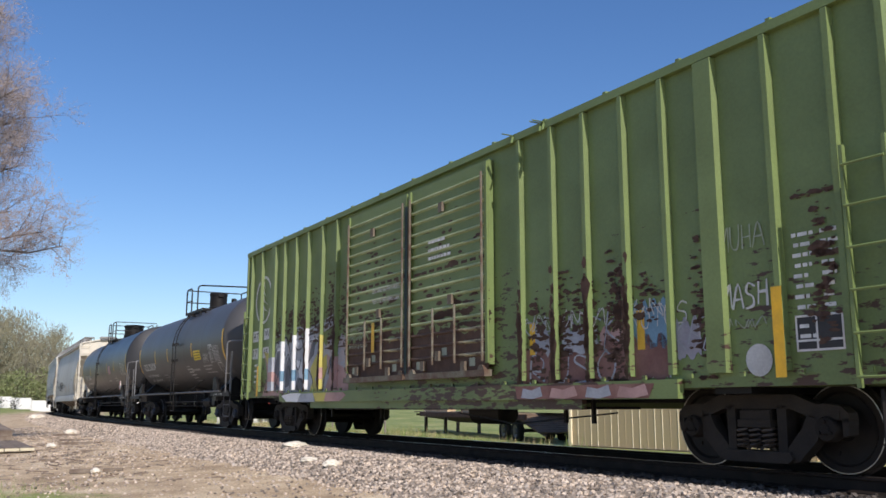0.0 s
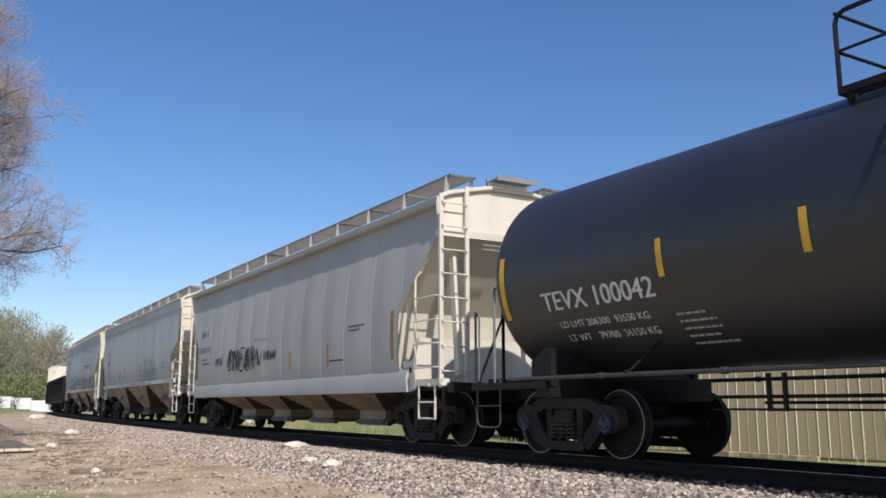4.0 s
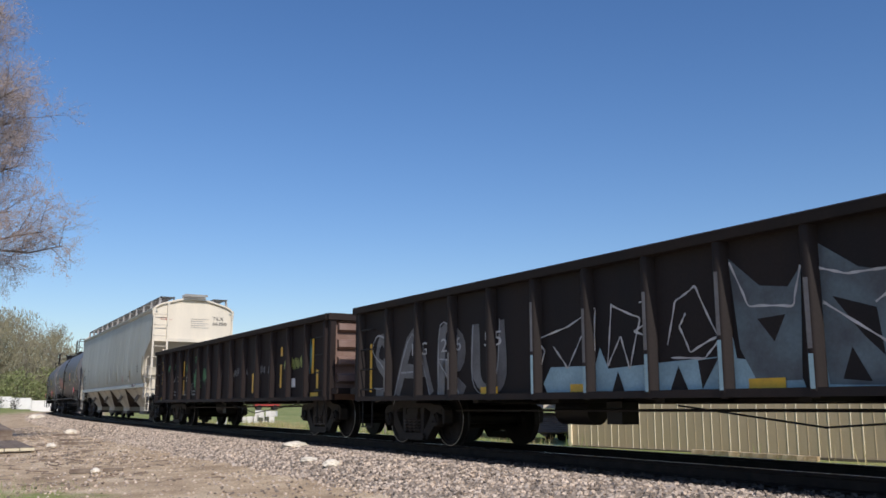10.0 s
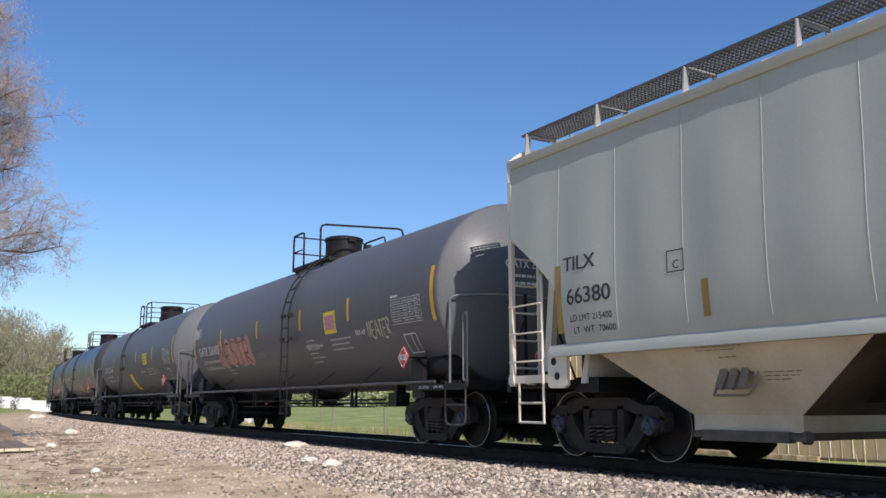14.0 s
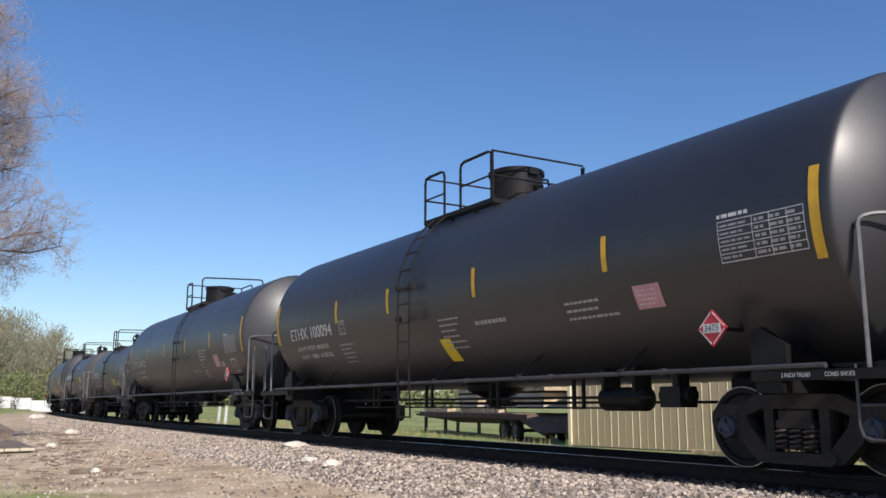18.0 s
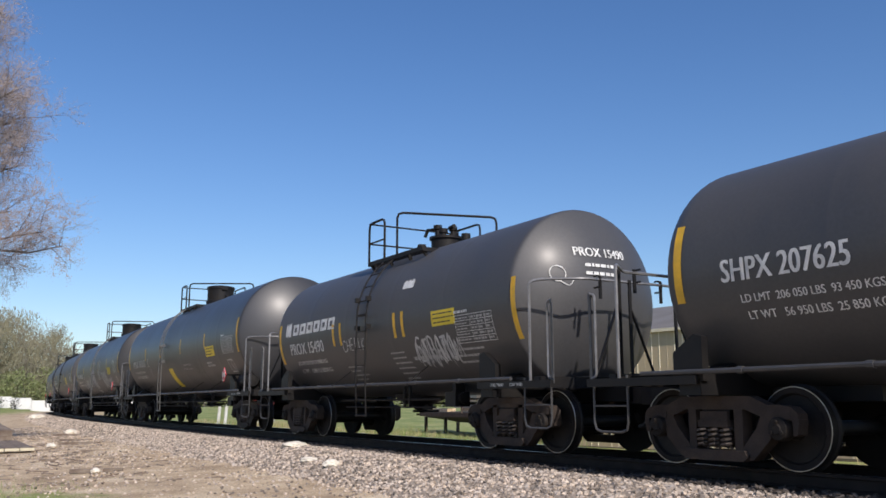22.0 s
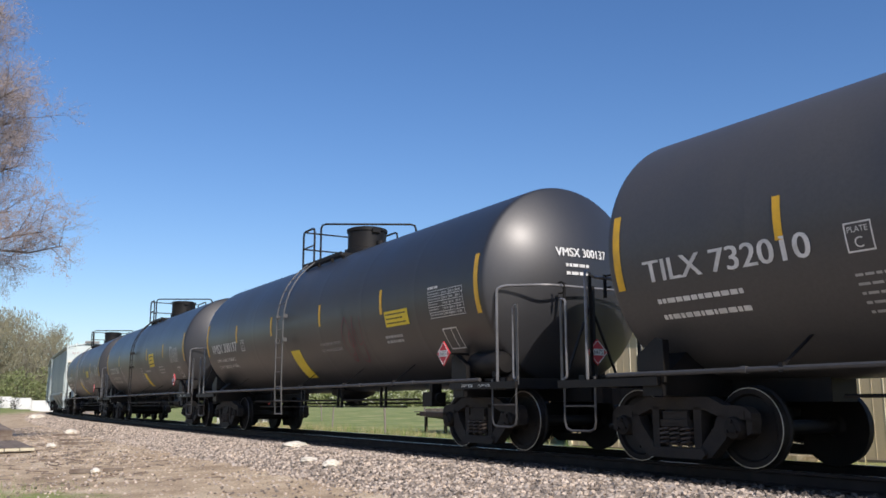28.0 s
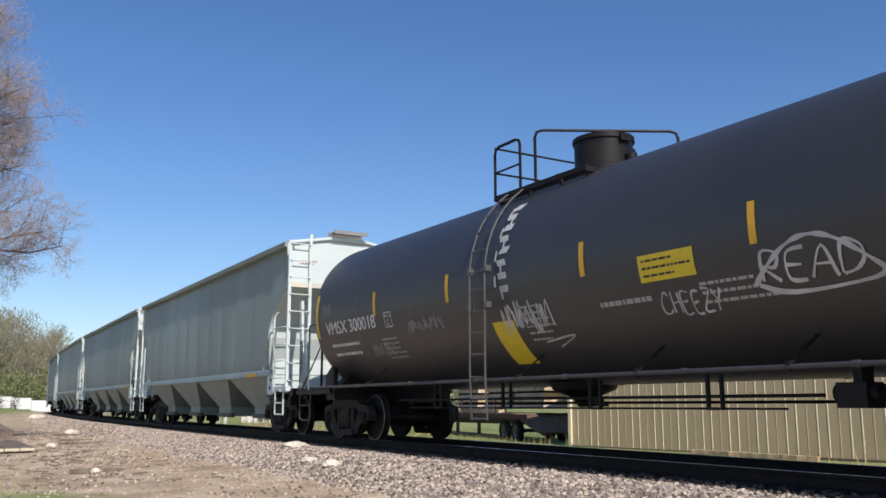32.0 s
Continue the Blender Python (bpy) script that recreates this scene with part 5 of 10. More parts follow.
    # emblem: a tree in an oval
    ox, oh = -7.97, 3.36
    g = Geo()
    for r0, r1 in (((0.60, 0.62), (0.53, 0.55)),):
        vs = []
        for k in range(41):
            an = 2 * math.pi * k / 40
            vs.append([sd.at(ox + r0[0] * math.sin(an), oh + r0[1] * math.cos(an), 0.006), sd.at(ox + r1[0] * math.sin(an), oh + r1[1] * math.cos(an), 0.006)])
        g.grid(vs)
    part("emblem_ring", g, W, car)
    g = Geo()
    for k in range(4):
        h0 = oh - 0.34 + k * 0.2
        w = 0.34 - k * 0.06
        vs = [sd.at(ox - w, h0, 0.006), sd.at(ox - w * 0.25, h0 + 0.12, 0.006), sd.at(ox, h0 + 0.26, 0.006), sd.at(ox + w * 0.25, h0 + 0.12, 0.006), sd.at(ox + w, h0, 0.006), sd.at(ox, h0 + 0.1, 0.006)]
        g.add(vs, [(0, 1, 5), (1, 2, 3, 5), (3, 4, 5)])
    g.grid([[sd.at(ox - 0.05, oh - 0.5, 0.006), sd.at(ox + 0.05, oh - 0.5, 0.006)], [sd.at(ox - 0.05, oh - 0.2, 0.006), sd.at(ox + 0.05, oh - 0.2, 0.006)]])
    part("emblem_tree", g, W, car)
    for wd, x, h, w in (("AT", -8.64, 2.38, 0.38), ("W", -7.80, 2.40, 0.36), ("171", -8.64, 1.94, 0.42), ("451", -7.86, 1.94, 0.44)):
        patch(sd, x - 0.06, h - 0.07, w + 0.12, 0.28 if wd in ("AT", "W") else 0.27, W, car, "number_panel")
        write(sd, wd, x, h, 0.16, M_dark(), car, width=w, d=0.009)
    for k in range(4):
        bars(sd, -8.5, 1.66 - k * 0.14, 0.45, 0.09, 1, W, car, rng, fill=0.8)
    for k in range(8):
        bars(sd, 7.92 + 0.02 * (k % 2), 2.36 - k * 0.105, 0.28, 0.07, 1, W, car, rng, fill=0.75)
        bars(sd, 8.25, 2.36 - k * 0.105, 0.22, 0.07, 1, W, car, rng, fill=0.75)
    patch(sd, 7.92, 1.24, 0.50, 0.32, M_dark(), car, "load_panel")
    frame_lines(sd, 7.90, 1.22, 0.54, 0.36, 0.022, W, car, cols=(0.45,), rows=(0.28,), d=0.009)
    bars(sd, 7.95, 1.32, 0.2, 0.2, 2, W, car, rng, fill=0.5, d=0.009)
    for k in range(3):
        bars(sd, 0.75, 3.40 - k * 0.14, 0.75, 0.1, 1, W, car, rng, fill=0.7, d=0.15)
    Y = M_yellow()
    for x, h, t in ((7.76, 0.97, 0.92), (3.5, 1.40, 0.46), (5.7, 1.36, 0.48), (-8.0, 0.92, 0.75), (-3.5, 1.5, 0.27)):
        patch(front if x in (7.76, -8.0) else sd, x - 0.06, h, 0.13, t, Y, car, "reflective_stripe", d=0.012)
    # sprayed panels
    cols = {"grey_lilac_spray": (0.33, 0.32, 0.38), "pink_spray": (0.45, 0.24, 0.23), "yellow_spray": (0.62, 0.55, 0.08), "white_spray": (0.62, 0.62, 0.60), "blue_spray": (0.16, 0.30, 0.42), "maroon_spray": (0.20, 0.06, 0.05), "black_spray": (0.03, 0.03, 0.035)}
    S = {k: mat(k, c, 0.6, vary=0.2, scale=2.5, fine=30) for k, c in cols.items()}
    pale = mat("pale_blue_grey_spray", (0.40, 0.42, 0.47), 0.6, vary=0.2, scale=2.5, fine=30, color2=(0.27, 0.29, 0.33))
    rose = mat("faded_rose_spray", (0.46, 0.29, 0.27), 0.6, vary=0.18, scale=2.5, fine=30, color2=(0.36, 0.22, 0.20))
    ochre = mat("lemon_spray", (0.56, 0.50, 0.11), 0.6, vary=0.18, scale=2.5, fine=30, color2=(0.44, 0.38, 0.10))
    bright = mat("bright_white_spray", (0.72, 0.73, 0.74), 0.6, vary=0.12, scale=3, fine=30)
    blob(sd, -7.5, 0.93, 4.75, 1.25, mat("washed_out_spray", (0.34, 0.33, 0.36), 0.6, vary=0.25, scale=1.6, fine=30, color2=(0.50, 0.42, 0.40), contrast=0.08), car, rng, d=0.003, lobes=8, nx=40)
    poly(sd, [(-7.3, 1.9), (-7.0, 2.22), (-6.3, 2.3), (-6.1, 1.9), (-5.9, 2.3), (-5.5, 2.42), (-5.2, 2.2), (-5.0, 1.7), (-4.9, 1.2), (-5.0, 0.93), (-6.4, 0.93), (-6.6, 1.5)], pale, car, d=0.005)
    poly(sd, [(-5.0, 2.3), (-4.5, 2.4), (-3.6, 2.55), (-3.5, 2.38), (-4.3, 2.2), (-4.9, 2.0)], pale, car, d=0.005)
    poly(sd, [(-4.9, 0.93), (-4.7, 1.9), (-4.2, 2.15), (-3.8, 1.9), (-3.5, 1.5), (-3.2, 0.93)], pale, car, d=0.004)
    poly(sd, [(-7.75, 1.95), (-7.3, 1.85), (-6.75, 1.6), (-6.42, 1.2), (-6.4, 0.93), (-7.85, 0.93), (-7.5, 1.4)], rose, car, d=0.007)
    poly(sd, [(-7.78, 2.02), (-7.3, 1.95), (-7.18, 1.7), (-7.45, 1.62)], ochre, car, d=0.009)
    poly(sd, [(-4.8, 0.93), (-4.6, 1.2), (-4.75, 1.5), (-4.2, 1.95), (-4.05, 1.7), (-3.85, 1.78), (-3.8, 1.5), (-3.9, 1.3), (-4.2, 1.2), (-4.0, 0.93)], ochre, car, d=0.009)
    poly(sd, [(-4.0, 0.93), (-3.7, 1.3), (-3.85, 1.8), (-3.5, 1.62), (-2.95, 1.45), (-2.72, 1.2), (-2.72, 0.93)], rose, car, d=0.007)
    poly(sd, [(-5.6, 1.75), (-5.35, 1.3), (-4.98, 1.2), (-5.1, 1.55)], bright, car, d=0.010)
    poly(sd, [(-4.45, 1.25), (-4.3, 1.45), (-4.1, 1.3), (-4.25, 1.15)], pale, car, d=0.011)
    ink = [[(-7.3, 1.85), (-7.1, 2.15), (-6.5, 2.25), (-6.2, 2.25), (-5.95, 1.85)], [(-5.9, 1.9), (-5.75, 2.3), (-5.45, 2.36), (-5.2, 2.05), (-5.5, 1.95), (-5.7, 2.1)], [(-6.9, 1.2), (-6.7, 1.45), (-6.5, 1.35), (-6.7, 1.1), (-6.95, 1.25)], [(-6.25, 1.0), (-6.1, 1.6), (-5.9, 1.3), (-6.0, 1.0)], [(-5.5, 1.0), (-5.35, 1.3), (-5.1, 1.1), (-5.3, 0.98), (-5.55, 1.15)], [(-5.7, 1.7), (-5.45, 1.5), (-5.3, 1.75)], [(-4.9, 2.25), (-4.4, 2.3), (-3.7, 2.45)], [(-3.75, 1.35), (-3.6, 1.55), (-3.5, 1.2)], [(-7.65, 1.0), (-7.5, 1.35), (-7.35, 1.55), (-7.4, 1.2)]]
    stroke(sd, ink, 0.05, S["black_spray"], car, d=0.013)
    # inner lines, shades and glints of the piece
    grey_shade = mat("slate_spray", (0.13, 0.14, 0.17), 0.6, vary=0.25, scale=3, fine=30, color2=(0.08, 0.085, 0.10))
    for pts in ([(-7.02, 1.5), (-6.85, 1.95), (-6.5, 2.12), (-6.3, 1.9), (-6.55, 1.75), (-6.7, 1.35)], [(-6.3, 1.55), (-6.05, 1.85), (-5.85, 1.6), (-6.0, 1.15), (-6.25, 1.1)], [(-5.62, 1.05), (-5.5, 1.32), (-5.2, 1.3), (-5.05, 1.02)], [(-4.88, 1.62), (-4.7, 2.05), (-4.45, 2.12), (-4.55, 1.8)], [(-3.72, 1.62), (-3.5, 1.82), (-3.3, 1.66), (-3.55, 1.36)], [(-7.0, 1.02), (-6.82, 1.22), (-6.6, 1.05)]):
        poly(sd, pts, grey_shade, car, "dark_shade", d=0.0115)
    for pts in ([(-5.78, 2.02), (-5.6, 2.2), (-5.42, 2.1), (-5.6, 1.92)], [(-6.95, 2.02), (-6.6, 2.16), (-6.4, 2.12), (-6.7, 1.98)], [(-5.58, 1.62), (-5.4, 1.42), (-5.12, 1.5), (-5.3, 1.72)], [(-4.36, 1.36), (-4.2, 1.5), (-4.08, 1.34), (-4.24, 1.22)]):
        poly(sd, pts, bright, car, "pale_glint", d=0.0125)
    stroke(sd, [[(-7.2, 1.62), (-6.95, 1.98), (-6.62, 2.1), (-6.36, 2.02)], [(-6.95, 1.1), (-6.9, 1.5), (-6.72, 1.72)], [(-6.36, 1.0), (-6.32, 1.5), (-6.12, 1.88), (-5.92, 1.66)], [(-5.82, 0.98), (-5.78, 1.4), (-5.6, 1.7), (-5.52, 1.98)], [(-5.1, 1.0), (-5.02, 1.5), (-4.86, 1.9)], [(-4.9, 1.5), (-4.64, 1.32), (-4.5, 0.98)], [(-4.02, 1.0), (-3.9, 1.36), (-3.66, 1.6), (-3.44, 1.78)], [(-3.5, 1.0), (-3.4, 1.3), (-3.2, 1.42)]], 0.030, S["black_spray"], car, "tag_outline", d=0.0135)
    stroke(sd, [[(-7.26, 1.7), (-7.0, 2.06), (-6.62, 2.18), (-6.3, 2.1)], [(-5.02, 1.6), (-4.82, 2.0), (-4.5, 2.16), (-4.3, 2.1)], [(-6.48, 1.02), (-6.42, 1.5), (-6.2, 1.96)]], 0.018, bright, car, "tag_highlight", d=0.014)
    rim = [[(-7.35, 1.95), (-7.1, 2.3), (-6.4, 2.36), (-6.1, 2.0), (-5.9, 2.38), (-5.4, 2.46), (-5.0, 2.3)], [(-5.0, 2.35), (-4.2, 2.48), (-3.5, 2.6)], [(-3.3, 1.75), (-3.0, 1.85), (-2.9, 1.6), (-3.15, 1.55), (-2.8, 1.5)], [(-5.9, 0.98), (-5.6, 1.02), (-5.2, 0.98)]]
    stroke(sd, rim, 0.045, pale, car, d=0.012)
    for x, hh, c in ((-7.14, 1.85, pale), (-6.42, 2.2, bright), (-5.66, 2.3, bright), (-4.92, 2.4, bright), (-4.10, 2.2, ochre), (-3.32, 1.7, rose)):
        hw_ = 0.153 if abs(x + 7.14) < 0.1 else 0.053
        part("sprayed_post", Geo().prism([(x - hw_, -1.4925), (x - hw_ + 0.016, -1.578), (x + hw_ - 0.016, -1.578), (x + hw_, -1.4925)], "z", 1.045, hh), c, car)
        part("sprayed_post", Geo().prism([(x - hw_ - 0.002, -1.4925), (x - hw_ + 0.014, -1.580), (x + hw_ - 0.014, -1.580), (x + hw_ + 0.002, -1.4925)], "z", 1.25 + 0.1 * hw_, 1.50), S["blue_spray"] if c is bright else rose, car)
    lowf = Side(lambda x, h, d: (x, -1.602 - d, h))
    poly(lowf, [(-6.2, 0.92), (-5.9, 0.78), (-5.2, 0.77), (-5.0, 0.96), (-5.6, 0.97)], bright, car, d=0.004)
    poly(lowf, [(-5.0, 0.95), (-5.2, 0.77), (-4.2, 0.77), (-4.3, 0.96)], pale, car, d=0.004)
    poly(lowf, [(-4.3, 0.96), (-4.15, 0.78), (-3.7, 0.78), (-3.6, 0.96)], ochre, car, d=0.005)
    poly(lowf, [(-3.6, 0.96), (-3.7, 0.78), (-2.9, 0.78), (-2.6, 0.9), (-2.75, 0.96)], rose, car, d=0.004)
    maroon = mat("worn_maroon_spray", (0.17, 0.07, 0.06), 0.6, vary=0.25, scale=2.5, fine=30, color2=(0.25, 0.13, 0.11))
    poly(lowf, [(3.2, 0.96), (3.25, 0.78), (5.9, 0.78), (6.0, 0.95)], maroon, car, d=0.004)
    for x0, w0, c in ((3.35, 0.5, pale), (4.0, 0.6, rose), (4.75, 0.5, pale), (5.35, 0.55, rose)):
        poly(lowf, [(x0, 0.80), (x0 + 0.1 * w0, 0.93), (x0 + 0.5 * w0, 0.90), (x0 + 0.9 * w0, 0.95), (x0 + w0, 0.82), (x0 + 0.55 * w0, 0.78)], c, car, d=0.007)
    for x0, h0, w0, t0, c, q in ((3.25, 0.95, 1.2, 0.55, maroon, 4), (4.3, 0.95, 1.0, 0.62, maroon, 3), (5.2, 0.95, 0.95, 0.60, maroon, 4), (3.5, 1.3, 0.6, 0.45, pale, 3), (4.2, 1.35, 0.7, 0.42, pale, 4), (4.95, 1.32, 0.6, 0.38, rose, 3), (5.55, 1.35, 0.62, 0.62, S["blue_spray"], 4), (3.3, 1.02, 0.5, 0.3, rose, 2), (4.55, 1.0, 0.45, 0.28, pale, 2), (5.75, 1.0, 0.42, 0.34, bright, 2), (6.2, 1.2, 0.45, 0.5, S["grey_lilac_spray"], 3)):
        blob(sd, x0, h0, w0, t0, c, car, rng, d=0.004 + 0.001 * q, lobes=q, nx=18)
    for txt, x0, h0, w0, t0, wd_ in (("SROCK", 3.25, 1.45, 2.2, 0.42, 0.030), ("RUSO", 3.4, 1.0, 1.9, 0.36, 0.036), ("NOTES", 5.5, 1.62, 1.0, 0.26, 0.022), ("KAZ", 6.25, 1.35, 0.62, 0.34, 0.026)):
        stroke(sd, tag_lines(txt, x0, h0, w0, t0, rng, 0.1, 0.09), wd_, pale if wd_ > 0.024 else S["white_spray"], car, d=0.012)
    stroke(sd, scrawl(3.3, 1.7, 2.9, 0.28, rng, 9, 6), 0.018, S["white_spray"], car, d=0.0125)
    fog = mat("thin_white_spray", (0.36, 0.40, 0.30), 0.6, vary=0.2, scale=3, fine=30)
    stroke(sd, tag_lines("MUHA", 6.98, 2.36, 0.62, 0.26, rng, 0.05), 0.022, fog, car, d=0.012)
    stroke(sd, tag_lines("MASH", 6.96, 1.72, 0.66, 0.26, rng, 0.1), 0.034, S["white_spray"], car, d=0.012)
    stroke(sd, scrawl(6.95, 1.5, 0.6, 0.12, rng, 3, 5), 0.02, fog, car, d=0.012)
    # rust: runs beside the posts, flaked patches, the doors' feet and their joint
    rust = mat("dark_flaked_rust", (0.062, 0.031, 0.022), 0.8, vary=0.3, scale=6, fine=40, color2=(0.105, 0.060, 0.040))
    for x0, h0, w0, t0, n0 in ((3.38, 1.0, 0.5, 1.3, 46), (3.95, 0.95, 0.36, 1.55, 74), (4.25, 1.5, 0.5, 0.9, 40), (4.66, 1.0, 0.3, 1.3, 56), (5.05, 1.0, 0.48, 1.65, 120), (5.6, 1.7, 0.5, 0.7, 24), (6.5, 1.0, 0.36, 1.9, 46), (8.1, 1.3, 0.3, 1.5, 44), (8.0, 2.75, 0.55, 0.12, 9), (-3.9, 1.9, 0.55, 1.6, 110), (-4.8, 2.1, 0.65, 1.2, 80), (-5.6, 2.2, 0.6, 1.0, 50), (-6.35, 2.2, 0.6, 0.9, 50), (-7.0, 2.1, 0.5, 0.8, 30), (-3.25, 1.9, 0.5, 1.3, 50), (-2.95, 1.4, 0.3, 1.2, 30)):
        flakes(sd, x0, h0, w0, t0, n0, rng, rust, car)
    for x in (3.30, 4.07, 4.78, 5.53, -3.32, -4.10, -4.92):
        flakes(front, x - 0.05, 1.05, 0.09, 1.5, 34, rng, rust, car, size=(0.02, 0.05), thin=2.4, d=0.007)
    face = Side(lambda x, h, d: (x, -1.6015 - d, h))
    for x0 in (-2.56, 0.04):
        ragged(face, x0, 1.17, 2.48, 0.86, rng, rust, car, d=0.002)
        flakes(face, x0, 1.8, 2.48, 0.75, 80, rng, rust, car, size=(0.04, 0.16), thin=0.3, d=0.004)
        flakes(face, x0 + 0.2, 2.6, 2.1, 1.5, 26, rng, rust, car, size=(0.04, 0.12), thin=0.4, d=0.004)
        for k in range(9):
            patch(face, x0 + 0.15 + k * 0.26, 2.93 + 0.004 * k, 0.18, 0.05, rust, car, "rust_streak", d=0.003, nz=1)
        for k in range(3):
            patch(face, x0 + 0.25 + k * 0.85, 1.30 + 0.2 * (k % 2), 0.16, 0.13, fog, car, "worn_spot", d=0.005, nz=1)
    patch(face, -0.12, 1.2, 0.10, 3.05, mat("dark_teal_joint", (0.018, 0.045, 0.042), 0.6, vary=0.3, scale=3), car, "door_joint", d=0.036)
    patch(face, 0.0, 1.2, 0.13, 3.05, rust, car, "door_joint", d=0.036)
    fr2 = Side(lambda x, h, d: (x, -1.637 - d, h))
    write(fr2, "SECURE BOTH HASPS", -1.40, 2.80, 0.085, W, car, width=1.1, bold=0.004, d=0.003)
    write(fr2, "BEFORE MOVING CAR", -1.38, 2.60, 0.085, W, car, width=1.08, bold=0.004, d=0.003)
    patch(fr2, -1.42, 1.68, 0.12, 0.56, Y, car, "reflective_stripe", d=0.003)
    for k in range(3):
        stroke(fr2, scrawl(-2.45, 2.12 - 0.17 * k, 0.85, 0.11, rng, 6, 5), 0.014, fog, car, d=0.003)
    g = Geo()
    g.grid([[sd.at(7.43 + 0.17 * math.sin(an), 1.16 + 0.17 * math.cos(an), 0.009), sd.at(7.43, 1.16, 0.009)] for an in np.linspace(0, 2 * math.pi, 21)])
    part("round_decal", g, S["white_spray"], car)
    return car, add_trucks(car, tc, "grey")


# ---- gondolas ----
def gondola(spec):
    tc, Lb, top, low = spec["tc"], 8.0, 2.615, 0.80
    M = spec["paint"]
    car = thing("gondola", spec["label"], "gondola car", "freight cars of the train")
    rng = random.Random(spec["seed"])
    key = "gon%d" % spec["seed"]
    for sg in (-1, 1):
        part("side_sheet", Geo().box((0, sg * 1.46, (top + low) / 2), (2 * Lb, 0.02, top - low)), M, car)

    def post(g):
        g.prism([(-0.085, 0.0), (-0.055, -0.11), (-0.03, -0.13), (0.03, -0.13), (0.055, -0.11), (0.085, 0.0)], "z", low + 0.04, top - 0.12)
        g.prism([(-0.07, low + 0.04), (0.07, low + 0.04), (0.05, low - 0.03), (-0.05, low - 0.03)], "y", -0.1, 0.0)
    npost = spec["posts"]
    for sg in (-1, 1):
        for i in range(npost):
            x = -Lb + 0.12 + (2 * Lb - 0.24) * i / (npost - 1)
            part("side_post", shared(key + "_post", post, M), None, car, at=pose(x, sg * 1.468, 0, 0, 0, 0 if sg < 0 else 180))

    def chord(g):
        g.prism([(-1.42, top - 0.13), (-1.62, top - 0.13), (-1.64, top - 0.02), (-1.60, top), (-1.42, top)], "x", -Lb - 0.02, Lb + 0.02)
        g.box((0, -1.53, low + 0.03), (2 * Lb, 0.12, 0.09))
    for sg in (-1, 1):
        part("side_chord", shared(key + "_chord", chord, M), None, car, at=pose(0, 0, 0, 0, 0, 0 if sg < 0 else 180))

    def endw(g):
        g.box((0, 0, (top + low) / 2), (0.05, 2.94, top - low))
    for sg in (-1, 1):
        E = spec.get("end_paint", M)
        at = pose(sg * Lb, 0, 0, 0, 0, 0 if sg > 0 else 180)
        part("end_wall", shared(key + "_end", endw, E), None, car, at=at)
        for k in range(4):
            part("end_rib", shared(key + "_end_rib", lambda g: g.prism([(0.02, -0.11), (0.14, -0.06), (0.14, 0.06), (0.02, 0.11)], "y", -1.35, 1.35), E), None, car, at=at @ pose(0, 0, low + 0.45 + 0.36 * k))
        part("end_chord", shared(key + "_end_chord", lambda g: g.box((0.06, 0, top - 0.07), (0.2, 3.2, 0.14)), M), None, car, at=at)
        for y in (-1.48, 1.48):
            part("corner_post", shared(key + "_corner", lambda g: g.box((0.05, 0, (top + low) / 2), (0.14, 0.12, top - low)), M), None, car, at=at @ pose(0, y, 0))
        part("end_step", shared(key + "_end_step", lambda g: g.box((0.2, 0, 0.98), (0.4, 3.0, 0.12)), M), None, car, at=at)
    g = Geo()
    g.box((0, 0, low + 0.16), (2 * Lb, 2.9, 0.06))
    g.box((0, 0, 0.84), (2 * Lb, 0.42, 0.24))
    for x in np.linspace(-6, 6, 7):
        g.box((float(x), 0, 0.80), (0.16, 2.8, 0.12))
    part("floor_and_sill", g, M_iron(), car)
    g = Geo()
    g.lathe([(-0.4, 0.0), (-0.37, 0.2), (0.37, 0.2), (0.4, 0.0)], "x", 14, (-2.4, -0.6, 0.62))
    g.tube([(-5.2, -1.0, 0.62), (5.2, -1.0, 0.66)], 0.02, 5)
    g.tube([(5, -1.1, 0.70), (2, -1.1, 0.48), (0, -1.1, 0.70)], 0.012, 5)
    g.box((-1.3, -0.8, 0.6), (0.3, 0.3, 0.3))
    part("brake_gear", g, M_iron(), car)

    def ladder(g):
        for z in np.arange(1.0, 2.5, 0.38):
            hoop([(-0.26, 0.07, float(z)), (-0.26, 0, float(z)), (0.26, 0, float(z)), (0.26, 0.07, float(z))], g, 0.014)
        for x in (-0.2, 0.2):
            g.tube([(x, 0.05, 0.78), (x, 0.05, 0.3)], 0.018, 5)
        g.box((0, 0.05, 0.3), (0.44, 0.06, 0.024))
    for x in (-Lb + 0.4, Lb - 0.4):
        part("grab_iron", shared("gon_ladder", ladder, M_iron()), None, car, at=pose(x, -1.56, 0))
    add_couplers(car, tc / 2 + 2.05)
    return car, add_trucks(car, tc, "grey"), Side(lambda x, h, d: (x, -1.471 - d, h)), rng


# ---- ground, track bed ----
def lateral(px, py):
    """Nearest place on the track for arrays of points: s and signed distance, positive on the camera's side."""
    keep = slice(0, len(TS), 4)
    sx, sy, sa, ss = _x[keep], _y[keep], _a[keep], TS[keep]
    s_out, l_out = np.empty(len(px)), np.empty(len(px))
    for i in range(0, len(px), 4000):
        d2 = (px[i:i + 4000, None] - sx[None]) ** 2 + (py[i:i + 4000, None] - sy[None]) ** 2
        j = d2.argmin(1)
        dx, dy = px[i:i + 4000] - sx[j], py[i:i + 4000] - sy[j]
        s_out[i:i + 4000] = ss[j] + dx * np.cos(sa[j]) + dy * np.sin(sa[j])
        l_out[i:i + 4000] = -np.sin(sa[j]) * dx + np.cos(sa[j]) * dy
    return s_out, l_out


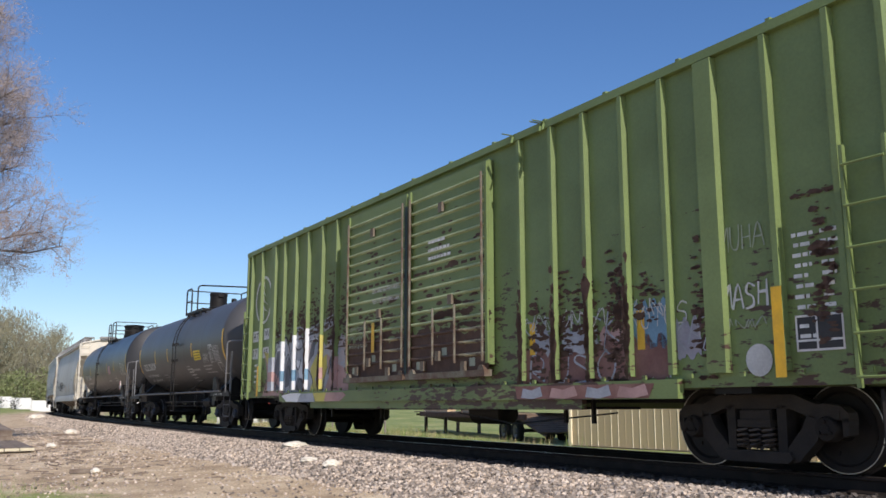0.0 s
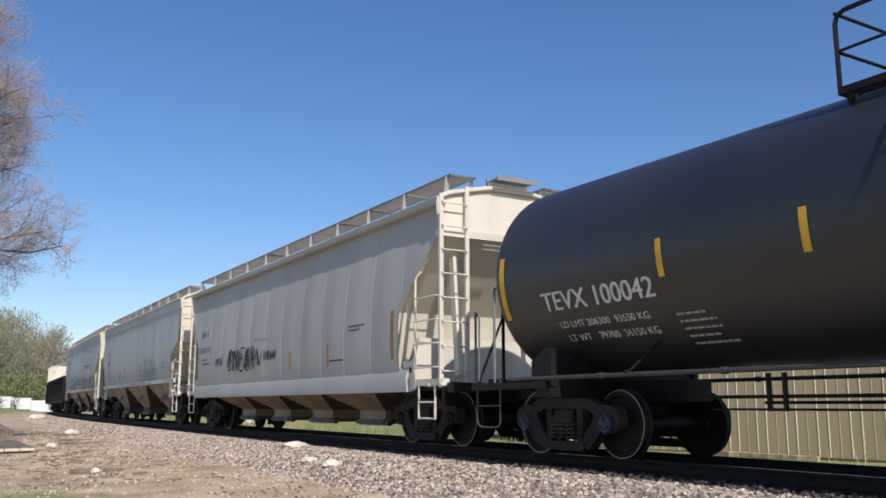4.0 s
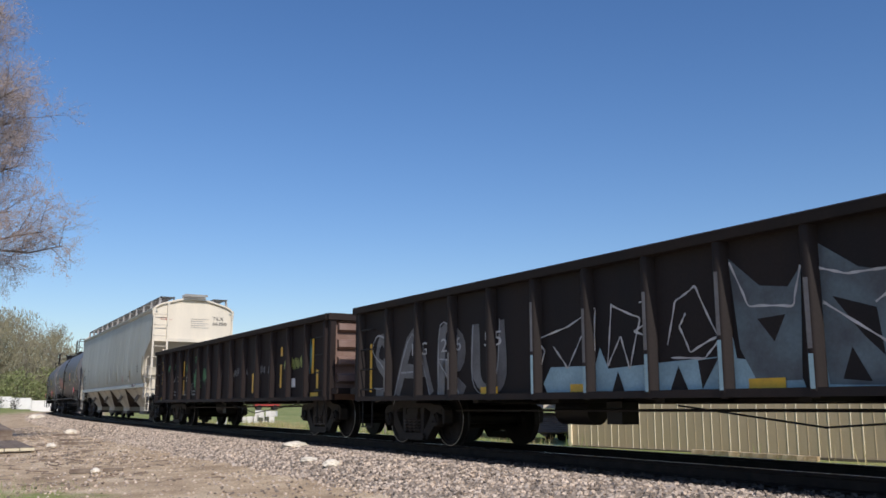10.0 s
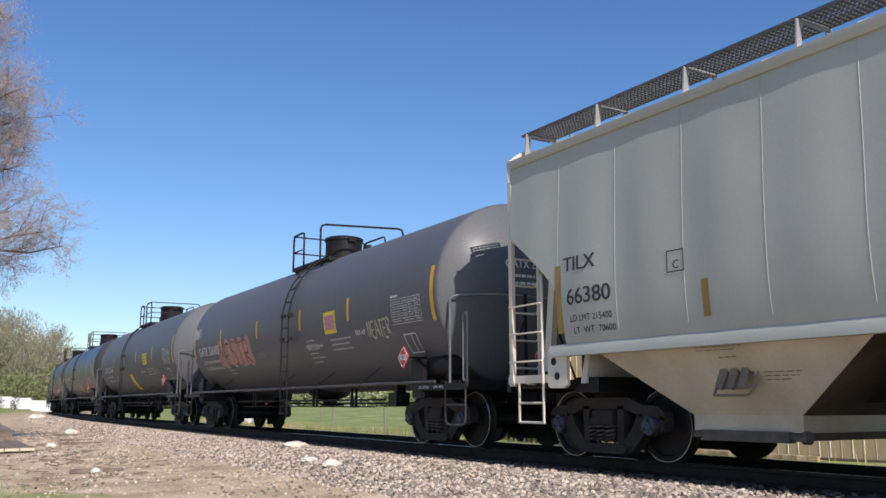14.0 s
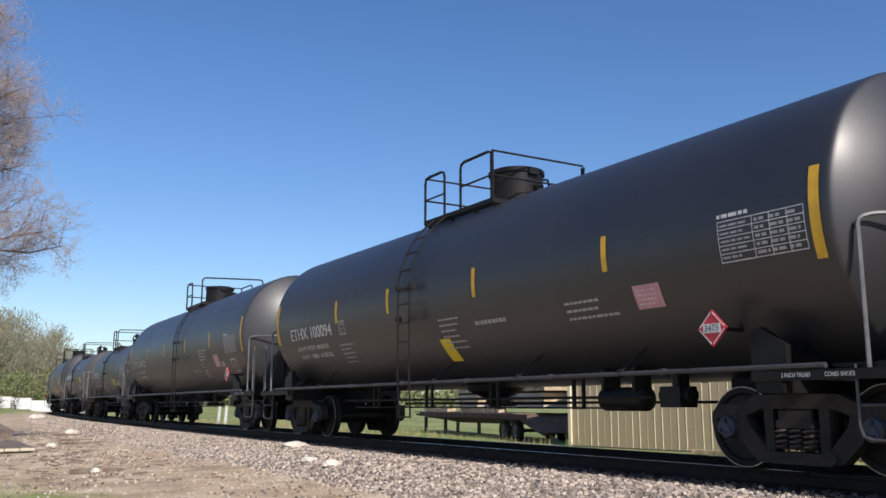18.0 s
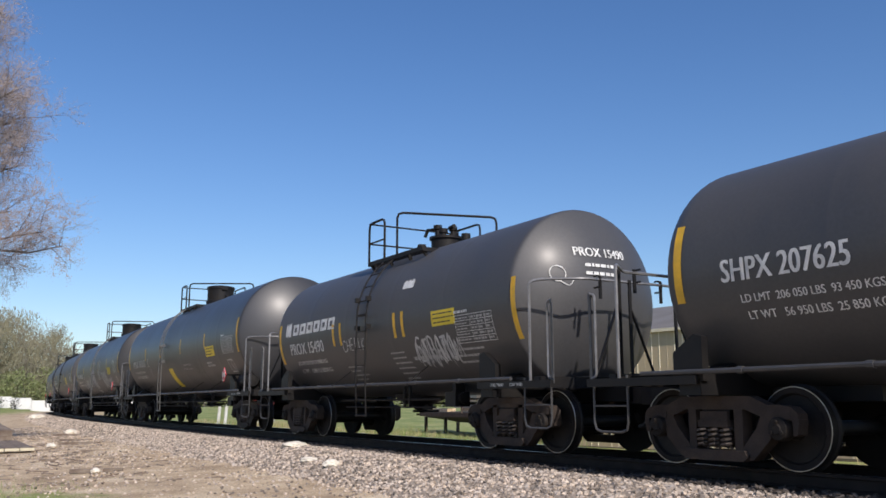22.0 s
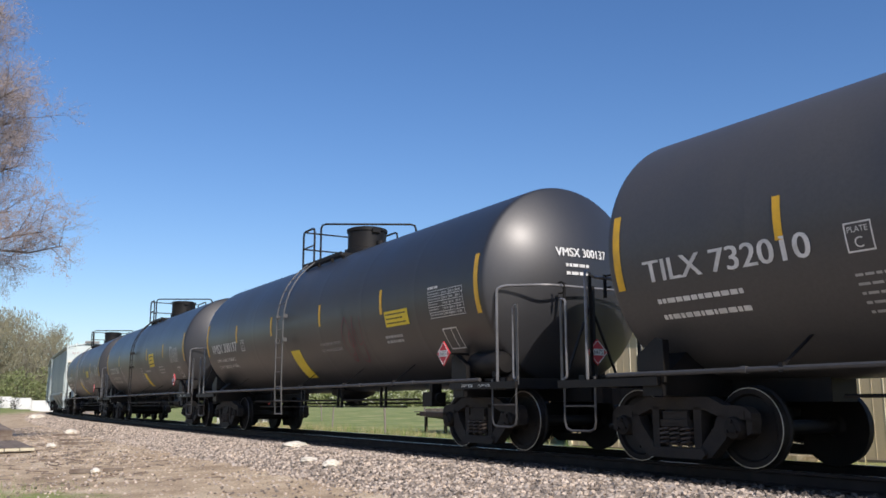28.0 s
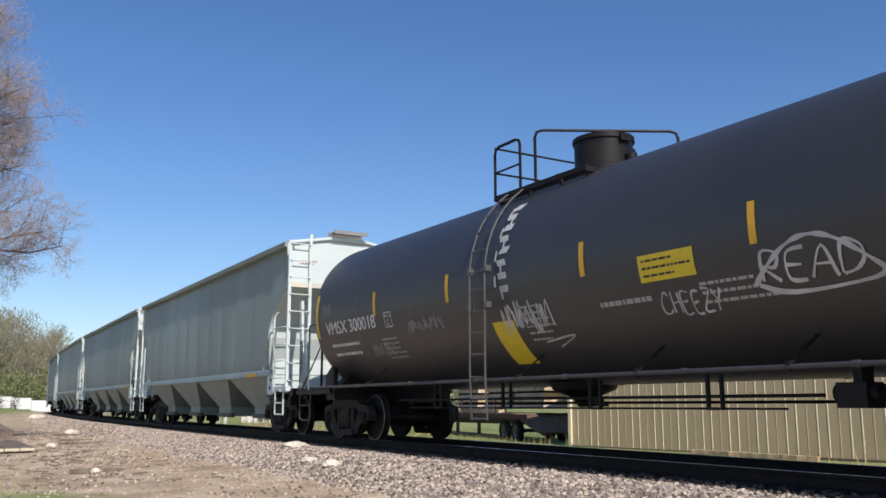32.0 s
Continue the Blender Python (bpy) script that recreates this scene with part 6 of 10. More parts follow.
def smooth(a, b, v):
    u = np.clip((v - a) / (b - a), 0, 1)
    return u * u * (3 - 2 * u)


def ground_z(px, py):
    s, lat = lateral(px, py)
    zt = np.interp(s, TS, _z)
    near = np.interp(np.abs(lat), [0, 1.95, 3.3, 5.5, 9.5, 14], [-0.235, -0.25, -0.52, -0.60, -0.68, -0.70])
    dist = np.hypot(px, py)
    far = -0.70 + 1.05 * smooth(35, 150, dist)
    w = smooth(6, 16, np.abs(lat))
    return (zt + near) * (1 - w) + far * w, s, lat


def spaced(lo, hi, step, grow, limit):
    out = [0.0]
    d = step
    while out[-1] < hi:
        out.append(out[-1] + d)
        if out[-1] > limit:
            d *= grow
    neg = [0.0]
    d = step
    while neg[-1] > lo:
        neg.append(neg[-1] - d)
        if neg[-1] < -limit:
            d *= grow
    return np.array(neg[:0:-1] + out)


gx = spaced(-1500, 1500, 0.6, 1.12, 25)
gy = spaced(-900, 2500, 0.6, 1.10, 70)
GX, GY = np.meshgrid(gx, gy)
gz, gs, gl = ground_z(GX.ravel(), GY.ravel())
noise_z = np.array([noise.noise(Vector((x * 0.35, y * 0.35, 0))) for x, y in zip(GX.ravel(), GY.ravel())])
gz = gz + 0.035 * noise_z * smooth(2.2, 4, np.abs(gl))
nx_, ny_ = len(gx), len(gy)
idx = np.arange(nx_ * ny_).reshape(ny_, nx_)
faces = np.stack([idx[:-1, :-1], idx[:-1, 1:], idx[1:, 1:], idx[1:, :-1]], -1).reshape(-1, 4)
gme = bpy.data.meshes.new("ground")
gme.from_pydata(np.stack([GX.ravel(), GY.ravel(), gz], 1).tolist(), [], faces.tolist())
att = gme.attributes.new("cover", "FLOAT", "POINT")
dist_ = np.hypot(GX.ravel(), GY.ravel())
cover = np.where(gl < 0, smooth(-3.4, -6.5, gl), 0.0)
cover = np.maximum(cover, smooth(60, 110, dist_) * smooth(4, 12, np.abs(gl)))
cover = np.maximum(cover, 0.55 * smooth(8.2, 7.2, np.hypot(GX.ravel() + 7.5, GY.ravel() - 11.0) * 2.2))
att.data.foreach_set("value", cover.astype(np.float32))
gme.polygons.foreach_set("use_smooth", [True] * len(gme.polygons))


def ground_material():
    m = bpy.data.materials.new("dirt_and_grass")
    m.use_nodes = True
    n, l = m.node_tree.nodes, m.node_tree.links
    b = n["Principled BSDF"]
    b.inputs["Roughness"].default_value = 0.95
    tc = n.new("ShaderNodeTexCoord")

    def noise_node(scale, detail=5, rough=0.55):
        q = n.new("ShaderNodeTexNoise")
        q.inputs["Scale"].default_value = scale
        q.inputs["Detail"].default_value = detail
        q.inputs["Roughness"].default_value = rough
        l.new(tc.outputs["Object"], q.inputs["Vector"])
        return q.outputs["Fac"]

    def ramp(fac, stops):
        r = n.new("ShaderNodeValToRGB")
        e = r.color_ramp.elements
        while len(e) < len(stops):
            e.new(0.5)
        for el, (p, c) in zip(e, stops):
            el.position, el.color = p, (*c, 1)
        l.new(fac, r.inputs["Fac"])
        return r.outputs["Color"]

    def blend(fac, a, bb, mode="MIX"):
        q = n.new("ShaderNodeMix")
        q.data_type = "RGBA"
        q.blend_type = mode
        if isinstance(fac, float):
            q.inputs["Factor"].default_value = fac
        else:
            l.new(fac, q.inputs["Factor"])
        l.new(a, q.inputs["A"])
        l.new(bb, q.inputs["B"])
        return q.outputs["Result"]
    dirt = ramp(noise_node(1.1, 8, 0.65), [(0.30, (0.30, 0.215, 0.135)), (0.52, (0.53, 0.405, 0.265)), (0.72, (0.70, 0.585, 0.42))])
    grit = ramp(noise_node(34, 3), [(0.32, (0.62, 0.60, 0.58)), (0.55, (1.0, 1.0, 1.0)), (0.75, (1.35, 1.3, 1.25))])
    dirt = blend(1.0, dirt, grit, "MULTIPLY")
    grass = ramp(noise_node(0.35, 7, 0.6), [(0.35, (0.15, 0.20, 0.05)), (0.55, (0.25, 0.28, 0.09)), (0.72, (0.42, 0.36, 0.18))])
    blades = ramp(noise_node(12, 4), [(0.3, (0.65, 0.65, 0.6)), (0.7, (1.25, 1.25, 1.2))])
    grass = blend(1.0, grass, blades, "MULTIPLY")
    at = n.new("ShaderNodeAttribute")
    at.attribute_name = "cover"
    edge = n.new("ShaderNodeMath")
    edge.operation = "MULTIPLY_ADD"
    l.new(noise_node(1.6, 5), edge.inputs[0])
    edge.inputs[1].default_value = 1.0
    l.new(at.outputs["Fac"], edge.inputs[2])
    mr = n.new("ShaderNodeMapRange")
    mr.inputs["From Min"].default_value = 0.75
    mr.inputs["From Max"].default_value = 1.15
    l.new(edge.outputs[0], mr.inputs["Value"])
    l.new(blend(mr.outputs[0], dirt, grass), b.inputs["Base Color"])
    bp = n.new("ShaderNodeBump")
    bp.inputs["Strength"].default_value = 0.6
    bp.inputs["Distance"].default_value = 0.04
    l.new(noise_node(20, 5), bp.inputs["Height"])
    l.new(bp.outputs[0], b.inputs["Normal"])
    return m


gme.materials.append(ground_material())
tagged(new("ground", gme), "dry brown dirt with sparse grass and green field beyond", "ground", kind="structure")

# ballast bed, a low bank under the rails
ballast_mat = mat("ballast_bed", (0.37, 0.300, 0.232), 0.95, vary=0.45, scale=9, fine=34, bump=1.0, color2=(0.25, 0.208, 0.168), contrast=0.2)
g = Geo()
rows = []
for s in list(np.arange(-120, 60, 1.0)) + list(np.arange(60, 560, 5.0)):
    s = float(s)
    rows.append([beside(s, lat + 0.05 * noise.noise(Vector((s, lat, 3))), z + (0.03 * noise.noise(Vector((s * 0.8, lat * 2, 1))) if abs(lat) > 1.0 else 0)) for lat, z in ((3.75, -0.66), (3.1, -0.43), (2.6, -0.31), (2.1, -0.22), (1.7, -0.195), (1.25, -0.19), (0, -0.20), (-1.25, -0.19), (-1.7, -0.20), (-2.3, -0.28), (-3.0, -0.45), (-3.6, -0.66))])
g.grid(rows)
# Oil-dark stone, deepened here to carry the shade under the train.
oily_shaded = mat("oily_shaded_ballast", (0.075, 0.062, 0.052), 0.9, vary=0.4, scale=9, fine=34, bump=1.0, color2=(0.045, 0.038, 0.034))
bed_me = g.mesh("ballast_bed", [ballast_mat, oily_shaded], 60)
bed_me.polygons.foreach_set("material_index", [1 if 4 <= k % 11 <= 7 else 0 for k in range(len(bed_me.polygons))])
tagged(new("ballast_bed", bed_me), "grey and pinkish crushed stone ballast bank", "ballast", kind="structure")

# rails and ties
RAIL = [(-0.075, -0.17), (0.075, -0.17), (0.075, -0.158), (0.012, -0.14), (0.010, -0.045), (0.036, -0.035), (0.037, -0.008), (0.028, 0.0), (-0.028, 0.0), (-0.037, -0.008), (-0.036, -0.035), (-0.010, -0.045), (-0.012, -0.14), (-0.075, -0.158)]
railway = thing("railway_track", "curved single railway track on dark wooden ties", "railway", kind="structure")
rail_mat = mat("rusty_rail", (0.028, 0.020, 0.016), 0.7, gloss=0.2, metal=0.1, vary=0.25, scale=6, color2=(0.018, 0.014, 0.012))
shine = mat("worn_rail_head", (0.45, 0.44, 0.43), 0.3, metal=1.0, vary=0.1, scale=6)
for sg in (1, -1):
    g, g2 = Geo(), Geo()
    rows, rows2 = [], []
    for s in list(np.arange(-400, -30, 4.0)) + list(np.arange(-30, 130, 1.0)) + list(np.arange(130, 600, 4.0)):
        s = float(s)
        rows.append([beside(s, sg * 0.755 + q[0], q[1]) for q in RAIL + RAIL[:1]])
        rows2.append([beside(s, sg * 0.755 + q, 0.0015) for q in (-0.026, 0.026)])
    g.grid(rows)
    rl = part("rail", g, rail_mat, railway)
    g2.grid(rows2)
    part("rail_head", g2, shine, rl, "bright worn running surface")


def tie_geo(g):
    g.box((0, 0, -0.26), (0.22, 2.6, 0.17))
    for y in (-0.755, 0.755):
        g.box((0, y, -0.172), (0.20, 0.34, 0.014))
        for x in (-0.06, 0.06):
            for d in (-0.11, 0.11):
                g.box((x, y + d, -0.158), (0.03, 0.03, 0.02))


tie_mat = mat("creosoted_tie", (0.045, 0.036, 0.030), 0.85, gloss=0.2, vary=0.3, scale=7, fine=60, color2=(0.075, 0.063, 0.052), rnd=0.25, bump=0.4)
tie_mesh = shared("tie", tie_geo, tie_mat)
rt = random.Random(11)
for i in range(250):
    s = -14 + i * 0.53
    x, y, z, a = track(s)
    part("tie", tie_mesh, None, railway, at=pose(x, y, z, 0, 0, math.degrees(a) + rt.uniform(-1.5, 1.5)) @ pose(0, rt.uniform(-0.06, 0.06), 0))

# loose stones on the bank and the dirt beside it
rs = random.Random(21)
sv, sf = [], []
CUBE = [(0, 2, 3, 1), (4, 5, 7, 6), (0, 1, 5, 4), (2, 6, 7, 3), (0, 4, 6, 2), (1, 3, 7, 5)]


def stone(px, py, pz, r, flat=0.75):
    o = len(sv)
    tilt = Euler((rs.uniform(-0.7, 0.7), rs.uniform(-0.7, 0.7), rs.uniform(0, 6.28))).to_matrix()
    for zz in (-1, 1):
        for yy in (-1, 1):
            for xx in (-1, 1):
                q = tilt @ Vector((xx * r * rs.uniform(0.45, 0.8), yy * r * rs.uniform(0.4, 0.75), zz * r * flat * rs.uniform(0.4, 0.7)))
                sv.append((px + q.x, py + q.y, pz + q.z))
    sf.extend([tuple(i + o for i in f) for f in CUBE])


BED_L = [-3.6, -3.0, -2.3, -1.7, -1.25, 1.25, 1.7, 2.1, 2.6, 3.1, 3.75]
BED_Z = [-0.66, -0.45, -0.28, -0.20, -0.19, -0.19, -0.195, -0.22, -0.31, -0.43, -0.66]
for s0, s1, l0, l1, dens, size in ((1.5, 9, 1.45, 3.7, 330, 0.029), (9, 16, 1.45, 3.6, 280, 0.031), (16, 30, 1.45, 3.6, 250, 0.029), (30, 60, 1.45, 3.5, 75, 0.038), (60, 95, 1.45, 3.5, 22, 0.055), (1.5, 22, -2.4, -1.7, 40, 0.05)):
    for _ in range(int((s1 - s0) * (l1 - l0) * dens)):
        s, lat = rs.uniform(s0, s1), rs.uniform(l0, l1)
        px, py, pz = beside(s, lat, float(np.interp(lat, BED_L, BED_Z)))
        stone(px, py, pz + size * 0.25, size * rs.uniform(0.7, 1.5))
spots = []
for _ in range(5200):
    s, lat = rs.uniform(4, 50), 3.5 + abs(rs.gauss(0, 2.8))
    px, py, pz = beside(s, lat)
    spots.append((px, py))
spz, _, _ = ground_z(np.array([q[0] for q in spots]), np.array([q[1] for q in spots]))
for (px, py), pz in zip(spots, spz):
    r = rs.uniform(0.014, 0.036) * (1 + max(0, py - 20) / 50)
    stone(px, py, float(pz) + r * 0.2, r)
stone_mat = mat("crushed_stone", (0.44, 0.352, 0.272), 0.9, vary=0.2, scale=14, fine=60, color2=(0.30, 0.262, 0.228), island=0.7)
g = Geo()
g.v, g.f = sv, sf
tagged(new("ballast_stones", g.mesh("ballast_stones", stone_mat, 0)), "loose grey, pink and tan crushed stones", "stones", kind="stuff")

# Loose stones in the same oily tone, train shade included in the colour.
sv, sf = [], []
for _ in range(5200):
    s = rs.uniform(1.5, 42)
    lat = rs.choice((rs.uniform(-0.65, 0.65), rs.uniform(0.88, 1.55)))
    px, py, pz = beside(s, lat, -0.19)
    stone(px, py, pz + 0.012, rs.uniform(0.02, 0.042))
g = Geo()
g.v, g.f = sv, sf
tagged(new("oily_stones", g.mesh("oily_stones", mat("oily_shaded_stone", (0.085, 0.070, 0.060), 0.9, vary=0.2, scale=14, fine=60, island=0.5), 0)), "oil-stained stones between and beside the rails, darkened as shaded", "stones", kind="stuff")

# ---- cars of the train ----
# Side greys hold the shade and end cream the sun of one paint.
white_gray = mat("shaded_pale_grey_paint", (0.42, 0.43, 0.405), 0.5, vary=0.07, scale=0.7, fine=25, color2=(0.37, 0.38, 0.36), streak=True)
cool_gray = mat("shaded_blue_grey_paint", (0.415, 0.45, 0.445), 0.5, vary=0.08, scale=0.7, fine=25, color2=(0.39, 0.425, 0.425), streak=True)
worn_gray = mat("shaded_stained_grey_paint", (0.415, 0.455, 0.455), 0.5, vary=0.12, scale=0.8, fine=25, color2=(0.35, 0.365, 0.36), streak=True)
cream = mat("sunlit_cream_paint", (0.68, 0.63, 0.52), 0.55, vary=0.1, scale=1.0, fine=25, color2=(0.56, 0.53, 0.45), streak=True)
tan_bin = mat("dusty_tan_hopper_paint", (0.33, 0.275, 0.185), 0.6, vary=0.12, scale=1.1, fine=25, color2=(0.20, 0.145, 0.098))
# One mint paint twice: sides darkened for shade, ends paled for sun.
mint = mat("shaded_green_hopper_paint", (0.22, 0.275, 0.26), 0.5, vary=0.08, scale=0.8, fine=25, color2=(0.19, 0.24, 0.225), streak=True)
mint_end_lit = mat("sunlit_mint_end_paint", (0.62, 0.70, 0.68), 0.5, vary=0.08, scale=0.8, fine=25)
# The end cream again, darkened to carry shade below the sill.
shaded_bin = mat("shaded_cream_bin_paint", (0.57, 0.53, 0.415), 0.6, vary=0.10, scale=1.1, fine=25, color2=(0.43, 0.385, 0.29))
soft_gray = mat("shaded_soft_grey_paint", (0.415, 0.435, 0.39), 0.5, vary=0.07, scale=0.7, fine=25, color2=(0.375, 0.395, 0.355), streak=True)
seam_gray = mat("grimy_seam_paint", (0.24, 0.235, 0.225), 0.6, vary=0.3, scale=3, fine=30, color2=(0.13, 0.115, 0.10))
# Deep brown puts shade between the bins into the slopes, with some grime.
shade_grime = mat("brown_shade_and_grime", (0.055, 0.040, 0.030), 0.8, vary=0.3, scale=2.5, fine=30, color2=(0.10, 0.075, 0.055))
gon_a = mat("weathered_black_gondola_paint", (0.0125, 0.0105, 0.0112), 0.7, gloss=0.25, vary=0.3, scale=1.5, fine=30, color2=(0.023, 0.0172, 0.0155), streak=True)
gon_b = mat("brown_black_gondola_paint", (0.0145, 0.0105, 0.0105), 0.7, gloss=0.2, vary=0.25, scale=1.5, fine=30, color2=(0.024, 0.0165, 0.015), streak=True)
gon_end = mat("rust_brown_end_paint", (0.22, 0.15, 0.125), 0.7, vary=0.2, scale=2, fine=30, color2=(0.16, 0.10, 0.08))

TANKS = [
    dict(marks="TILX 201819", tc=10.65, s0=27.72, half=6.5, tx=-0.12, R=1.415, zc=2.64, dome=0.30, dome_off=-0.72, rail_x=0.25, rail_end=0.70, fuller=0.03, dz=-0.14, mark_h=2.02, grid_x=4.15, skin="dull", label="black tank car with a scuffed shell and a yellow warning decal", seed=31, yellow_box=(2.32, 2.12, 0.80, 0.30), stripes=(-3.3, -1.3, 2.12), ladder=0.36, mark_x=-5.5, mark_w=2.0, plate=False, loads=("LD LMT 220200 LB 99850 KG", "LT WT   65800 LB 29850 KG"), cap="blue", card=True),
    dict(marks="TEVX 100042", capacity=("CAPY 23630 US GAL", "CAPY 89 447 L"), tc=12.6, s0=43.52, half=7.7, tx=-0.10, R=1.5, zc=2.63, dz=-0.14, mark_h=2.02, grid_x=5.35, skin="gloss", label="glossy black tank car with white stencils", seed=32, placard="white", un="3257", red_box=(1.95, 2.14), loads=("LD LMT 206300  93550 KG", "LT WT    79700  36150 KG"), cap="blue", stripes=(-4.1, -2.06, 1.6, 3.68), ladder=-0.72, dome_x=-0.45, mark_x=-6.5, mark_w=2.2, plate=False),
    dict(marks="GATX 226103", tc=13.8, s0=168.6, skin="grey", label="dull dark grey tank car with a pink sprayed panel", seed=33, placard="red", un="1987", yellow_box=(2.88, 2.18, 0.62, 0.46), stripes=(-4.78, -1.56, 1.48, 4.15), dome_x=0.75, dome_off=-0.35, rail_x=0.5, ladder=0.78, loads=("LD LMT 194700 LB 88300 KG", "LT WT 91300 LB 41400 KG"), cap="blue", plate=False, mark_x=-7.1, mark_w=2.05),
    dict(marks="GATX 226104", tc=13.8, s0=186.55, skin="grey", label="dull dark grey tank car with yellow decals", seed=34, placard="red", un="1987", yellow_box=(2.42, 2.24, 0.82, 0.42), kite=-0.80, stripes=(-4.3, -1.6, 1.05, 4.2), ladder=-1.35, loads=("LD LMT 194500 LB 88200 KG", "LT WT 91500 LB 41500 KG"), cap="blue", plate=False, mark_x=-6.7, mark_w=2.15),
    dict(marks="ETHX 100094", tc=13.65, s0=204.43, skin="gloss", label="black tank car with a yellow lozenge decal", seed=35, placard="red", un="3475", kite=-0.15, kite_size=(0.34, 0.36), kite_h=1.44, grid_x=6.3, grid_h=0.08, placard_x=6.3, card=False, red_box=(4.82, 1.86), red_size=(0.46, 0.28), stripes=(-4.05, -1.7, 1.28, 4.4), ladder=-0.9, loads=("LD LMT 195200  88500 KG", "LT WT   90800  41200 KG"), cap="blue", mark_x=-6.7, dome=0.48),
    dict(marks="ETPX 200122", capacity=("CAPY 30 250 US GAL", "CAPY 114 500 L"), red_box=(4.80, 1.80), red_size=(0.50, 0.34), tc=13.9, s0=222.32, tx=0.33, half=8.0, L=7.53, vent=(2.0, 1.73, 0.90, False), plate=False, skin="black", label="black tank car with white stencils", seed=36, placard="red", un="3475", loads=("LD LMT 198500  90000 KG", "LT WT   87500  39700 KG"), stripes=(-4.22, -1.40, 1.63, 4.6), ladder=0.72, dome_x=0.45, dome_off=-0.6, rail_x=0.75, rail_end=1.22, cap="blue", mark_x=-7.05, dome=0.48),
    dict(marks="SHPX 207625", tc=9.0, s0=237.545, half=5.55, tx=0.25, R=1.372, zc=2.275, dz=-0.22, grid_x=3.78, skin="dull", label="short dull black tank car", cap="brown", seed=37, yellow_box=(1.40, 1.60, 0.88, 0.28), stripes=(-1.75, 1.08, 3.05), ladder=-0.05, loads=("LD LMT  206 050 LBS  93 450 KGS", "LT WT   56 950 LBS  25 850 KGS"), plate=False, mark_x=-4.22, mark_h=2.06, mark_w=1.6, load_w=1.7),
    dict(marks="PROX 15490", tc=8.65, s0=250.5, half=5.38, lead=0.25, tx=0.06, R=1.46, zc=2.34, dz=-0.44, skin="dull", label="short black tank car with a white company sign and sprayed tags", cap="brown", seed=38, yellow_box=(2.5, 2.03, 0.78, 0.26), stripes=(-1.72, -1.36, 1.1, 1.42), dome_x=0.45, ladder=-0.02, loads=("LD LMT 200200 LB 90800 KG", "LT WT    62800 LB 28500 KG"), plate=False, mark_x=-4.28, mark_h=1.86, mark_w=1.95, load_w=1.7, grid_x=3.25),
    dict(marks="VMSX 300355", tc=13.8, s0=265.88, skin="black", label="glossy black tank car with a yellow decal", seed=39, placard="red", un="3475", kite=-0.92, vent=(1.12, 1.83, 1.1, True), yellow_box=(4.32, 2.12, 0.95, 0.30), ladder=-1.14, mark_x=-6.85, loads=("LD LMT 195000LB  88450KG", "LT WT  91000LB  41300KG"), stripes=(-4.38, -1.78, 1.22, 4.25)),
    dict(marks="VMSX 300586", tc=13.7, s0=283.68, skin="black", label="black tank car covered in white sprayed words", seed=40, placard="red", un="3475", yellow_box=(4.35, 2.12, 0.92, 0.30), ladder=0.46, dome_x=0.72, dome_off=0.25, rail_x=0.25, loads=("LD LMT 195100LB  88500KG", "LT WT  90900LB  41250KG"), stripes=(-4.24, -1.2, 1.4, 4.22), kite=None),
    dict(marks="TILX 732010", tc=13.5, s0=301.3, skin="dull", label="black tank car with a square yellow decal", seed=41, placard="red", un="1987", yellow_box=(2.55, 2.02, 0.95, 0.42), stripes=(-5.0, -1.4, 1.55, 4.3), ladder=0.05),
    dict(marks="VMSX 300137", tc=13.7, s0=319.25, skin="gloss", label="glossy black tank car with a faint red tag", seed=42, loads=("LD LMT 195400LB  88650KG", "LT WT  90600LB  41100KG"), placard="red", un="3475", kite=-0.85, vent=(0.98, 1.83, 1.1, True), ladder=-1.0, yellow_box=(4.32, 2.12, 0.92, 0.28), stripes=(-4.70, -1.90, 1.20, 4.2)),
    dict(marks="CTCX 731553", tc=13.65, s0=337.0, skin="gloss", label="glossy black tank car with yellow decals", seed=43, placard="red", un="1987", kite=0.52, kite_h=1.42, kite_size=(0.44, 0.48), loads=("LD LMT 207300LB 94 000KG", "LT WT 78700LB 35 700KG"), ladder=-0.86, grid_x=5.55, yellow_box=(2.0, 2.1, 0.86, 0.48), stripes=(-4.40, -1.76, 1.60, 4.45), mark_x=-6.78, mark_h=2.08, mark_w=2.05),
    dict(marks="VMSX 300018", tc=13.7, s0=354.75, skin="black", label="glossy black tank car with white tags and a yellow lozenge", seed=44, placard="red", un="3475", kite=-0.9, ladder=-1.0, yellow_box=(2.5, 2.16, 0.9, 0.32), stripes=(-4.74, -2.03, 1.45, 4.26)),
]
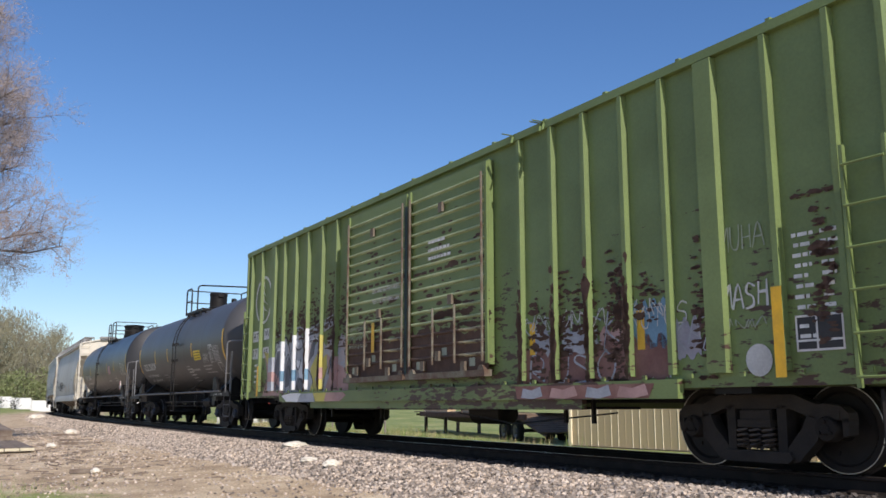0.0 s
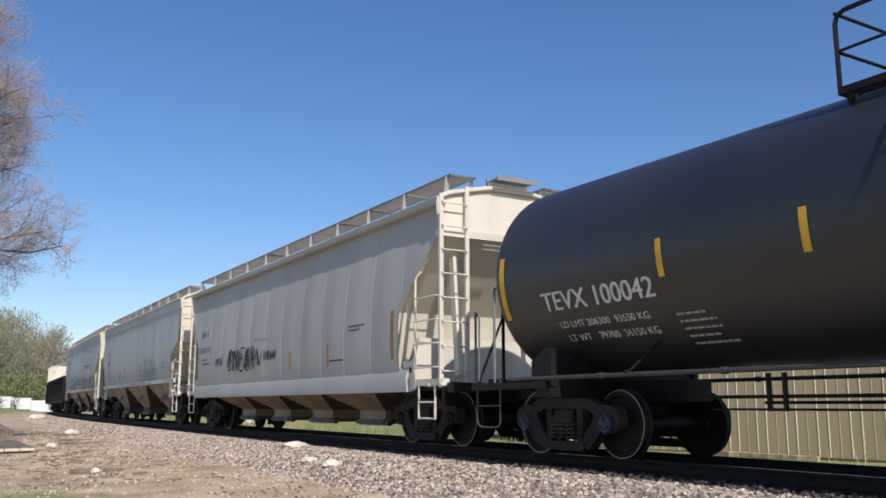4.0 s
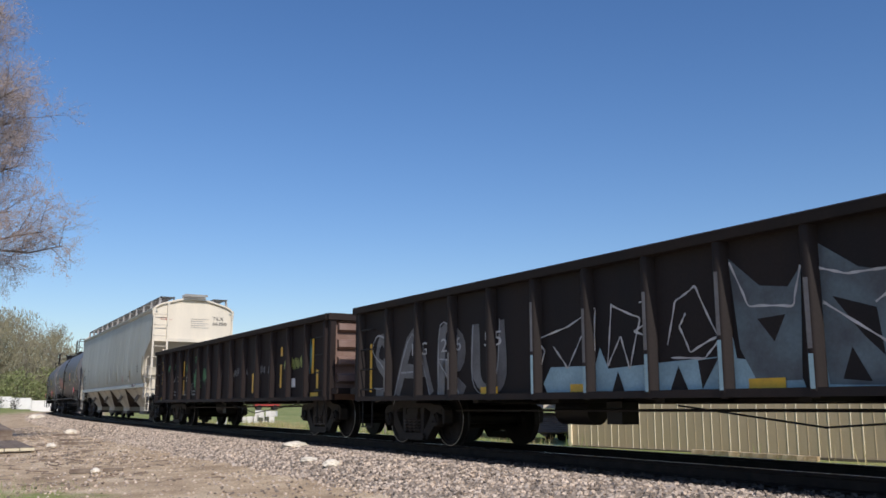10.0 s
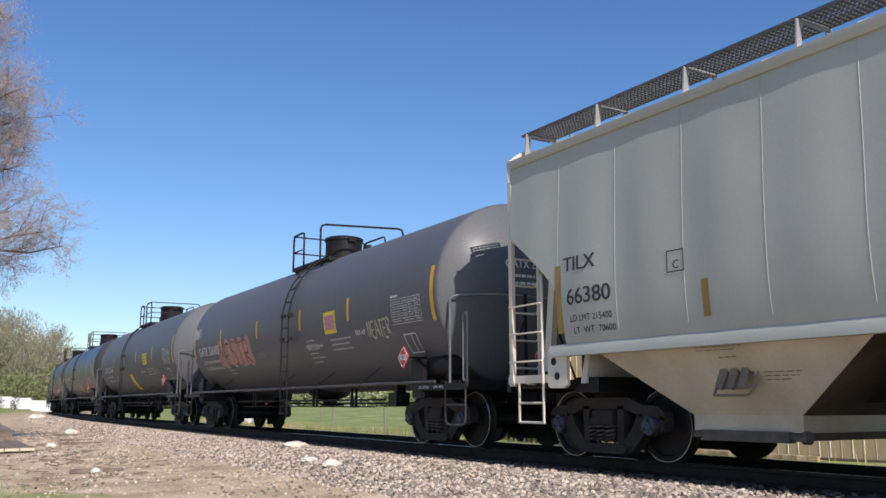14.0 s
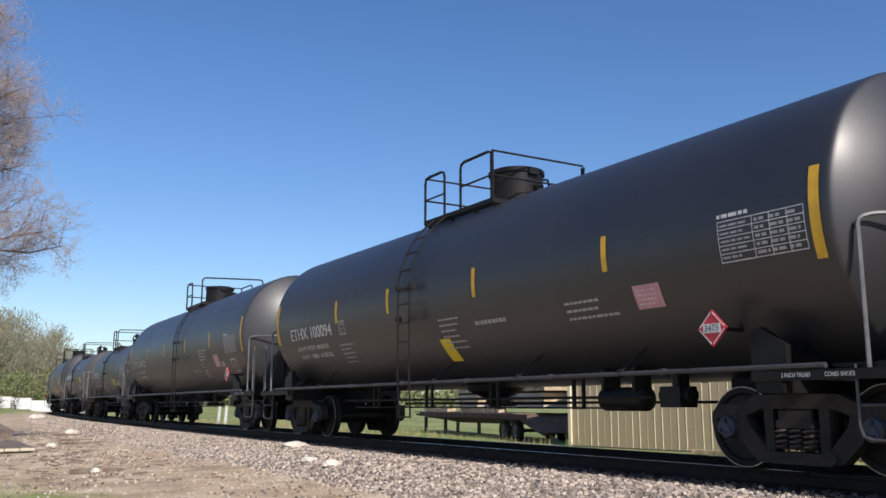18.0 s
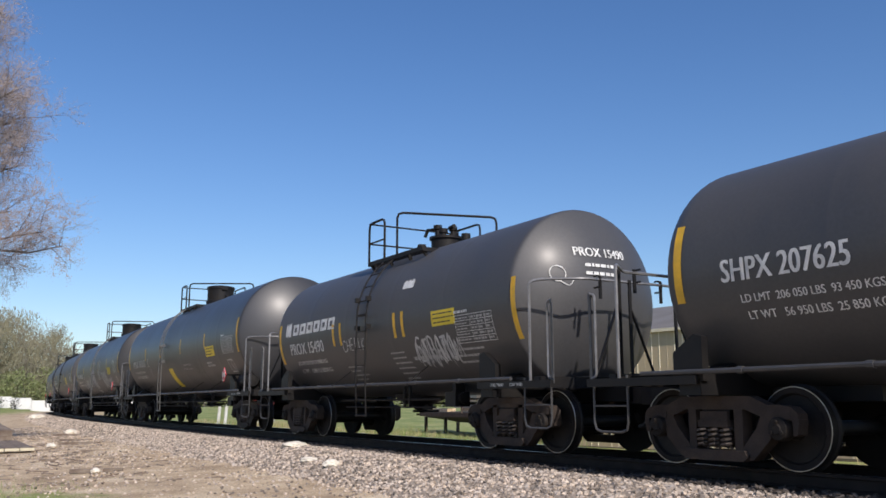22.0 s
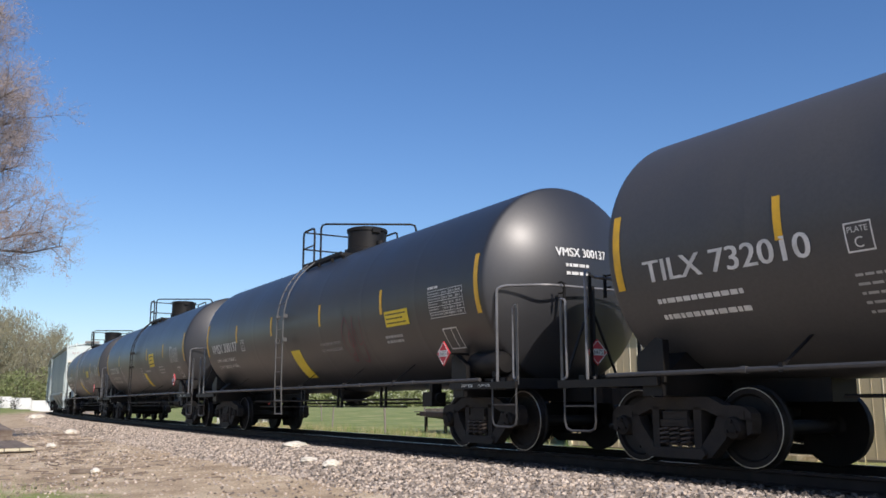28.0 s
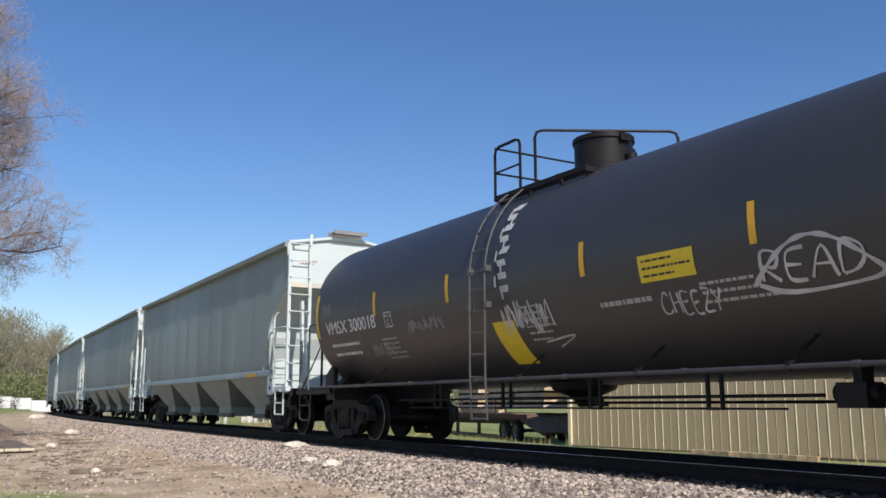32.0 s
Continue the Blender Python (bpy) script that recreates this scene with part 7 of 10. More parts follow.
HOPPERS = [
    dict(tc=13.35, len=15.85, s0=60.47, eave=4.17, sill=0.98, bays=4, paint=white_gray, end_paint=cream, bin_paint=tan_bin, slope_paint=shade_grime, deep=True, straight=True, zcut=3.62, zlow=2.35, seed=51, label="pale grey covered hopper car with ends coloured sunlit cream and a black tag", cut=1.3, rise=0.30, walk_z=4.66, low=0.40, bin_y=0.8, inset=2.6, brackets=11, inset_top=0.11, eave_y=1.56),
    dict(tc=12.8, len=15.6, s0=77.65, eave=4.20, sill=1.50, bays=3, paint=cool_gray, end_paint=cream, bin_paint=tan_bin, slope_paint=shade_grime, foot_off=0.35, hatches=True, seed=52, label="light grey covered hopper car with a green outlined tag", cut=0.85, inset=0.75, inset_top=-0.03, straight=True, zcut=2.85, panels=11, brackets=11, fascia=True, throat_paint=shade_grime, seam_paint=seam_gray),
    dict(tc=14.15, len=15.9, s0=95.1, eave=4.20, sill=1.48, bays=3, paint=worn_gray, end_paint=cream, bin_paint=tan_bin, slope_paint=shade_grime, foot_off=0.35, hatches=True, seed=53, label="stained grey covered hopper car with a railway shield and tags", cut=0.95, inset=1.6, inset_top=-0.03, straight=True, zcut=3.0, panels=11, brackets=11, fascia=True, throat_paint=shade_grime, seam_paint=seam_gray),
    dict(tc=16.65, len=19.4, s0=148.97, eave=4.27, sill=1.42, bays=4, paint=soft_gray, end_paint=cream, bin_paint=shaded_bin, slope_paint=shade_grime, seed=54, label="long clean pale grey covered hopper car", cut=1.22, zcut=3.15, zlow=1.85, foot=0.75, inset=0.85, panels=17, brackets=13, rise=0.42, walk_z=4.80, inset_top=-0.03, hatches=True, cap="blue", eave_y=1.585),
]
for i in range(6):
    HOPPERS.append(dict(tc=13.4, len=16.4, s0=372.25 + 17.55 * i, eave=4.50, sill=1.45, bays=4, paint=mint, end_paint=mint_end_lit, bin_paint=mint, seed=60 + i, key="mint", label="pale green grey covered hopper car", cut=1.2, panels=12, bulge=0.05, walk_z=4.72, walk_y=0.7, rise=0.2, low=0.45))
GONS = [
    dict(tc=13.2, s0=112.6, posts=15, paint=gon_a, seed=71, label="weathered black gondola with silver and blue sprayed letters"),
    dict(tc=13.0, s0=130.06, posts=15, paint=gon_b, end_paint=gon_end, seed=72, label="rusty dark brown gondola with yellow stripes and green tags"),
]

need = set()
for q in TANKS:
    need.update([q["marks"], q.get("un", "1987"), *q.get("loads", ()), *q.get("capacity", ())])
need.update(["2 INCH TREAD", "COND SHOES", "C", "AT", "W", "171", "451", "CMO", "113267", "20174", "TILX", "66380", "SOXX", "520275", "LD LMT 225300", "LT WT    60700", "CU FT     5200", "LD LMT 223700 LD", "LT WT     62300 NEW 04-2005", "WARNING", "DO NOT HAMMER ON CAR", "CH-110-L04", "SECURE BOTH HASPS", "BEFORE MOVING CAR", "ICG", "246", "55", "572", "FRA AP", "LD LMT 215400", "LT  WT  70600", "VENT TANK WHEN UNLOADING", "PLATE", "VENT CAR WHEN UNLOADING", '1/2" CERAMIC FIBER THERMAL PROTECTION'])
words_ready(sorted(need))

TRAIN = []
bc, bt = box_car()
TRAIN.append((bc, bt, 10.15, 13.95))
skins = {}
for q in TANKS:
    c, trs, sd, rng = tank_car(q)
    TRAIN.append((c, trs, q["s0"], q["tc"]))
    skins[q["marks"]] = (c, sd, rng, q)
hoppers = []
for q in HOPPERS:
    c, trs, sd, rng = hopper_car(q)
    TRAIN.append((c, trs, q["s0"], q["tc"]))
    hoppers.append((c, sd, rng, q))
gons = []
for q in GONS:
    c, trs, sd, rng = gondola(q)
    TRAIN.append((c, trs, q["s0"], q["tc"]))
    gons.append((c, sd, rng, q))

# ---- writing, decals and sprayed tags on the cars ----
W, DK = M_white(), M_dark()
faint = mat("faded_white_paint", (0.30, 0.30, 0.30), 0.6, vary=0.25, scale=4, fine=40)
spray_white = mat("white_spray_paint", (0.58, 0.58, 0.57), 0.6, vary=0.2, scale=3, fine=40, color2=(0.40, 0.40, 0.40))
spray_silver = mat("silver_spray_paint", (0.36, 0.37, 0.38), 0.5, vary=0.25, scale=3, fine=40, color2=(0.20, 0.20, 0.205))
spray_teal = mat("teal_spray_paint", (0.10, 0.33, 0.34), 0.6, vary=0.2, scale=3)
spray_aqua = mat("aqua_spray_paint", (0.32, 0.56, 0.56), 0.6, vary=0.2, scale=3, color2=(0.24, 0.46, 0.47))
spray_green = mat("green_spray_paint", (0.10, 0.30, 0.12), 0.6, vary=0.25, scale=3)
spray_lime = mat("yellow_green_spray_paint", (0.33, 0.38, 0.10), 0.6, vary=0.25, scale=3)
spray_pink = mat("pink_spray_paint", (0.52, 0.25, 0.21), 0.6, vary=0.18, scale=2.5, color2=(0.38, 0.20, 0.18))
spray_red = mat("dull_red_spray_paint", (0.20, 0.06, 0.075), 0.6, vary=0.2, scale=3)
spray_brown = mat("brown_grey_spray_paint", (0.17, 0.155, 0.145), 0.6, vary=0.25, scale=2, color2=(0.25, 0.24, 0.23))
spray_black = mat("black_spray_paint", (0.03, 0.03, 0.035), 0.6, vary=0.2, scale=3)
spray_purple = mat("purple_spray_paint", (0.10, 0.09, 0.22), 0.6, vary=0.2, scale=3)
mustard = mat("dull_mustard_tape", (0.30, 0.20, 0.045), 0.5, vary=0.15, scale=5)
orange = mat("faded_orange_tape", (0.50, 0.26, 0.06), 0.5, vary=0.15, scale=5)
rust_stain = mat("dark_rust_stain", (0.06, 0.045, 0.04), 0.8, vary=0.3, scale=5)

# tank cars
c, sd, rng, q = skins["TILX 201819"]
stroke(sd, tag_lines("AMIZ", 3.35, 2.0, 0.95, 0.26, rng, 0.3), 0.035, spray_white, c)
bars(sd, 1.05, 1.55, 0.75, 0.38, 4, W, c, rng, fill=0.4)
c, sd, rng, q = skins["GATX 226103"]
blob(sd, -5.15, 1.72, 3.0, 0.82, spray_pink, c, rng, "pink_fill", lobes=5, nx=24)
stroke(sd, tag_lines("MESTR", -5.05, 1.80, 2.8, 0.62, rng, 0.05), 0.05, mat("dark_tag_outline", (0.05, 0.035, 0.04), 0.6), c, "tag_outline", d=0.010)
stroke(sd, scrawl(-7.55, 2.66, 0.65, 0.4, rng, 4, 7), 0.04, spray_white, c)
stroke(sd, scrawl(-1.9, 1.85, 0.65, 0.2, rng, 4, 6), 0.022, faint, c)
stroke(sd, tag_lines("NEATER", 4.95, 1.98, 1.0, 0.30, rng, 0.1), 0.04, mat("pale_yellow_spray", (0.55, 0.53, 0.38), 0.6), c)
write(sd, "FRA AP", 4.38, 2.06, 0.10, W, c, bold=0.008)
patch(sd, 2.96, 2.26, 0.46, 0.30, mat("pink_decal", (0.55, 0.25, 0.30), 0.6, vary=0.2, scale=8), c, "pink_panel", d=0.0095)
c, sd, rng, q = skins["GATX 226104"]
stroke(sd, scrawl(-3.3, 1.75, 1.3, 0.4, rng, 4, 6), 0.03, faint, c)
stroke(sd, scrawl(4.0, 1.75, 0.9, 0.3, rng, 4, 6), 0.025, faint, c)
c, sd, rng, q = skins["ETPX 200122"]
patch(sd, 5.46, 1.80, 0.26, 0.12, M_print(), c, "pale_label")
bars(sd, 3.22, 2.02, 0.92, 0.36, 4, M_print(), c, rng, fill=0.7)
bars(sd, 3.28, 1.82, 0.30, 0.16, 3, M_print(), c, rng, fill=0.5)
bars(sd, 3.26, 1.52, 0.50, 0.24, 4, M_print(), c, rng, fill=0.6)
c, sd, rng, q = skins["SHPX 207625"]
bars(sd, 2.62, 1.46, 1.15, 0.34, 4, W, c, rng, fill=0.8)
stroke(sd, [[(3.62, 1.36), (3.78, 1.58), (3.94, 1.36), (3.62, 1.36)], [(3.70, 1.43), (3.86, 1.43)], [(3.74, 1.49), (3.82, 1.49)]], 0.03, W, c, "white_sign")
frame_lines(sd, -2.22, 2.02, 0.18, 0.20, 0.014, W, c)
stroke(sd, scrawl(-2.2, 1.55, 0.7, 0.3, rng, 4, 6), 0.02, faint, c)
c, sd, rng, q = skins["PROX 15490"]
# the company sign as plain white shapes
for i in range(6):
    x0 = -4.05 + i * 0.41
    g = Geo()
    g.grid([[sd.at(x0, 2.30, 0.007), sd.at(x0 + 0.34, 2.30, 0.007)], [sd.at(x0 + 0.03, 2.55, 0.007), sd.at(x0 + 0.37, 2.55, 0.007)]])
    part("sign_block", g, W, c, smooth=0)
    g = Geo()
    g.grid([[sd.at(x0 + 0.11, 2.37, 0.009), sd.at(x0 + 0.24, 2.37, 0.009)], [sd.at(x0 + 0.13, 2.48, 0.009), sd.at(x0 + 0.26, 2.48, 0.009)]])
    part("sign_block_hole", g, M_black_dull(), c, smooth=0)
blob(sd, -4.5, 2.26, 0.34, 0.36, W, c, rng, "sign_mark", lobes=3, nx=8)
stroke(sd, tag_lines("CHEIIK", -1.3, 1.80, 1.05, 0.22, rng, 0.2), 0.03, spray_white, c)
stroke(sd, scrawl(1.7, 1.35, 1.5, 0.55, rng, 7, 7), 0.03, spray_white, c)
stroke(sd, tag_lines("STRATO", 1.75, 1.45, 1.3, 0.42, rng, 0.15), 0.045, spray_white, c)
blob(sd, 1.3, 2.80, 0.42, 0.18, W, c, rng, lobes=3, nx=8)
head = Side(lambda x, h, d: (q["half"] + q["tx"] - head_depth(q["R"]) + head_x(math.hypot(x, h - q["zc"]), q["R"]) + 0.012 + d, x, h))
stroke(head, [[(-0.82 + 0.12 * math.sin(k * 0.7), 2.66 + 0.12 * math.cos(k * 0.7)) for k in range(11)], [(-0.80, 2.55), (-0.66, 2.48), (-0.58, 2.58)]], 0.016, W, c)
c, sd, rng, q = skins["VMSX 300355"]
stroke(sd, scrawl(-4.0, 1.75, 0.4, 0.34, rng, 2, 6), 0.018, faint, c)
stroke(sd, tag_lines("SLO", 2.68, 1.70, 0.9, 0.26, rng, 0.05), 0.035, mat("very_faint_spray", (0.085, 0.10, 0.09), 0.6), c)
c, sd, rng, q = skins["VMSX 300586"]
stroke(sd, tag_lines("KSK", -7.25, 2.35, 0.6, 0.34, rng, 0.15), 0.04, spray_white, c)
stroke(sd, [[(-6.98, 2.76), (-6.92, 2.84)], [(-7.15, 2.2), (-6.95, 2.26), (-6.8, 2.18)], [(-6.98, 2.12), (-6.97, 2.04)]], 0.035, spray_white, c)
stroke(sd, scrawl(-5.0, 1.55, 0.85, 0.32, rng, 4, 7), 0.022, spray_white, c)
stroke(sd, tag_lines("SACRED", -4.1, 1.62, 1.15, 0.36, rng, 0.1), 0.07, spray_white, c)
stroke(sd, tag_lines("LANDS", -2.75, 1.66, 0.85, 0.36, rng, 0.1), 0.07, spray_white, c)
stroke(sd, [[(-2.15, 2.14), (-2.12, 2.24)], [(-2.0, 2.08), (-1.88, 2.16)]], 0.07, spray_white, c)
stroke(sd, tag_lines("GAME!", -1.98, 1.72, 0.86, 0.26, rng, 0.05), 0.032, spray_white, c)
stroke(sd, [[(-1.78, 2.06), (-1.7, 2.10), (-1.62, 2.06), (-1.7, 2.03), (-1.78, 2.06)]], 0.025, spray_white, c)
blob(sd, -1.05, 1.55, 1.05, 0.98, spray_silver, c, rng, "faded_tag", lobes=5, nx=14)
stroke(sd, tag_lines("SACRED", -1.0, 1.98, 0.95, 0.42, rng, 0.05), 0.08, spray_white, c, d=0.010)
stroke(sd, tag_lines("LANDS", -0.95, 1.55, 0.95, 0.38, rng, 0.05), 0.08, spray_white, c, d=0.010)
stroke(sd, [[(-1.35, 2.2), (-1.2, 2.32)], [(-1.4, 2.05), (-1.25, 2.12)], [(0.0, 2.3), (0.1, 2.2)], [(-1.2, 1.42), (-0.2, 1.42), (-0.7, 1.38), (-0.5, 1.34)]], 0.09, spray_white, c, d=0.010)
stroke(sd, tag_lines("!", 0.2, 1.5, 0.3, 0.5, rng, -0.2), 0.08, spray_white, c)
stroke(sd, tag_lines("KSK", 1.45, 2.45, 0.85, 0.42, rng, 0.15), 0.06, spray_white, c)
stroke(sd, tag_lines("MAIY", 1.25, 1.98, 1.0, 0.40, rng, 0.0), 0.07, spray_white, c)
stroke(sd, tag_lines("SACRED", 2.45, 1.58, 1.30, 0.66, rng, 0.1), 0.11, spray_white, c)
stroke(sd, tag_lines("LANDS", 3.92, 1.56, 1.30, 0.36, rng, 0.1), 0.10, spray_white, c)
c, sd, rng, q = skins["VMSX 300137"]
stroke(sd, tag_lines("OUB", 2.2, 1.62, 1.5, 0.85, rng, 0.25), 0.03, spray_red, c)
stroke(sd, [[(2.52, 1.95), (2.62, 2.15), (2.72, 1.98), (2.6, 1.86), (2.52, 1.95)], [(2.42, 1.68), (2.5, 1.74), (2.55, 1.66)], [(2.9, 2.2), (2.95, 1.9), (3.1, 1.92)]], 0.03, spray_red, c)
c, sd, rng, q = skins["VMSX 300018"]
stroke(sd, [[(4.15 + 1.5 * k / 12, 1.95 + 0.42 * math.sin(math.pi * k / 12)) for k in range(13)], [(5.65, 1.98), (5.5, 1.88), (4.6, 1.84), (4.2, 1.95)]], 0.06, spray_white, c)
stroke(sd, tag_lines("READ", 4.25, 1.96, 1.25, 0.30, rng, 0.1), 0.045, spray_white, c)
stroke(sd, tag_lines("CHEEZY", 2.72, 1.76, 0.95, 0.24, rng, 0.1), 0.032, spray_white, c)
stroke(sd, scrawl(-0.55, 1.72, 1.1, 0.5, rng, 5, 7), 0.04, spray_white, c)
stroke(sd, [[(0.2, 1.6), (0.9, 1.66), (0.45, 1.52)]], 0.025, spray_white, c)
stroke(sd, scrawl(-3.55, 1.95, 1.2, 0.26, rng, 6, 6), 0.03, faint, c)
stroke(sd, scrawl(-5.2, 1.62, 0.9, 0.28, rng, 5, 6), 0.028, faint, c)
stroke(sd, scrawl(-7.2, 2.55, 0.4, 0.3, rng, 3, 5), 0.02, faint, c)
for k, h in enumerate((3.66, 3.5, 3.32, 3.14, 2.95, 2.76, 2.56, 2.36)):
    patch(sd, -0.62 + 0.02 * k, h, 0.22, 0.10, spray_white, c, "tag_stroke", nz=2, lean=rng.uniform(-0.06, 0.08))
    patch(sd, -0.62 + (0.16 if k % 2 else 0.0), h - 0.1, 0.05, 0.16, spray_white, c, "tag_stroke", nz=2, d=0.008)

# grey hoppers
c, sd, rng, q = hoppers[0]
write(sd, "SOXX", -6.45, 2.72, 0.16, DK, c, width=0.78)
write(sd, "520275", -6.40, 2.24, 0.16, DK, c, width=1.1)
bars(sd, -6.1, 1.85, 0.75, 0.24, 2, DK, c, rng, fill=0.4)
stroke(sd, scrawl(-3.6, 1.58, 2.7, 0.62, rng, 5, 8), 0.07, spray_black, c)
stroke(sd, tag_lines("SMEER", -3.5, 1.62, 2.4, 0.55, rng, 0.1), 0.06, spray_black, c, d=0.010)
stroke(sd, scrawl(-4.75, 1.78, 0.7, 0.28, rng, 3, 6), 0.03, spray_black, c)
stroke(sd, scrawl(-0.55, 1.74, 0.85, 0.34, rng, 3, 7), 0.045, spray_black, c)
for x, h, t in ((1.25, 1.5, 0.42), (3.45, 1.5, 0.46)):
    patch(sd, x, h, 0.10, t, orange, c, "reflective_stripe", nz=4)
patch(sd, 6.38, 1.5, 0.11, 0.90, mustard, c, "reflective_stripe", nz=6)
bars(sd, 4.5, 2.12, 0.85, 0.16, 2, DK, c, rng, fill=0.5)
bars(sd, 3.6, 1.56, 0.9, 0.08, 1, DK, c, rng, fill=0.6)
bars(sd, -1.3, 2.3, 1.2, 0.08, 1, faint, c, rng, fill=0.6)
low = Side(lambda x, h, d: (x, -1.585 - d, h))
c, sd, rng, q = hoppers[1]
hw = Side(lambda x, h, d: (x, -1.582 - d, h))
write(sd, "CMO", -6.37, 2.92, 0.18, DK, c, width=0.78, bold=0.012)
write(sd, "113267", -6.34, 2.46, 0.20, DK, c, width=1.02, bold=0.012)
for k, w in enumerate(("LD LMT 225300", "LT WT    60700", "CU FT     5200")):
    write(sd, w, -6.28, 2.12 - 0.16 * k, 0.085, DK, c, width=0.92)
frame_lines(sd, -5.25, 1.80, 0.24, 0.16, 0.015, DK, c)
for x in (-1.98, 1.45):
    write(sd, "WARNING", x, 2.18, 0.09, DK, c, width=0.52)
    bars(sd, x - 0.05, 1.78, 0.8, 0.34, 4, DK, c, rng, fill=0.35)
bars(sd, -3.1, 1.72, 0.75, 0.34, 4, DK, c, rng, fill=0.35)
bars(sd, 5.4, 1.95, 0.9, 0.26, 3, DK, c, rng, fill=0.4)
yb = mat("yellow_decal", (0.80, 0.60, 0.03))
ys = mat("amber_sill_tape", (0.62, 0.36, 0.03), 0.5, vary=0.12, scale=5)
for x, w in ((-6.75, 0.95), (-3.82, 0.45), (-1.3, 0.45), (0.85, 0.42), (3.32, 0.48), (5.9, 0.5)):
    patch(hw, x, 1.455, w, 0.10, ys, c, "sill_tape")
for x in (-3.05, 1.65):
    write(hw, "DO NOT HAMMER ON CAR", x, 1.475, 0.085, DK, c, width=1.34)
write(hw, "VENT CAR WHEN UNLOADING", -0.62, 1.475, 0.085, DK, c, width=1.36)
for k in range(5):
    x0 = 2.5 + k * 0.46
    o = []
    for j in range(15):
        an = 2 * math.pi * j / 14
        o.append((x0 + 0.22 * math.cos(an) * (1 + 0.2 * math.sin(3 * an)), 2.0 + (0.36 + 0.05 * (k % 2)) * math.sin(an)))
    stroke(sd, [o, [(x0 - 0.05, 1.75), (x0, 2.05), (x0 + 0.08, 1.8)]], 0.045, spray_teal, c)
c, sd, rng, q = hoppers[2]
write(sd, "CMO", -6.52, 3.12, 0.27, DK, c, width=1.08, bold=0.018)
write(sd, "20174", -6.52, 2.36, 0.29, DK, c, width=1.25, bold=0.018)
write(sd, "LD LMT 223700 LD", -6.48, 1.90, 0.085, DK, c, width=1.04)
write(sd, "LT WT     62300 NEW 04-2005", -6.46, 1.75, 0.085, DK, c, width=1.62)
write(sd, "C", -4.92, 2.74, 0.1, DK, c)
frame_lines(sd, -5.02, 2.70, 0.28, 0.26, 0.015, DK, c)
bars(sd, -4.66, 1.76, 0.36, 0.20, 3, DK, c, rng, fill=0.4)
stroke(sd, [[(-7.02, 2.28), (-6.70, 2.32), (-6.74, 2.12), (-6.98, 2.08), (-7.02, 2.28)], [(-6.98, 2.08), (-6.96, 1.86), (-6.78, 1.84), (-6.76, 2.0), (-6.94, 2.0)], [(-6.62, 2.06), (-6.64, 1.92), (-6.48, 1.94), (-6.50, 1.76), (-6.66, 1.74)]], 0.055, spray_purple, c)
stroke(sd, [[(-6.78, 1.68), (-6.56, 1.70), (-6.58, 1.60), (-6.78, 1.58), (-6.78, 1.68)]], 0.05, spray_brown, c)
patch(sd, -4.70, 2.78, 0.16, 0.10, rust_stain, c, "rust_patch")
for rx_, rh_, rw_, rl_ in ((-4.52, 2.82, 0.09, 0.018), (-4.48, 2.90, 0.11, 0.02), (-4.02, 2.80, 0.10, 0.018), (-3.80, 2.86, 0.05, 0.02), (-3.52, 2.86, 0.07, 0.05), (-3.28, 2.90, 0.03, 0.10), (-2.9, 2.92, 0.12, 0.02), (-7.55, 3.32, 0.03, 0.16), (-7.36, 3.36, 0.03, 0.18)):
    patch(sd, rx_, rh_, rw_, rl_, DK, c, "scratch", nz=1)
for rx_, rt_ in ((-5.62, 0.75), (-5.60, 1.1), (-2.84, 0.9), (-2.82, 0.5)):
    patch(sd, rx_, 3.0 - rt_, 0.03, rt_, seam_gray, c, "dirt_run", nz=4, d=0.005)
puffs = ([(-4.26, 1.62), (-4.32, 2.05), (-4.20, 2.36), (-4.06, 2.10), (-3.94, 1.98), (-3.86, 2.34), (-3.70, 2.30), (-3.66, 1.62)], [(-3.56, 1.64), (-3.62, 1.98), (-3.44, 2.24), (-3.20, 2.18), (-3.12, 1.86), (-3.24, 1.62)], [(-3.06, 1.62), (-3.04, 2.18), (-2.90, 2.34), (-2.72, 2.02), (-2.52, 2.36), (-2.38, 2.12), (-2.40, 1.62)], [(-2.30, 1.62), (-2.34, 2.30), (-2.06, 2.42), (-1.86, 2.28), (-2.0, 2.05), (-1.84, 1.88), (-1.94, 1.62)], [(-1.80, 1.62), (-1.80, 2.34), (-1.60, 2.36), (-1.30, 2.38), (-1.42, 2.02), (-1.22, 1.62)])
for k, pts in enumerate(puffs):
    # rounded letters: smooth the corners, a dark rim and a pale face
    for _ in range(2):
        pts = [q2 for p0, p1 in zip(pts, pts[1:] + pts[:1]) for q2 in ((p0[0] * 0.75 + p1[0] * 0.25, p0[1] * 0.75 + p1[1] * 0.25), (p0[0] * 0.25 + p1[0] * 0.75, p0[1] * 0.25 + p1[1] * 0.75))]
    poly(sd, pts, spray_aqua, c, "aqua_fill", d=0.010)
    stroke(sd, [pts + pts[:1]], 0.06, mat("dark_teal_spray_paint", (0.035, 0.10, 0.095), 0.6, vary=0.2, scale=3), c, "tag_outline", d=0.013)
    xm = sum(p[0] for p in pts) / len(pts)
    stroke(sd, [[(xm - 0.06, 1.66), (xm + 0.02, 1.84), (xm + 0.03, 1.95)]], 0.03, spray_black, c, "tag_outline", d=0.014)
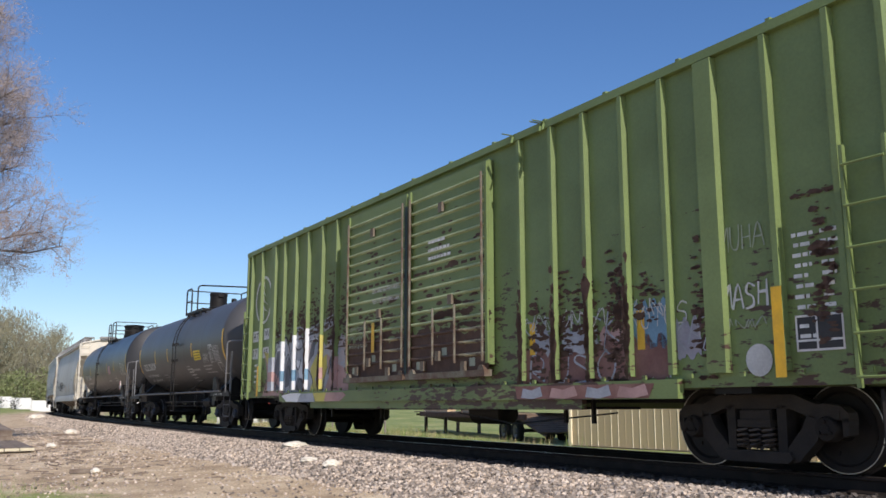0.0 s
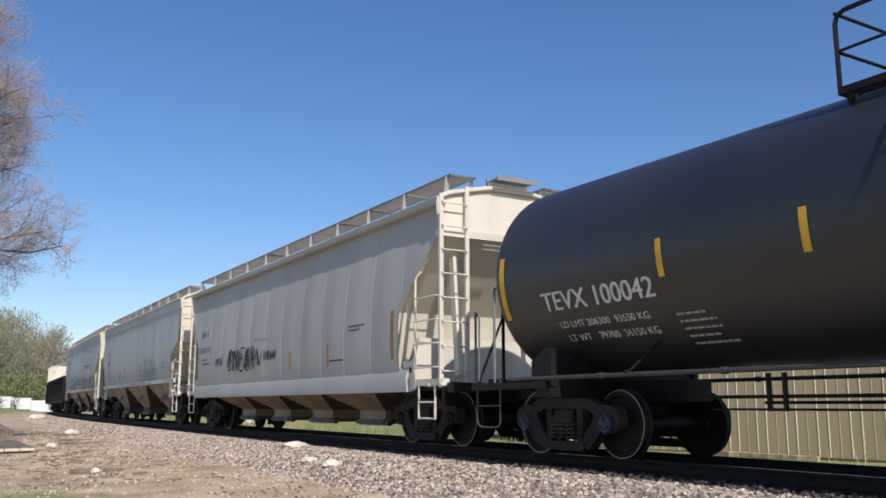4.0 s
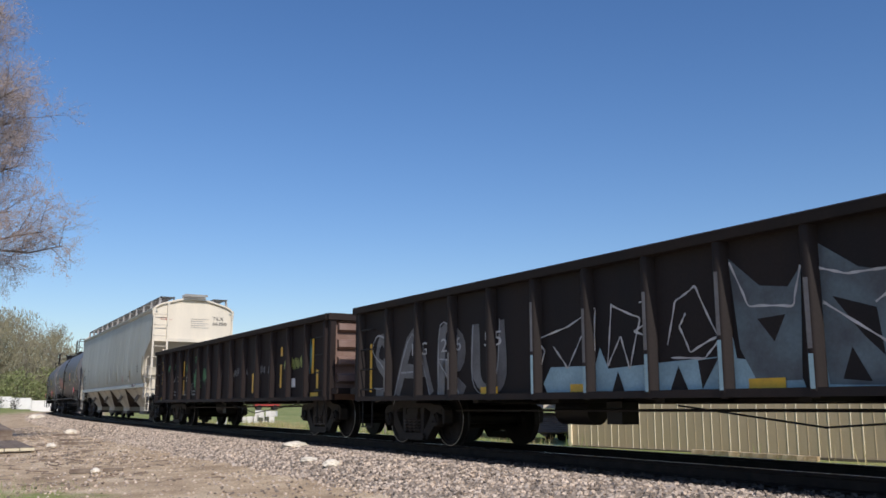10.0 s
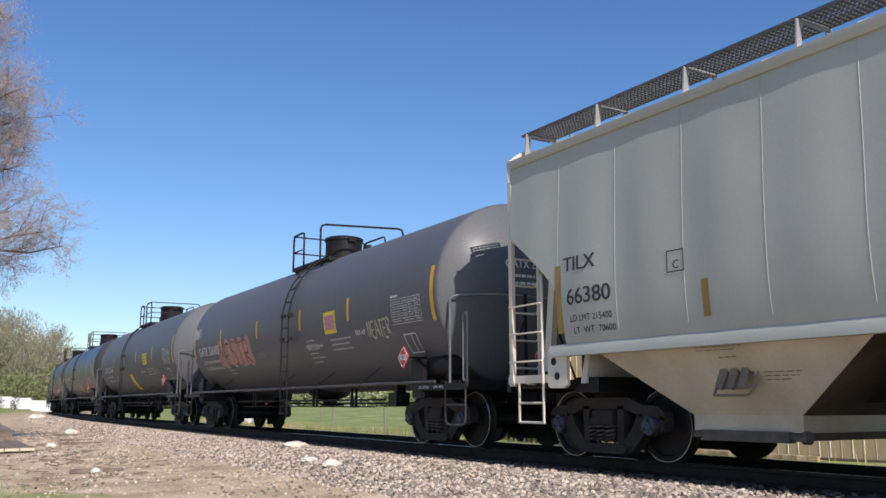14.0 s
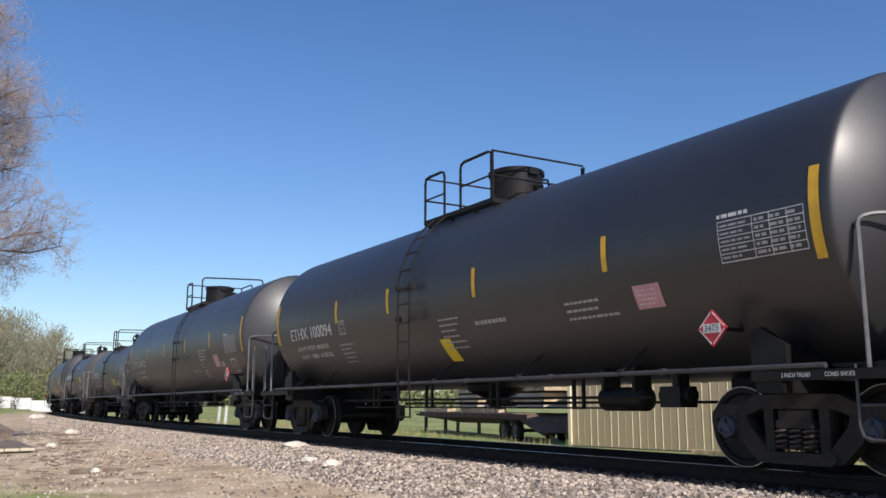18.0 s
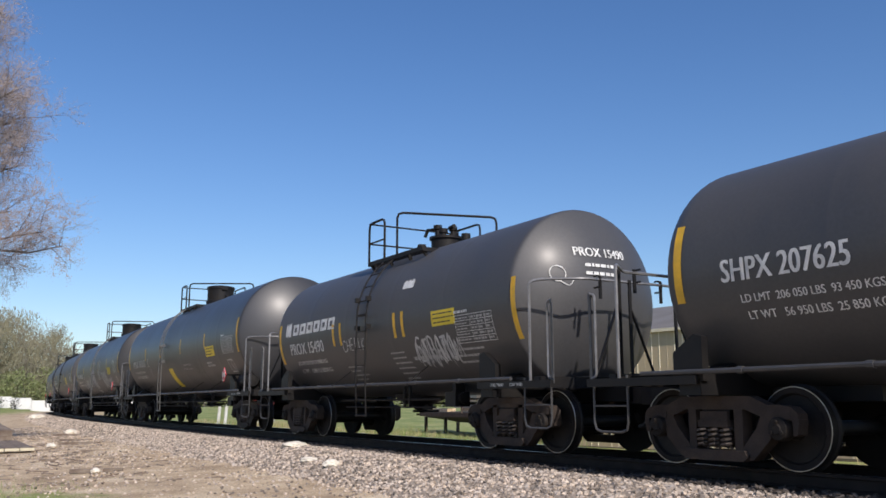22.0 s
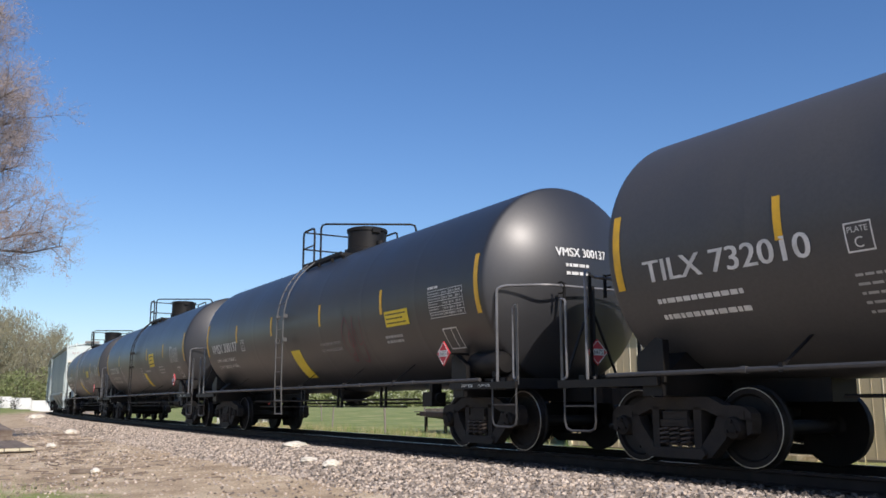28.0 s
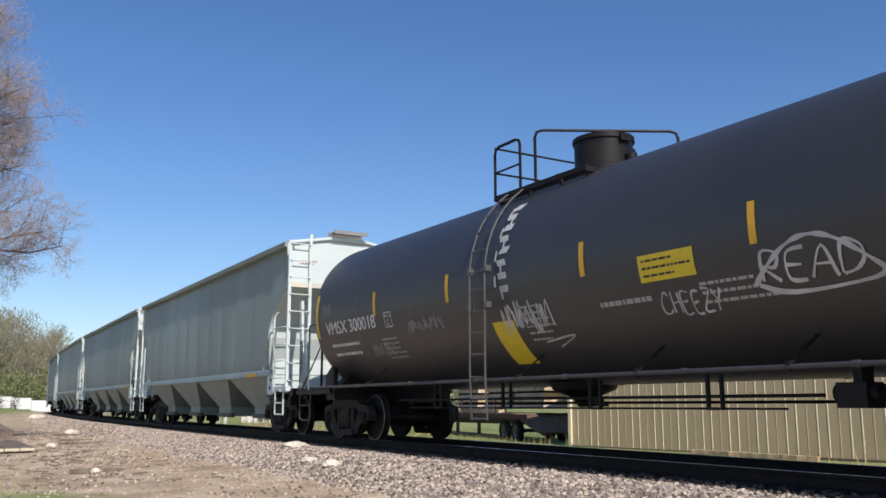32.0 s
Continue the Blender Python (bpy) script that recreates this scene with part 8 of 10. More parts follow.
stroke(sd, [[(-3.50, 1.74), (-3.40, 1.9)], [(-3.50, 1.9), (-3.40, 1.74)], [(-2.2, 1.95), (-2.06, 2.12)], [(-2.2, 2.12), (-2.06, 1.95)]], 0.022, spray_black, c, d=0.018)
for txt, x0, h0, w0, t0 in (("MEMOE", -1.5, 1.86, 1.15, 0.26), ("NOS", -0.38, 2.12, 0.52, 0.24), ("EY", -0.42, 1.66, 0.34, 0.22), ("NES", 0.10, 1.82, 0.56, 0.32), ("SOLR", 0.72, 1.80, 0.70, 0.34)):
    stroke(sd, tag_lines(txt, x0, h0, w0, t0, rng, 0.2, 0.08), 0.042, mat("dark_green_spray_paint", (0.035, 0.075, 0.055), 0.6, vary=0.2, scale=3) if x0 > 0 else spray_black, c, d=0.012)
stroke(sd, [[(0.02, 2.16), (0.05, 2.26)], [(0.08, 2.16), (0.11, 2.26)], [(1.48, 2.14), (1.52, 2.24)], [(1.54, 2.14), (1.58, 2.24)]], 0.03, spray_black, c, d=0.012)
for k, ch in enumerate("KERNOSECO"):
    stroke(sd, tag_lines(ch, 1.75 + k * 0.6, 1.58, 0.55, 0.52, rng, 0.1), 0.15, spray_brown, c, "faded_letter")
bars(sd, 2.7, 2.74, 1.2, 0.10, 1, rust_stain, c, rng, fill=0.9)
for _ in range(16):
    patch(sd, 2.7 + rng.uniform(0, 1.9), 2.66 + rng.uniform(-0.08, 0.1), rng.uniform(0.03, 0.10), rng.uniform(0.06, 0.2), rust_stain, c, "rust_streak", nz=1)
# long dirt runs down from the seams and lighter scuffs
for _ in range(46):
    rx_, rt_ = rng.uniform(-6.6, 6.4), rng.uniform(0.25, 1.1)
    patch(sd, rx_, 1.62 + rng.uniform(0.0, 0.5), rng.uniform(0.012, 0.04), rt_, mat("thin_dirt_run", (0.30, 0.29, 0.27), 0.7, vary=0.2, scale=4), c, "dirt_run", nz=4, d=0.004)
# railway shield as plain shapes
navy = mat("navy_shield", (0.03, 0.05, 0.20), 0.5)
reds = mat("red_shield_bar", (0.50, 0.07, 0.07), 0.5)
g = Geo()
sh = [(-0.34, 0.34), (0.0, 0.40), (0.34, 0.34), (0.30, 0.1), (0.33, -0.15), (0.2, -0.34), (0.0, -0.42), (-0.2, -0.34), (-0.33, -0.15), (-0.30, 0.1)]
g.add([sd.at(4.54 + p[0] * 1.08, 3.24 + p[1] * 1.06, 0.006) for p in sh], [tuple(range(10))])
part("shield", g, W, c, smooth=0)
g = Geo()
g.add([sd.at(4.54 + p[0], 3.24 + p[1], 0.009) for p in [(-0.32, 0.32), (-0.29, 0.1), (0.29, 0.1), (0.32, 0.32), (0.0, 0.38)]], [(0, 1, 2, 3, 4)])
part("shield_top", g, navy, c, smooth=0)
for k in range(5):
    x0 = 4.54 - 0.27 + k * 0.13
    t = 0.28 + 0.12 * (1 - abs(k - 2) / 2)
    patch(sd, x0, 3.31 - t - 0.05, 0.06, t, reds, c, "shield_bar", d=0.009)
for x, h, w in ((4.34, 3.44, 0.36), (4.32, 3.36, 0.40)):
    patch(sd, x, h, w, 0.045, W, c, "shield_word_bar", d=0.011, nz=1)
patch(sd, 5.12, 1.74, 0.5, 0.34, DK, c, "load_panel")
frame_lines(sd, 5.12, 1.74, 0.5, 0.34, 0.018, W, c, cols=(0.5,), rows=(0.35,), d=0.009)
patch(sd, 5.52, 1.60, 0.26, 0.17, mat("green_sticker", (0.10, 0.50, 0.10), 0.5), c, "green_sticker", d=0.009)
hw = Side(lambda x, h, d: (x, -1.582 - d, h))
for x, w in ((-6.75, 0.95), (0.75, 0.45), (-1.55, 0.3), (3.45, 0.5), (5.85, 0.95)):
    patch(hw, x, 1.435, w, 0.11, ys, c, "sill_tape")
write(hw, "CH-110-L04", 2.2, 1.455, 0.09, DK, c, width=0.7)
bars(hw, -5.75, 1.44, 2.2, 0.10, 2, DK, c, rng, fill=0.35)
c, sd, rng, q = hoppers[3]
for x in (-5.98, -2.54, 0.0, 2.57, 5.9):
    patch(sd, x - 0.05, 1.68, 0.10, 0.42, mustard, c, "reflective_stripe", nz=4)
for x in (-8.55, 8.45):
    patch(sd, x - 0.05, 1.66, 0.12, 0.92, mustard, c, "reflective_stripe", nz=6)
write(sd, "TILX", -8.42, 2.48, 0.19, DK, c, width=0.64, bold=0.012)
write(sd, "66380", -8.36, 2.03, 0.21, DK, c, width=0.84, bold=0.012)
write(sd, "LD LMT 215400", -8.31, 1.80, 0.085, DK, c, width=0.80)
write(sd, "LT  WT  70600", -8.26, 1.64, 0.085, DK, c, width=0.80)
write(sd, "C", -6.44, 2.27, 0.10, DK, c)
frame_lines(sd, -6.53, 2.23, 0.26, 0.26, 0.014, DK, c)
bars(sd, 3.85, 1.60, 0.5, 0.32, 4, mat("red_print", (0.45, 0.14, 0.12), 0.6), c, rng, fill=0.5)
bars(sd, 4.7, 1.62, 0.5, 0.14, 3, DK, c, rng, fill=0.35)
patch(sd, 5.5, 1.62, 0.28, 0.14, W, c, "white_label")
bars(sd, 5.45, 1.82, 0.36, 0.08, 1, DK, c, rng, fill=0.7)
bars(sd, 0.9, 1.6, 0.4, 0.1, 2, DK, c, rng, fill=0.4)
bars(sd, 7.3, 1.95, 0.75, 0.32, 3, DK, c, rng, fill=0.35)
g = Geo()
g.box((6.8, -1.60, 1.46), (0.36, 0.08, 0.10))
part("sill_bracket", g, mat("slate_bracket", (0.12, 0.13, 0.16), 0.6), c)
endf = Side(lambda x, h, d: (9.70 + d, x, h))
write(endf, "TILX", 0.75, 3.98, 0.13, DK, c, width=0.42)
write(endf, "66380", 0.75, 3.78, 0.13, DK, c, width=0.56)
bars(endf, -0.1, 3.62, 0.8, 0.42, 5, faint, c, rng, fill=0.3)
bars(endf, -1.25, 3.9, 0.5, 0.14, 2, mat("red_print", (0.45, 0.14, 0.12)), c, rng, fill=0.4)
c, sd, rng, q = hoppers[0]
endf = Side(lambda x, h, d: (7.93 + d, x, h))
write(endf, "SOXX", 0.6, 3.9, 0.12, DK, c, width=0.46)
write(endf, "520275", 0.62, 3.72, 0.12, DK, c, width=0.62)
bars(endf, -0.6, 3.36, 0.7, 0.16, 2, faint, c, rng, fill=0.4)
for c, sd, rng, q in hoppers[4:]:
    for x in (-5.5, 0.4, 5.2):
        bars(sd, x, 1.9 + 0.3 * rng.random(), 0.7, 0.2, 2, faint, c, rng, fill=0.4)
    patch(sd, -2.6, 3.1, 0.06, 0.8, mat("pale_streak", (0.60, 0.66, 0.63), 0.6), c, "pale_streak", nz=4)
    hw = Side(lambda x, h, d: (x, -1.582 - d, h))
    patch(hw, 5.4, 1.40, 0.9, 0.09, mat("amber_sill_tape", (0.62, 0.36, 0.03)), c, "sill_tape")
    endf = Side(lambda x, h, d: (8.2 + d, x, h))
    bars(endf, -1.2, 4.05, 0.45, 0.14, 2, mat("red_print", (0.45, 0.14, 0.12)), c, rng, fill=0.4)

# gondolas
Y = M_yellow()
c, sd, rng, q = gons[0]
worn_silver = mat("worn_silver_spray_paint", (0.17, 0.17, 0.175), 0.5, vary=0.3, scale=2.2, fine=30, color2=(0.085, 0.08, 0.08), contrast=0.2)
ice_blue = mat("ice_blue_spray_paint", (0.30, 0.46, 0.52), 0.55, vary=0.2, scale=2.2, fine=30, color2=(0.20, 0.31, 0.36))
grey_blue = mat("grey_blue_spray_paint", (0.115, 0.16, 0.18), 0.55, vary=0.25, scale=2.2, fine=30, color2=(0.07, 0.08, 0.09))
for ch, x, w in (("S", -7.42, 0.85), ("A", -6.45, 1.35), ("R", -5.0, 0.95), ("U", -3.92, 0.95)):
    stroke(sd, tag_lines(ch, x, 0.90, w, 1.02, rng, 0.02), 0.26, worn_silver, c, "silver_letter")
    stroke(sd, tag_lines(ch, x - 0.1, 0.90, w, 1.08, rng, 0.02), 0.035, spray_silver, c, "letter_edge", d=0.011)
write(sd, "ICG", -5.92, 1.56, 0.22, spray_white, c, width=0.52, bold=0.008, d=0.014)
write(sd, "246", -4.92, 1.58, 0.22, spray_white, c, width=0.62, bold=0.008, d=0.014)
write(sd, "55", -3.62, 1.60, 0.22, spray_white, c, width=0.46, bold=0.008, d=0.014)
# a pale blue band along the foot, silver and blue shapes over it, dark gaps and white outlines
poly(sd, [(-2.05, 0.84), (-2.15, 1.0), (-1.98, 1.22), (-1.05, 1.21), (-0.95, 1.44), (-0.8, 1.16), (0.1, 1.2), (1.0, 1.23), (1.2, 1.5), (1.25, 1.2), (2.0, 1.1), (2.1, 0.84)], ice_blue, c, "pale_blue_wash")
dim_silver = mat("dim_silver_spray_paint", (0.062, 0.062, 0.064), 0.55, vary=0.3, scale=2.0, fine=30, color2=(0.035, 0.033, 0.033), contrast=0.2)
grey_green = mat("grey_green_spray_paint", (0.10, 0.108, 0.095), 0.6, vary=0.3, scale=2.5, fine=30, color2=(0.05, 0.05, 0.046))
poly(sd, [(2.15, 0.84), (2.25, 1.3), (3.1, 1.2), (3.2, 0.84)], ice_blue, c, "pale_blue_wash")
poly(sd, [(3.25, 0.84), (3.3, 1.3), (4.2, 1.32), (4.9, 1.2), (5.7, 1.36), (6.5, 1.25), (7.3, 1.32), (7.5, 0.84)], grey_green, c, "grey_green_wash")
poly(sd, [(1.2, 2.3), (1.3, 1.3), (1.5, 0.95), (2.05, 0.95), (2.12, 2.1), (1.95, 1.9), (1.6, 1.95)], grey_blue, c, "grey_blue_fill", d=0.008)
poly(sd, [(2.25, 2.35), (2.35, 0.9), (3.1, 0.88), (3.15, 1.9), (2.75, 2.0)], grey_blue, c, "grey_blue_fill", d=0.008)
for k, (x0, x1) in enumerate(((3.35, 4.05), (4.55, 5.2), (5.7, 6.35), (6.75, 7.3))):
    poly(sd, [(x0, 2.25), (x0 - 0.05, 1.3), (x0 + 0.15, 1.0), (x1, 1.2), (x1 + 0.08, 2.1), ((x0 + x1) / 2, 1.85)], dim_silver, c, "faded_fill", d=0.007)
for tri in ([(-0.75, 0.85), (-0.62, 1.12), (-0.5, 0.85)], [(0.25, 0.85), (0.4, 1.15), (0.55, 0.85)], [(0.75, 0.88), (0.7, 1.2), (1.0, 1.22)], [(1.55, 1.6), (1.9, 1.62), (1.75, 1.35)], [(2.45, 1.75), (2.75, 1.35), (2.95, 1.15), (2.9, 1.6)], [(2.5, 0.95), (2.62, 1.25), (2.8, 0.92)], [(3.5, 1.35), (3.9, 1.8), (4.0, 1.3)], [(4.7, 1.2), (4.9, 1.7), (5.15, 1.2)], [(5.8, 1.3), (6.05, 1.9), (6.25, 1.3)], [(6.9, 1.2), (7.1, 1.7), (7.25, 1.25)]):
    poly(sd, tri, gon_a, c, "dark_gap", d=0.010)
lines = [[(-2.35, 1.7), (-2.1, 1.45), (-2.25, 1.1)], [(-2.3, 1.62), (-1.6, 1.75), (-1.02, 1.95), (-1.05, 1.4), (-1.3, 1.6), (-1.6, 1.2), (-1.9, 1.5)], [(-0.7, 1.98), (-0.8, 1.2), (-0.55, 1.55), (-0.4, 1.15), (-0.2, 1.75), (-0.68, 1.95)], [(-0.2, 1.95), (0.05, 1.96), (-0.05, 1.7), (-0.3, 1.6), (0.0, 1.5), (0.05, 1.3)], [(0.25, 1.4), (0.4, 1.9), (0.71, 2.04), (1.0, 1.46), (0.6, 1.3), (0.45, 1.6), (0.55, 1.75)], [(0.3, 1.25), (0.8, 1.22), (1.02, 1.4), (1.02, 1.0)]]
lines += [[(1.22, 2.25), (1.45, 1.75), (2.0, 1.7), (2.12, 2.1)], [(2.3, 2.05), (2.62, 1.95), (3.05, 1.95)], [(2.35, 1.7), (2.95, 1.3), (3.1, 1.2)], [(2.9, 1.65), (3.15, 1.8)]]
stroke(sd, lines, 0.03, spray_white, c, "sprayed_outline", d=0.013, sharp=True)
# double-edged angular letters over the washed-out fill
edge_lines = [[(3.30, 1.0), (3.36, 2.15), (3.62, 1.72), (3.92, 2.28), (4.20, 2.05), (4.05, 1.4), (4.2, 0.95)], [(3.52, 1.0), (3.55, 1.55), (3.78, 1.30), (3.92, 1.62), (3.86, 1.0)], [(4.42, 2.2), (4.95, 2.3), (5.15, 2.02), (4.72, 1.92), (4.78, 1.62), (5.2, 1.55), (5.25, 1.28), (4.55, 1.34), (4.42, 2.2)], [(4.55, 1.05), (4.8, 1.2), (5.2, 0.98)], [(5.5, 2.22), (5.62, 1.0), (5.9, 1.0), (5.95, 1.45), (6.25, 1.0), (6.5, 1.05), (6.15, 1.62), (6.45, 2.3), (6.1, 2.32), (5.86, 1.85), (5.82, 2.25), (5.5, 2.22)], [(6.72, 1.02), (6.86, 2.15), (7.18, 2.42), (7.30, 1.6), (7.42, 1.0), (7.16, 1.05), (7.1, 1.42), (6.96, 1.4), (6.94, 1.0)], [(7.0, 1.7), (7.05, 2.0), (7.15, 1.72), (7.0, 1.7)]]
stroke(sd, edge_lines, 0.026, spray_silver, c, "sprayed_edge", d=0.013, sharp=True)
stroke(sd, [[(x + 0.07, h - 0.05) for x, h in pl] for pl in edge_lines[:5]], 0.016, faint, c, "sprayed_edge", d=0.0135, sharp=True)
post_face = Side(lambda x, h, d: (x, -1.6 - d, h))
for k in range(15):
    x = -7.88 + 15.76 * k / 14
    if -2.3 < x < 7.4:
        patch(post_face, x - 0.028, 0.86, 0.056, 0.34 + 0.1 * (k % 3), ice_blue if x < 5 else worn_silver, c, "sprayed_post", d=0.003)
        patch(post_face, x - 0.028, 1.25 + 0.1 * (k % 3), 0.056, 0.7, worn_silver, c, "sprayed_post", d=0.003)
    elif x < -3 and k % 2:
        patch(post_face, x - 0.028, 0.95, 0.056, 0.6, worn_silver, c, "sprayed_post", d=0.003)
for x in (-3.72, -1.55, 1.40, 4.42, 7.2):
    patch(sd, x, 0.86, 0.46, 0.12, Y, c, "reflective_stripe", d=0.02)
patch(sd, -7.58, 0.95, 0.09, 0.92, Y, c, "reflective_stripe", d=0.012)
patch(sd, 7.62, 1.38, 0.11, 0.48, Y, c, "reflective_stripe", d=0.012)
patch(sd, 7.66, 0.95, 0.09, 0.35, Y, c, "reflective_stripe", d=0.012)
c, sd, rng, q = gons[1]
for x, h, t in ((-7.25, 1.42, 0.82), (-4.25, 1.62, 0.50), (-4.22, 1.02, 0.48), (-1.24, 1.25, 0.88), (-1.22, 2.0, 0.2), (0.83, 1.25, 0.55), (2.91, 1.00, 0.50), (5.0, 1.10, 0.55), (5.02, 1.85, 0.22), (7.02, 1.38, 0.76), (7.3, 1.05, 0.40)):
    patch(sd, x - 0.06, h, 0.12, t, Y, c, "reflective_stripe", d=0.014)
for x in (-7.34, 6.9):
    patch(sd, x, 0.86, 0.46, 0.10, Y, c, "reflective_stripe", d=0.014)
for w, x, ww in (("ICG", -6.05, 0.56), ("246", -5.08, 0.50), ("572", -3.95, 0.50)):
    write(sd, w, x, 1.47, 0.17, W, c, width=ww, bold=0.012)
stroke(sd, scrawl(-6.45, 1.82, 1.0, 0.26, rng, 5, 6), 0.045, spray_green, c)
stroke(sd, scrawl(-4.0, 1.72, 0.65, 0.34, rng, 4, 6), 0.045, spray_green, c)
stroke(sd, scrawl(-2.95, 1.1, 0.75, 0.75, rng, 5, 8), 0.055, spray_green, c)
stroke(sd, tag_lines("GENLC", -2.98, 2.04, 0.75, 0.16, rng), 0.03, spray_green, c)
stroke(sd, scrawl(-1.9, 1.32, 0.65, 0.50, rng, 5, 7), 0.05, spray_green, c)
stroke(sd, scrawl(-7.1, 1.25, 0.4, 0.3, rng, 3, 6), 0.03, spray_white, c)
stroke(sd, scrawl(-7.2, 1.9, 0.35, 0.25, rng, 3, 6), 0.035, spray_green, c)
stroke(sd, scrawl(-3.6, 0.95, 0.4, 0.5, rng, 2, 6), 0.025, spray_white, c)
stroke(sd, scrawl(5.25, 1.5, 1.05, 0.32, rng, 6, 7), 0.05, spray_lime, c)
stroke(sd, scrawl(6.5, 1.3, 0.45, 0.9, rng, 3, 9), 0.06, spray_teal, c)
for x in (-0.4, 1.2, 1.9, 3.3, 4.1):
    stroke(sd, scrawl(x, 1.45, 0.5, 0.25, rng, 3, 6), 0.022, faint, c)
patch(sd, 5.62, 1.1, 0.34, 0.2, W, c, "white_label")
for k in range(3):
    bars(sd, -5.6 + k * 1.2, 0.98, 0.5, 0.2, 2, faint, c, rng, fill=0.6)

# ---- beside the track: shed, trailer, fence, trees, debris ----
def gz_at(x, y):
    z, _, _ = ground_z(np.array([float(x)]), np.array([float(y)]))
    return float(z[0])


# tan ribbed steel shed along the far side of the track
shed = thing("metal_shed", "long tan shed with ribbed sheet metal walls", "shed")
WX, WY = 4.42, 31.1
wd = Vector((0.598, -0.801, 0)).normalized()
wn_ = Vector((-wd.y, wd.x, 0))
if wn_.y < 0:
    wn_ = -wn_
SHED = Matrix(((wd.x, wn_.x, 0, WX), (wd.y, wn_.y, 0, WY), (0, 0, 1, -0.78), (0, 0, 0, 1)))
shed.matrix_basis = SHED
LEN, DEP, HGT = 27.0, 9.0, 3.85
tan_wall = mat("tan_sheet_metal", (0.57, 0.45, 0.285), 0.55, vary=0.08, scale=0.8, fine=20, color2=(0.52, 0.41, 0.26), streak=True)
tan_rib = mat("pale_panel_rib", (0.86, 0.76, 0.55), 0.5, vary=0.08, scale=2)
part("wall", Geo().box((LEN / 2, 0.08, HGT / 2), (LEN, 0.12, HGT)), tan_wall, shed)
part("wall", Geo().box((LEN / 2, DEP, HGT / 2), (LEN, 0.12, HGT)), tan_wall, shed)
part("end_wall", Geo().prism([(0.02, 0), (DEP, 0), (DEP, HGT), (DEP / 2, HGT + 1.2), (0.02, HGT)], "x", 0.0, 0.12), tan_wall, shed)
part("end_wall", Geo().prism([(0.02, 0), (DEP, 0), (DEP, HGT), (DEP / 2, HGT + 1.2), (0.02, HGT)], "x", LEN - 0.12, LEN), tan_wall, shed)
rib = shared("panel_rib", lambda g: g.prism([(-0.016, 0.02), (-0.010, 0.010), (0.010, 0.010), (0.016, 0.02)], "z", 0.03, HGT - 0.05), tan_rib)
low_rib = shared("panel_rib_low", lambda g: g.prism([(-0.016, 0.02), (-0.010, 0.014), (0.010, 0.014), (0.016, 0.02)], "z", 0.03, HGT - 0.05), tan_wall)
rr = random.Random(3)
k = 0
x = 0.06
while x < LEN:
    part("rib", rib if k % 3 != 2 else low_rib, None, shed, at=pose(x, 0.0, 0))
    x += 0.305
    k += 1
part("corner_trim", Geo().box((0.02, 0.02, HGT / 2), (0.14, 0.14, HGT)), tan_rib, shed)
part("base_trim", Geo().box((LEN / 2, -0.02, 0.10), (LEN, 0.05, 0.08)), mat("dark_base_trim", (0.16, 0.13, 0.09), 0.7), shed)
brown = mat("brown_roof_steel", (0.20, 0.17, 0.13), 0.5, vary=0.1, scale=1)
part("roof", Geo().prism([(-0.04, HGT - 0.08), (-0.04, HGT + 0.02), (DEP / 2, HGT + 1.33), (DEP + 0.35, HGT + 0.02), (DEP + 0.35, HGT - 0.08), (DEP / 2, HGT + 1.2)], "x", -0.3, LEN + 0.3), brown, shed)
part("gutter", Geo().box((LEN / 2, -0.07, HGT - 0.02), (LEN + 0.6, 0.06, 0.10)), tan_rib, shed)

# pale off-cuts of timber lying along the shed's foot
pale_wood = mat("pale_sawn_wood", (0.66, 0.53, 0.36), 0.8, vary=0.2, scale=5, fine=50, color2=(0.42, 0.30, 0.17), rnd=0.15)
for i in range(9):
    u = i / 8
    bx, by = 7.35 + (9.15 - 7.35) * u, 25.75 + (22.55 - 25.75) * u
    w = 0.42 + 0.16 * rr.random()
    ob = thing("timber_block", "pale sawn timber block lying by the shed wall", "timber", "timber blocks by the shed", at=pose(bx, by, gz_at(bx, by) + 0.08, 0, 0, -53 + rr.uniform(-9, 9)))
    g = Geo().box((0, 0, 0.0), (w, 0.16, 0.12))
    if i == 8:
        g.box((-0.12, 0, -0.09), (0.08, 0.16, 0.1))
        g.box((0.12, 0, -0.09), (0.08, 0.16, 0.1))
    part("block", g, pale_wood, ob)

# flatbed trailer with a timber deck, parked on the grass
trailer = thing("flatbed_trailer", "long dark flatbed trailer with a worn timber deck", "trailer")
ta = math.degrees(math.atan2(34.1 - 48.7, 4.85 + 0.44))
trailer.matrix_basis = pose(2.2, 41.4, -0.72, 0, 0, ta)
TL = 15.4
dark_steel = mat("dark_trailer_steel", (0.035, 0.030, 0.028), 0.6, vary=0.3, scale=3, color2=(0.07, 0.045, 0.035))
grey_board = mat("bleached_boards", (0.55, 0.50, 0.42), 0.85, vary=0.2, scale=4, fine=50)
deckwood = mat("weathered_deck_planks", (0.30, 0.235, 0.165), 0.85, vary=0.25, scale=3, fine=50, rnd=0.25)
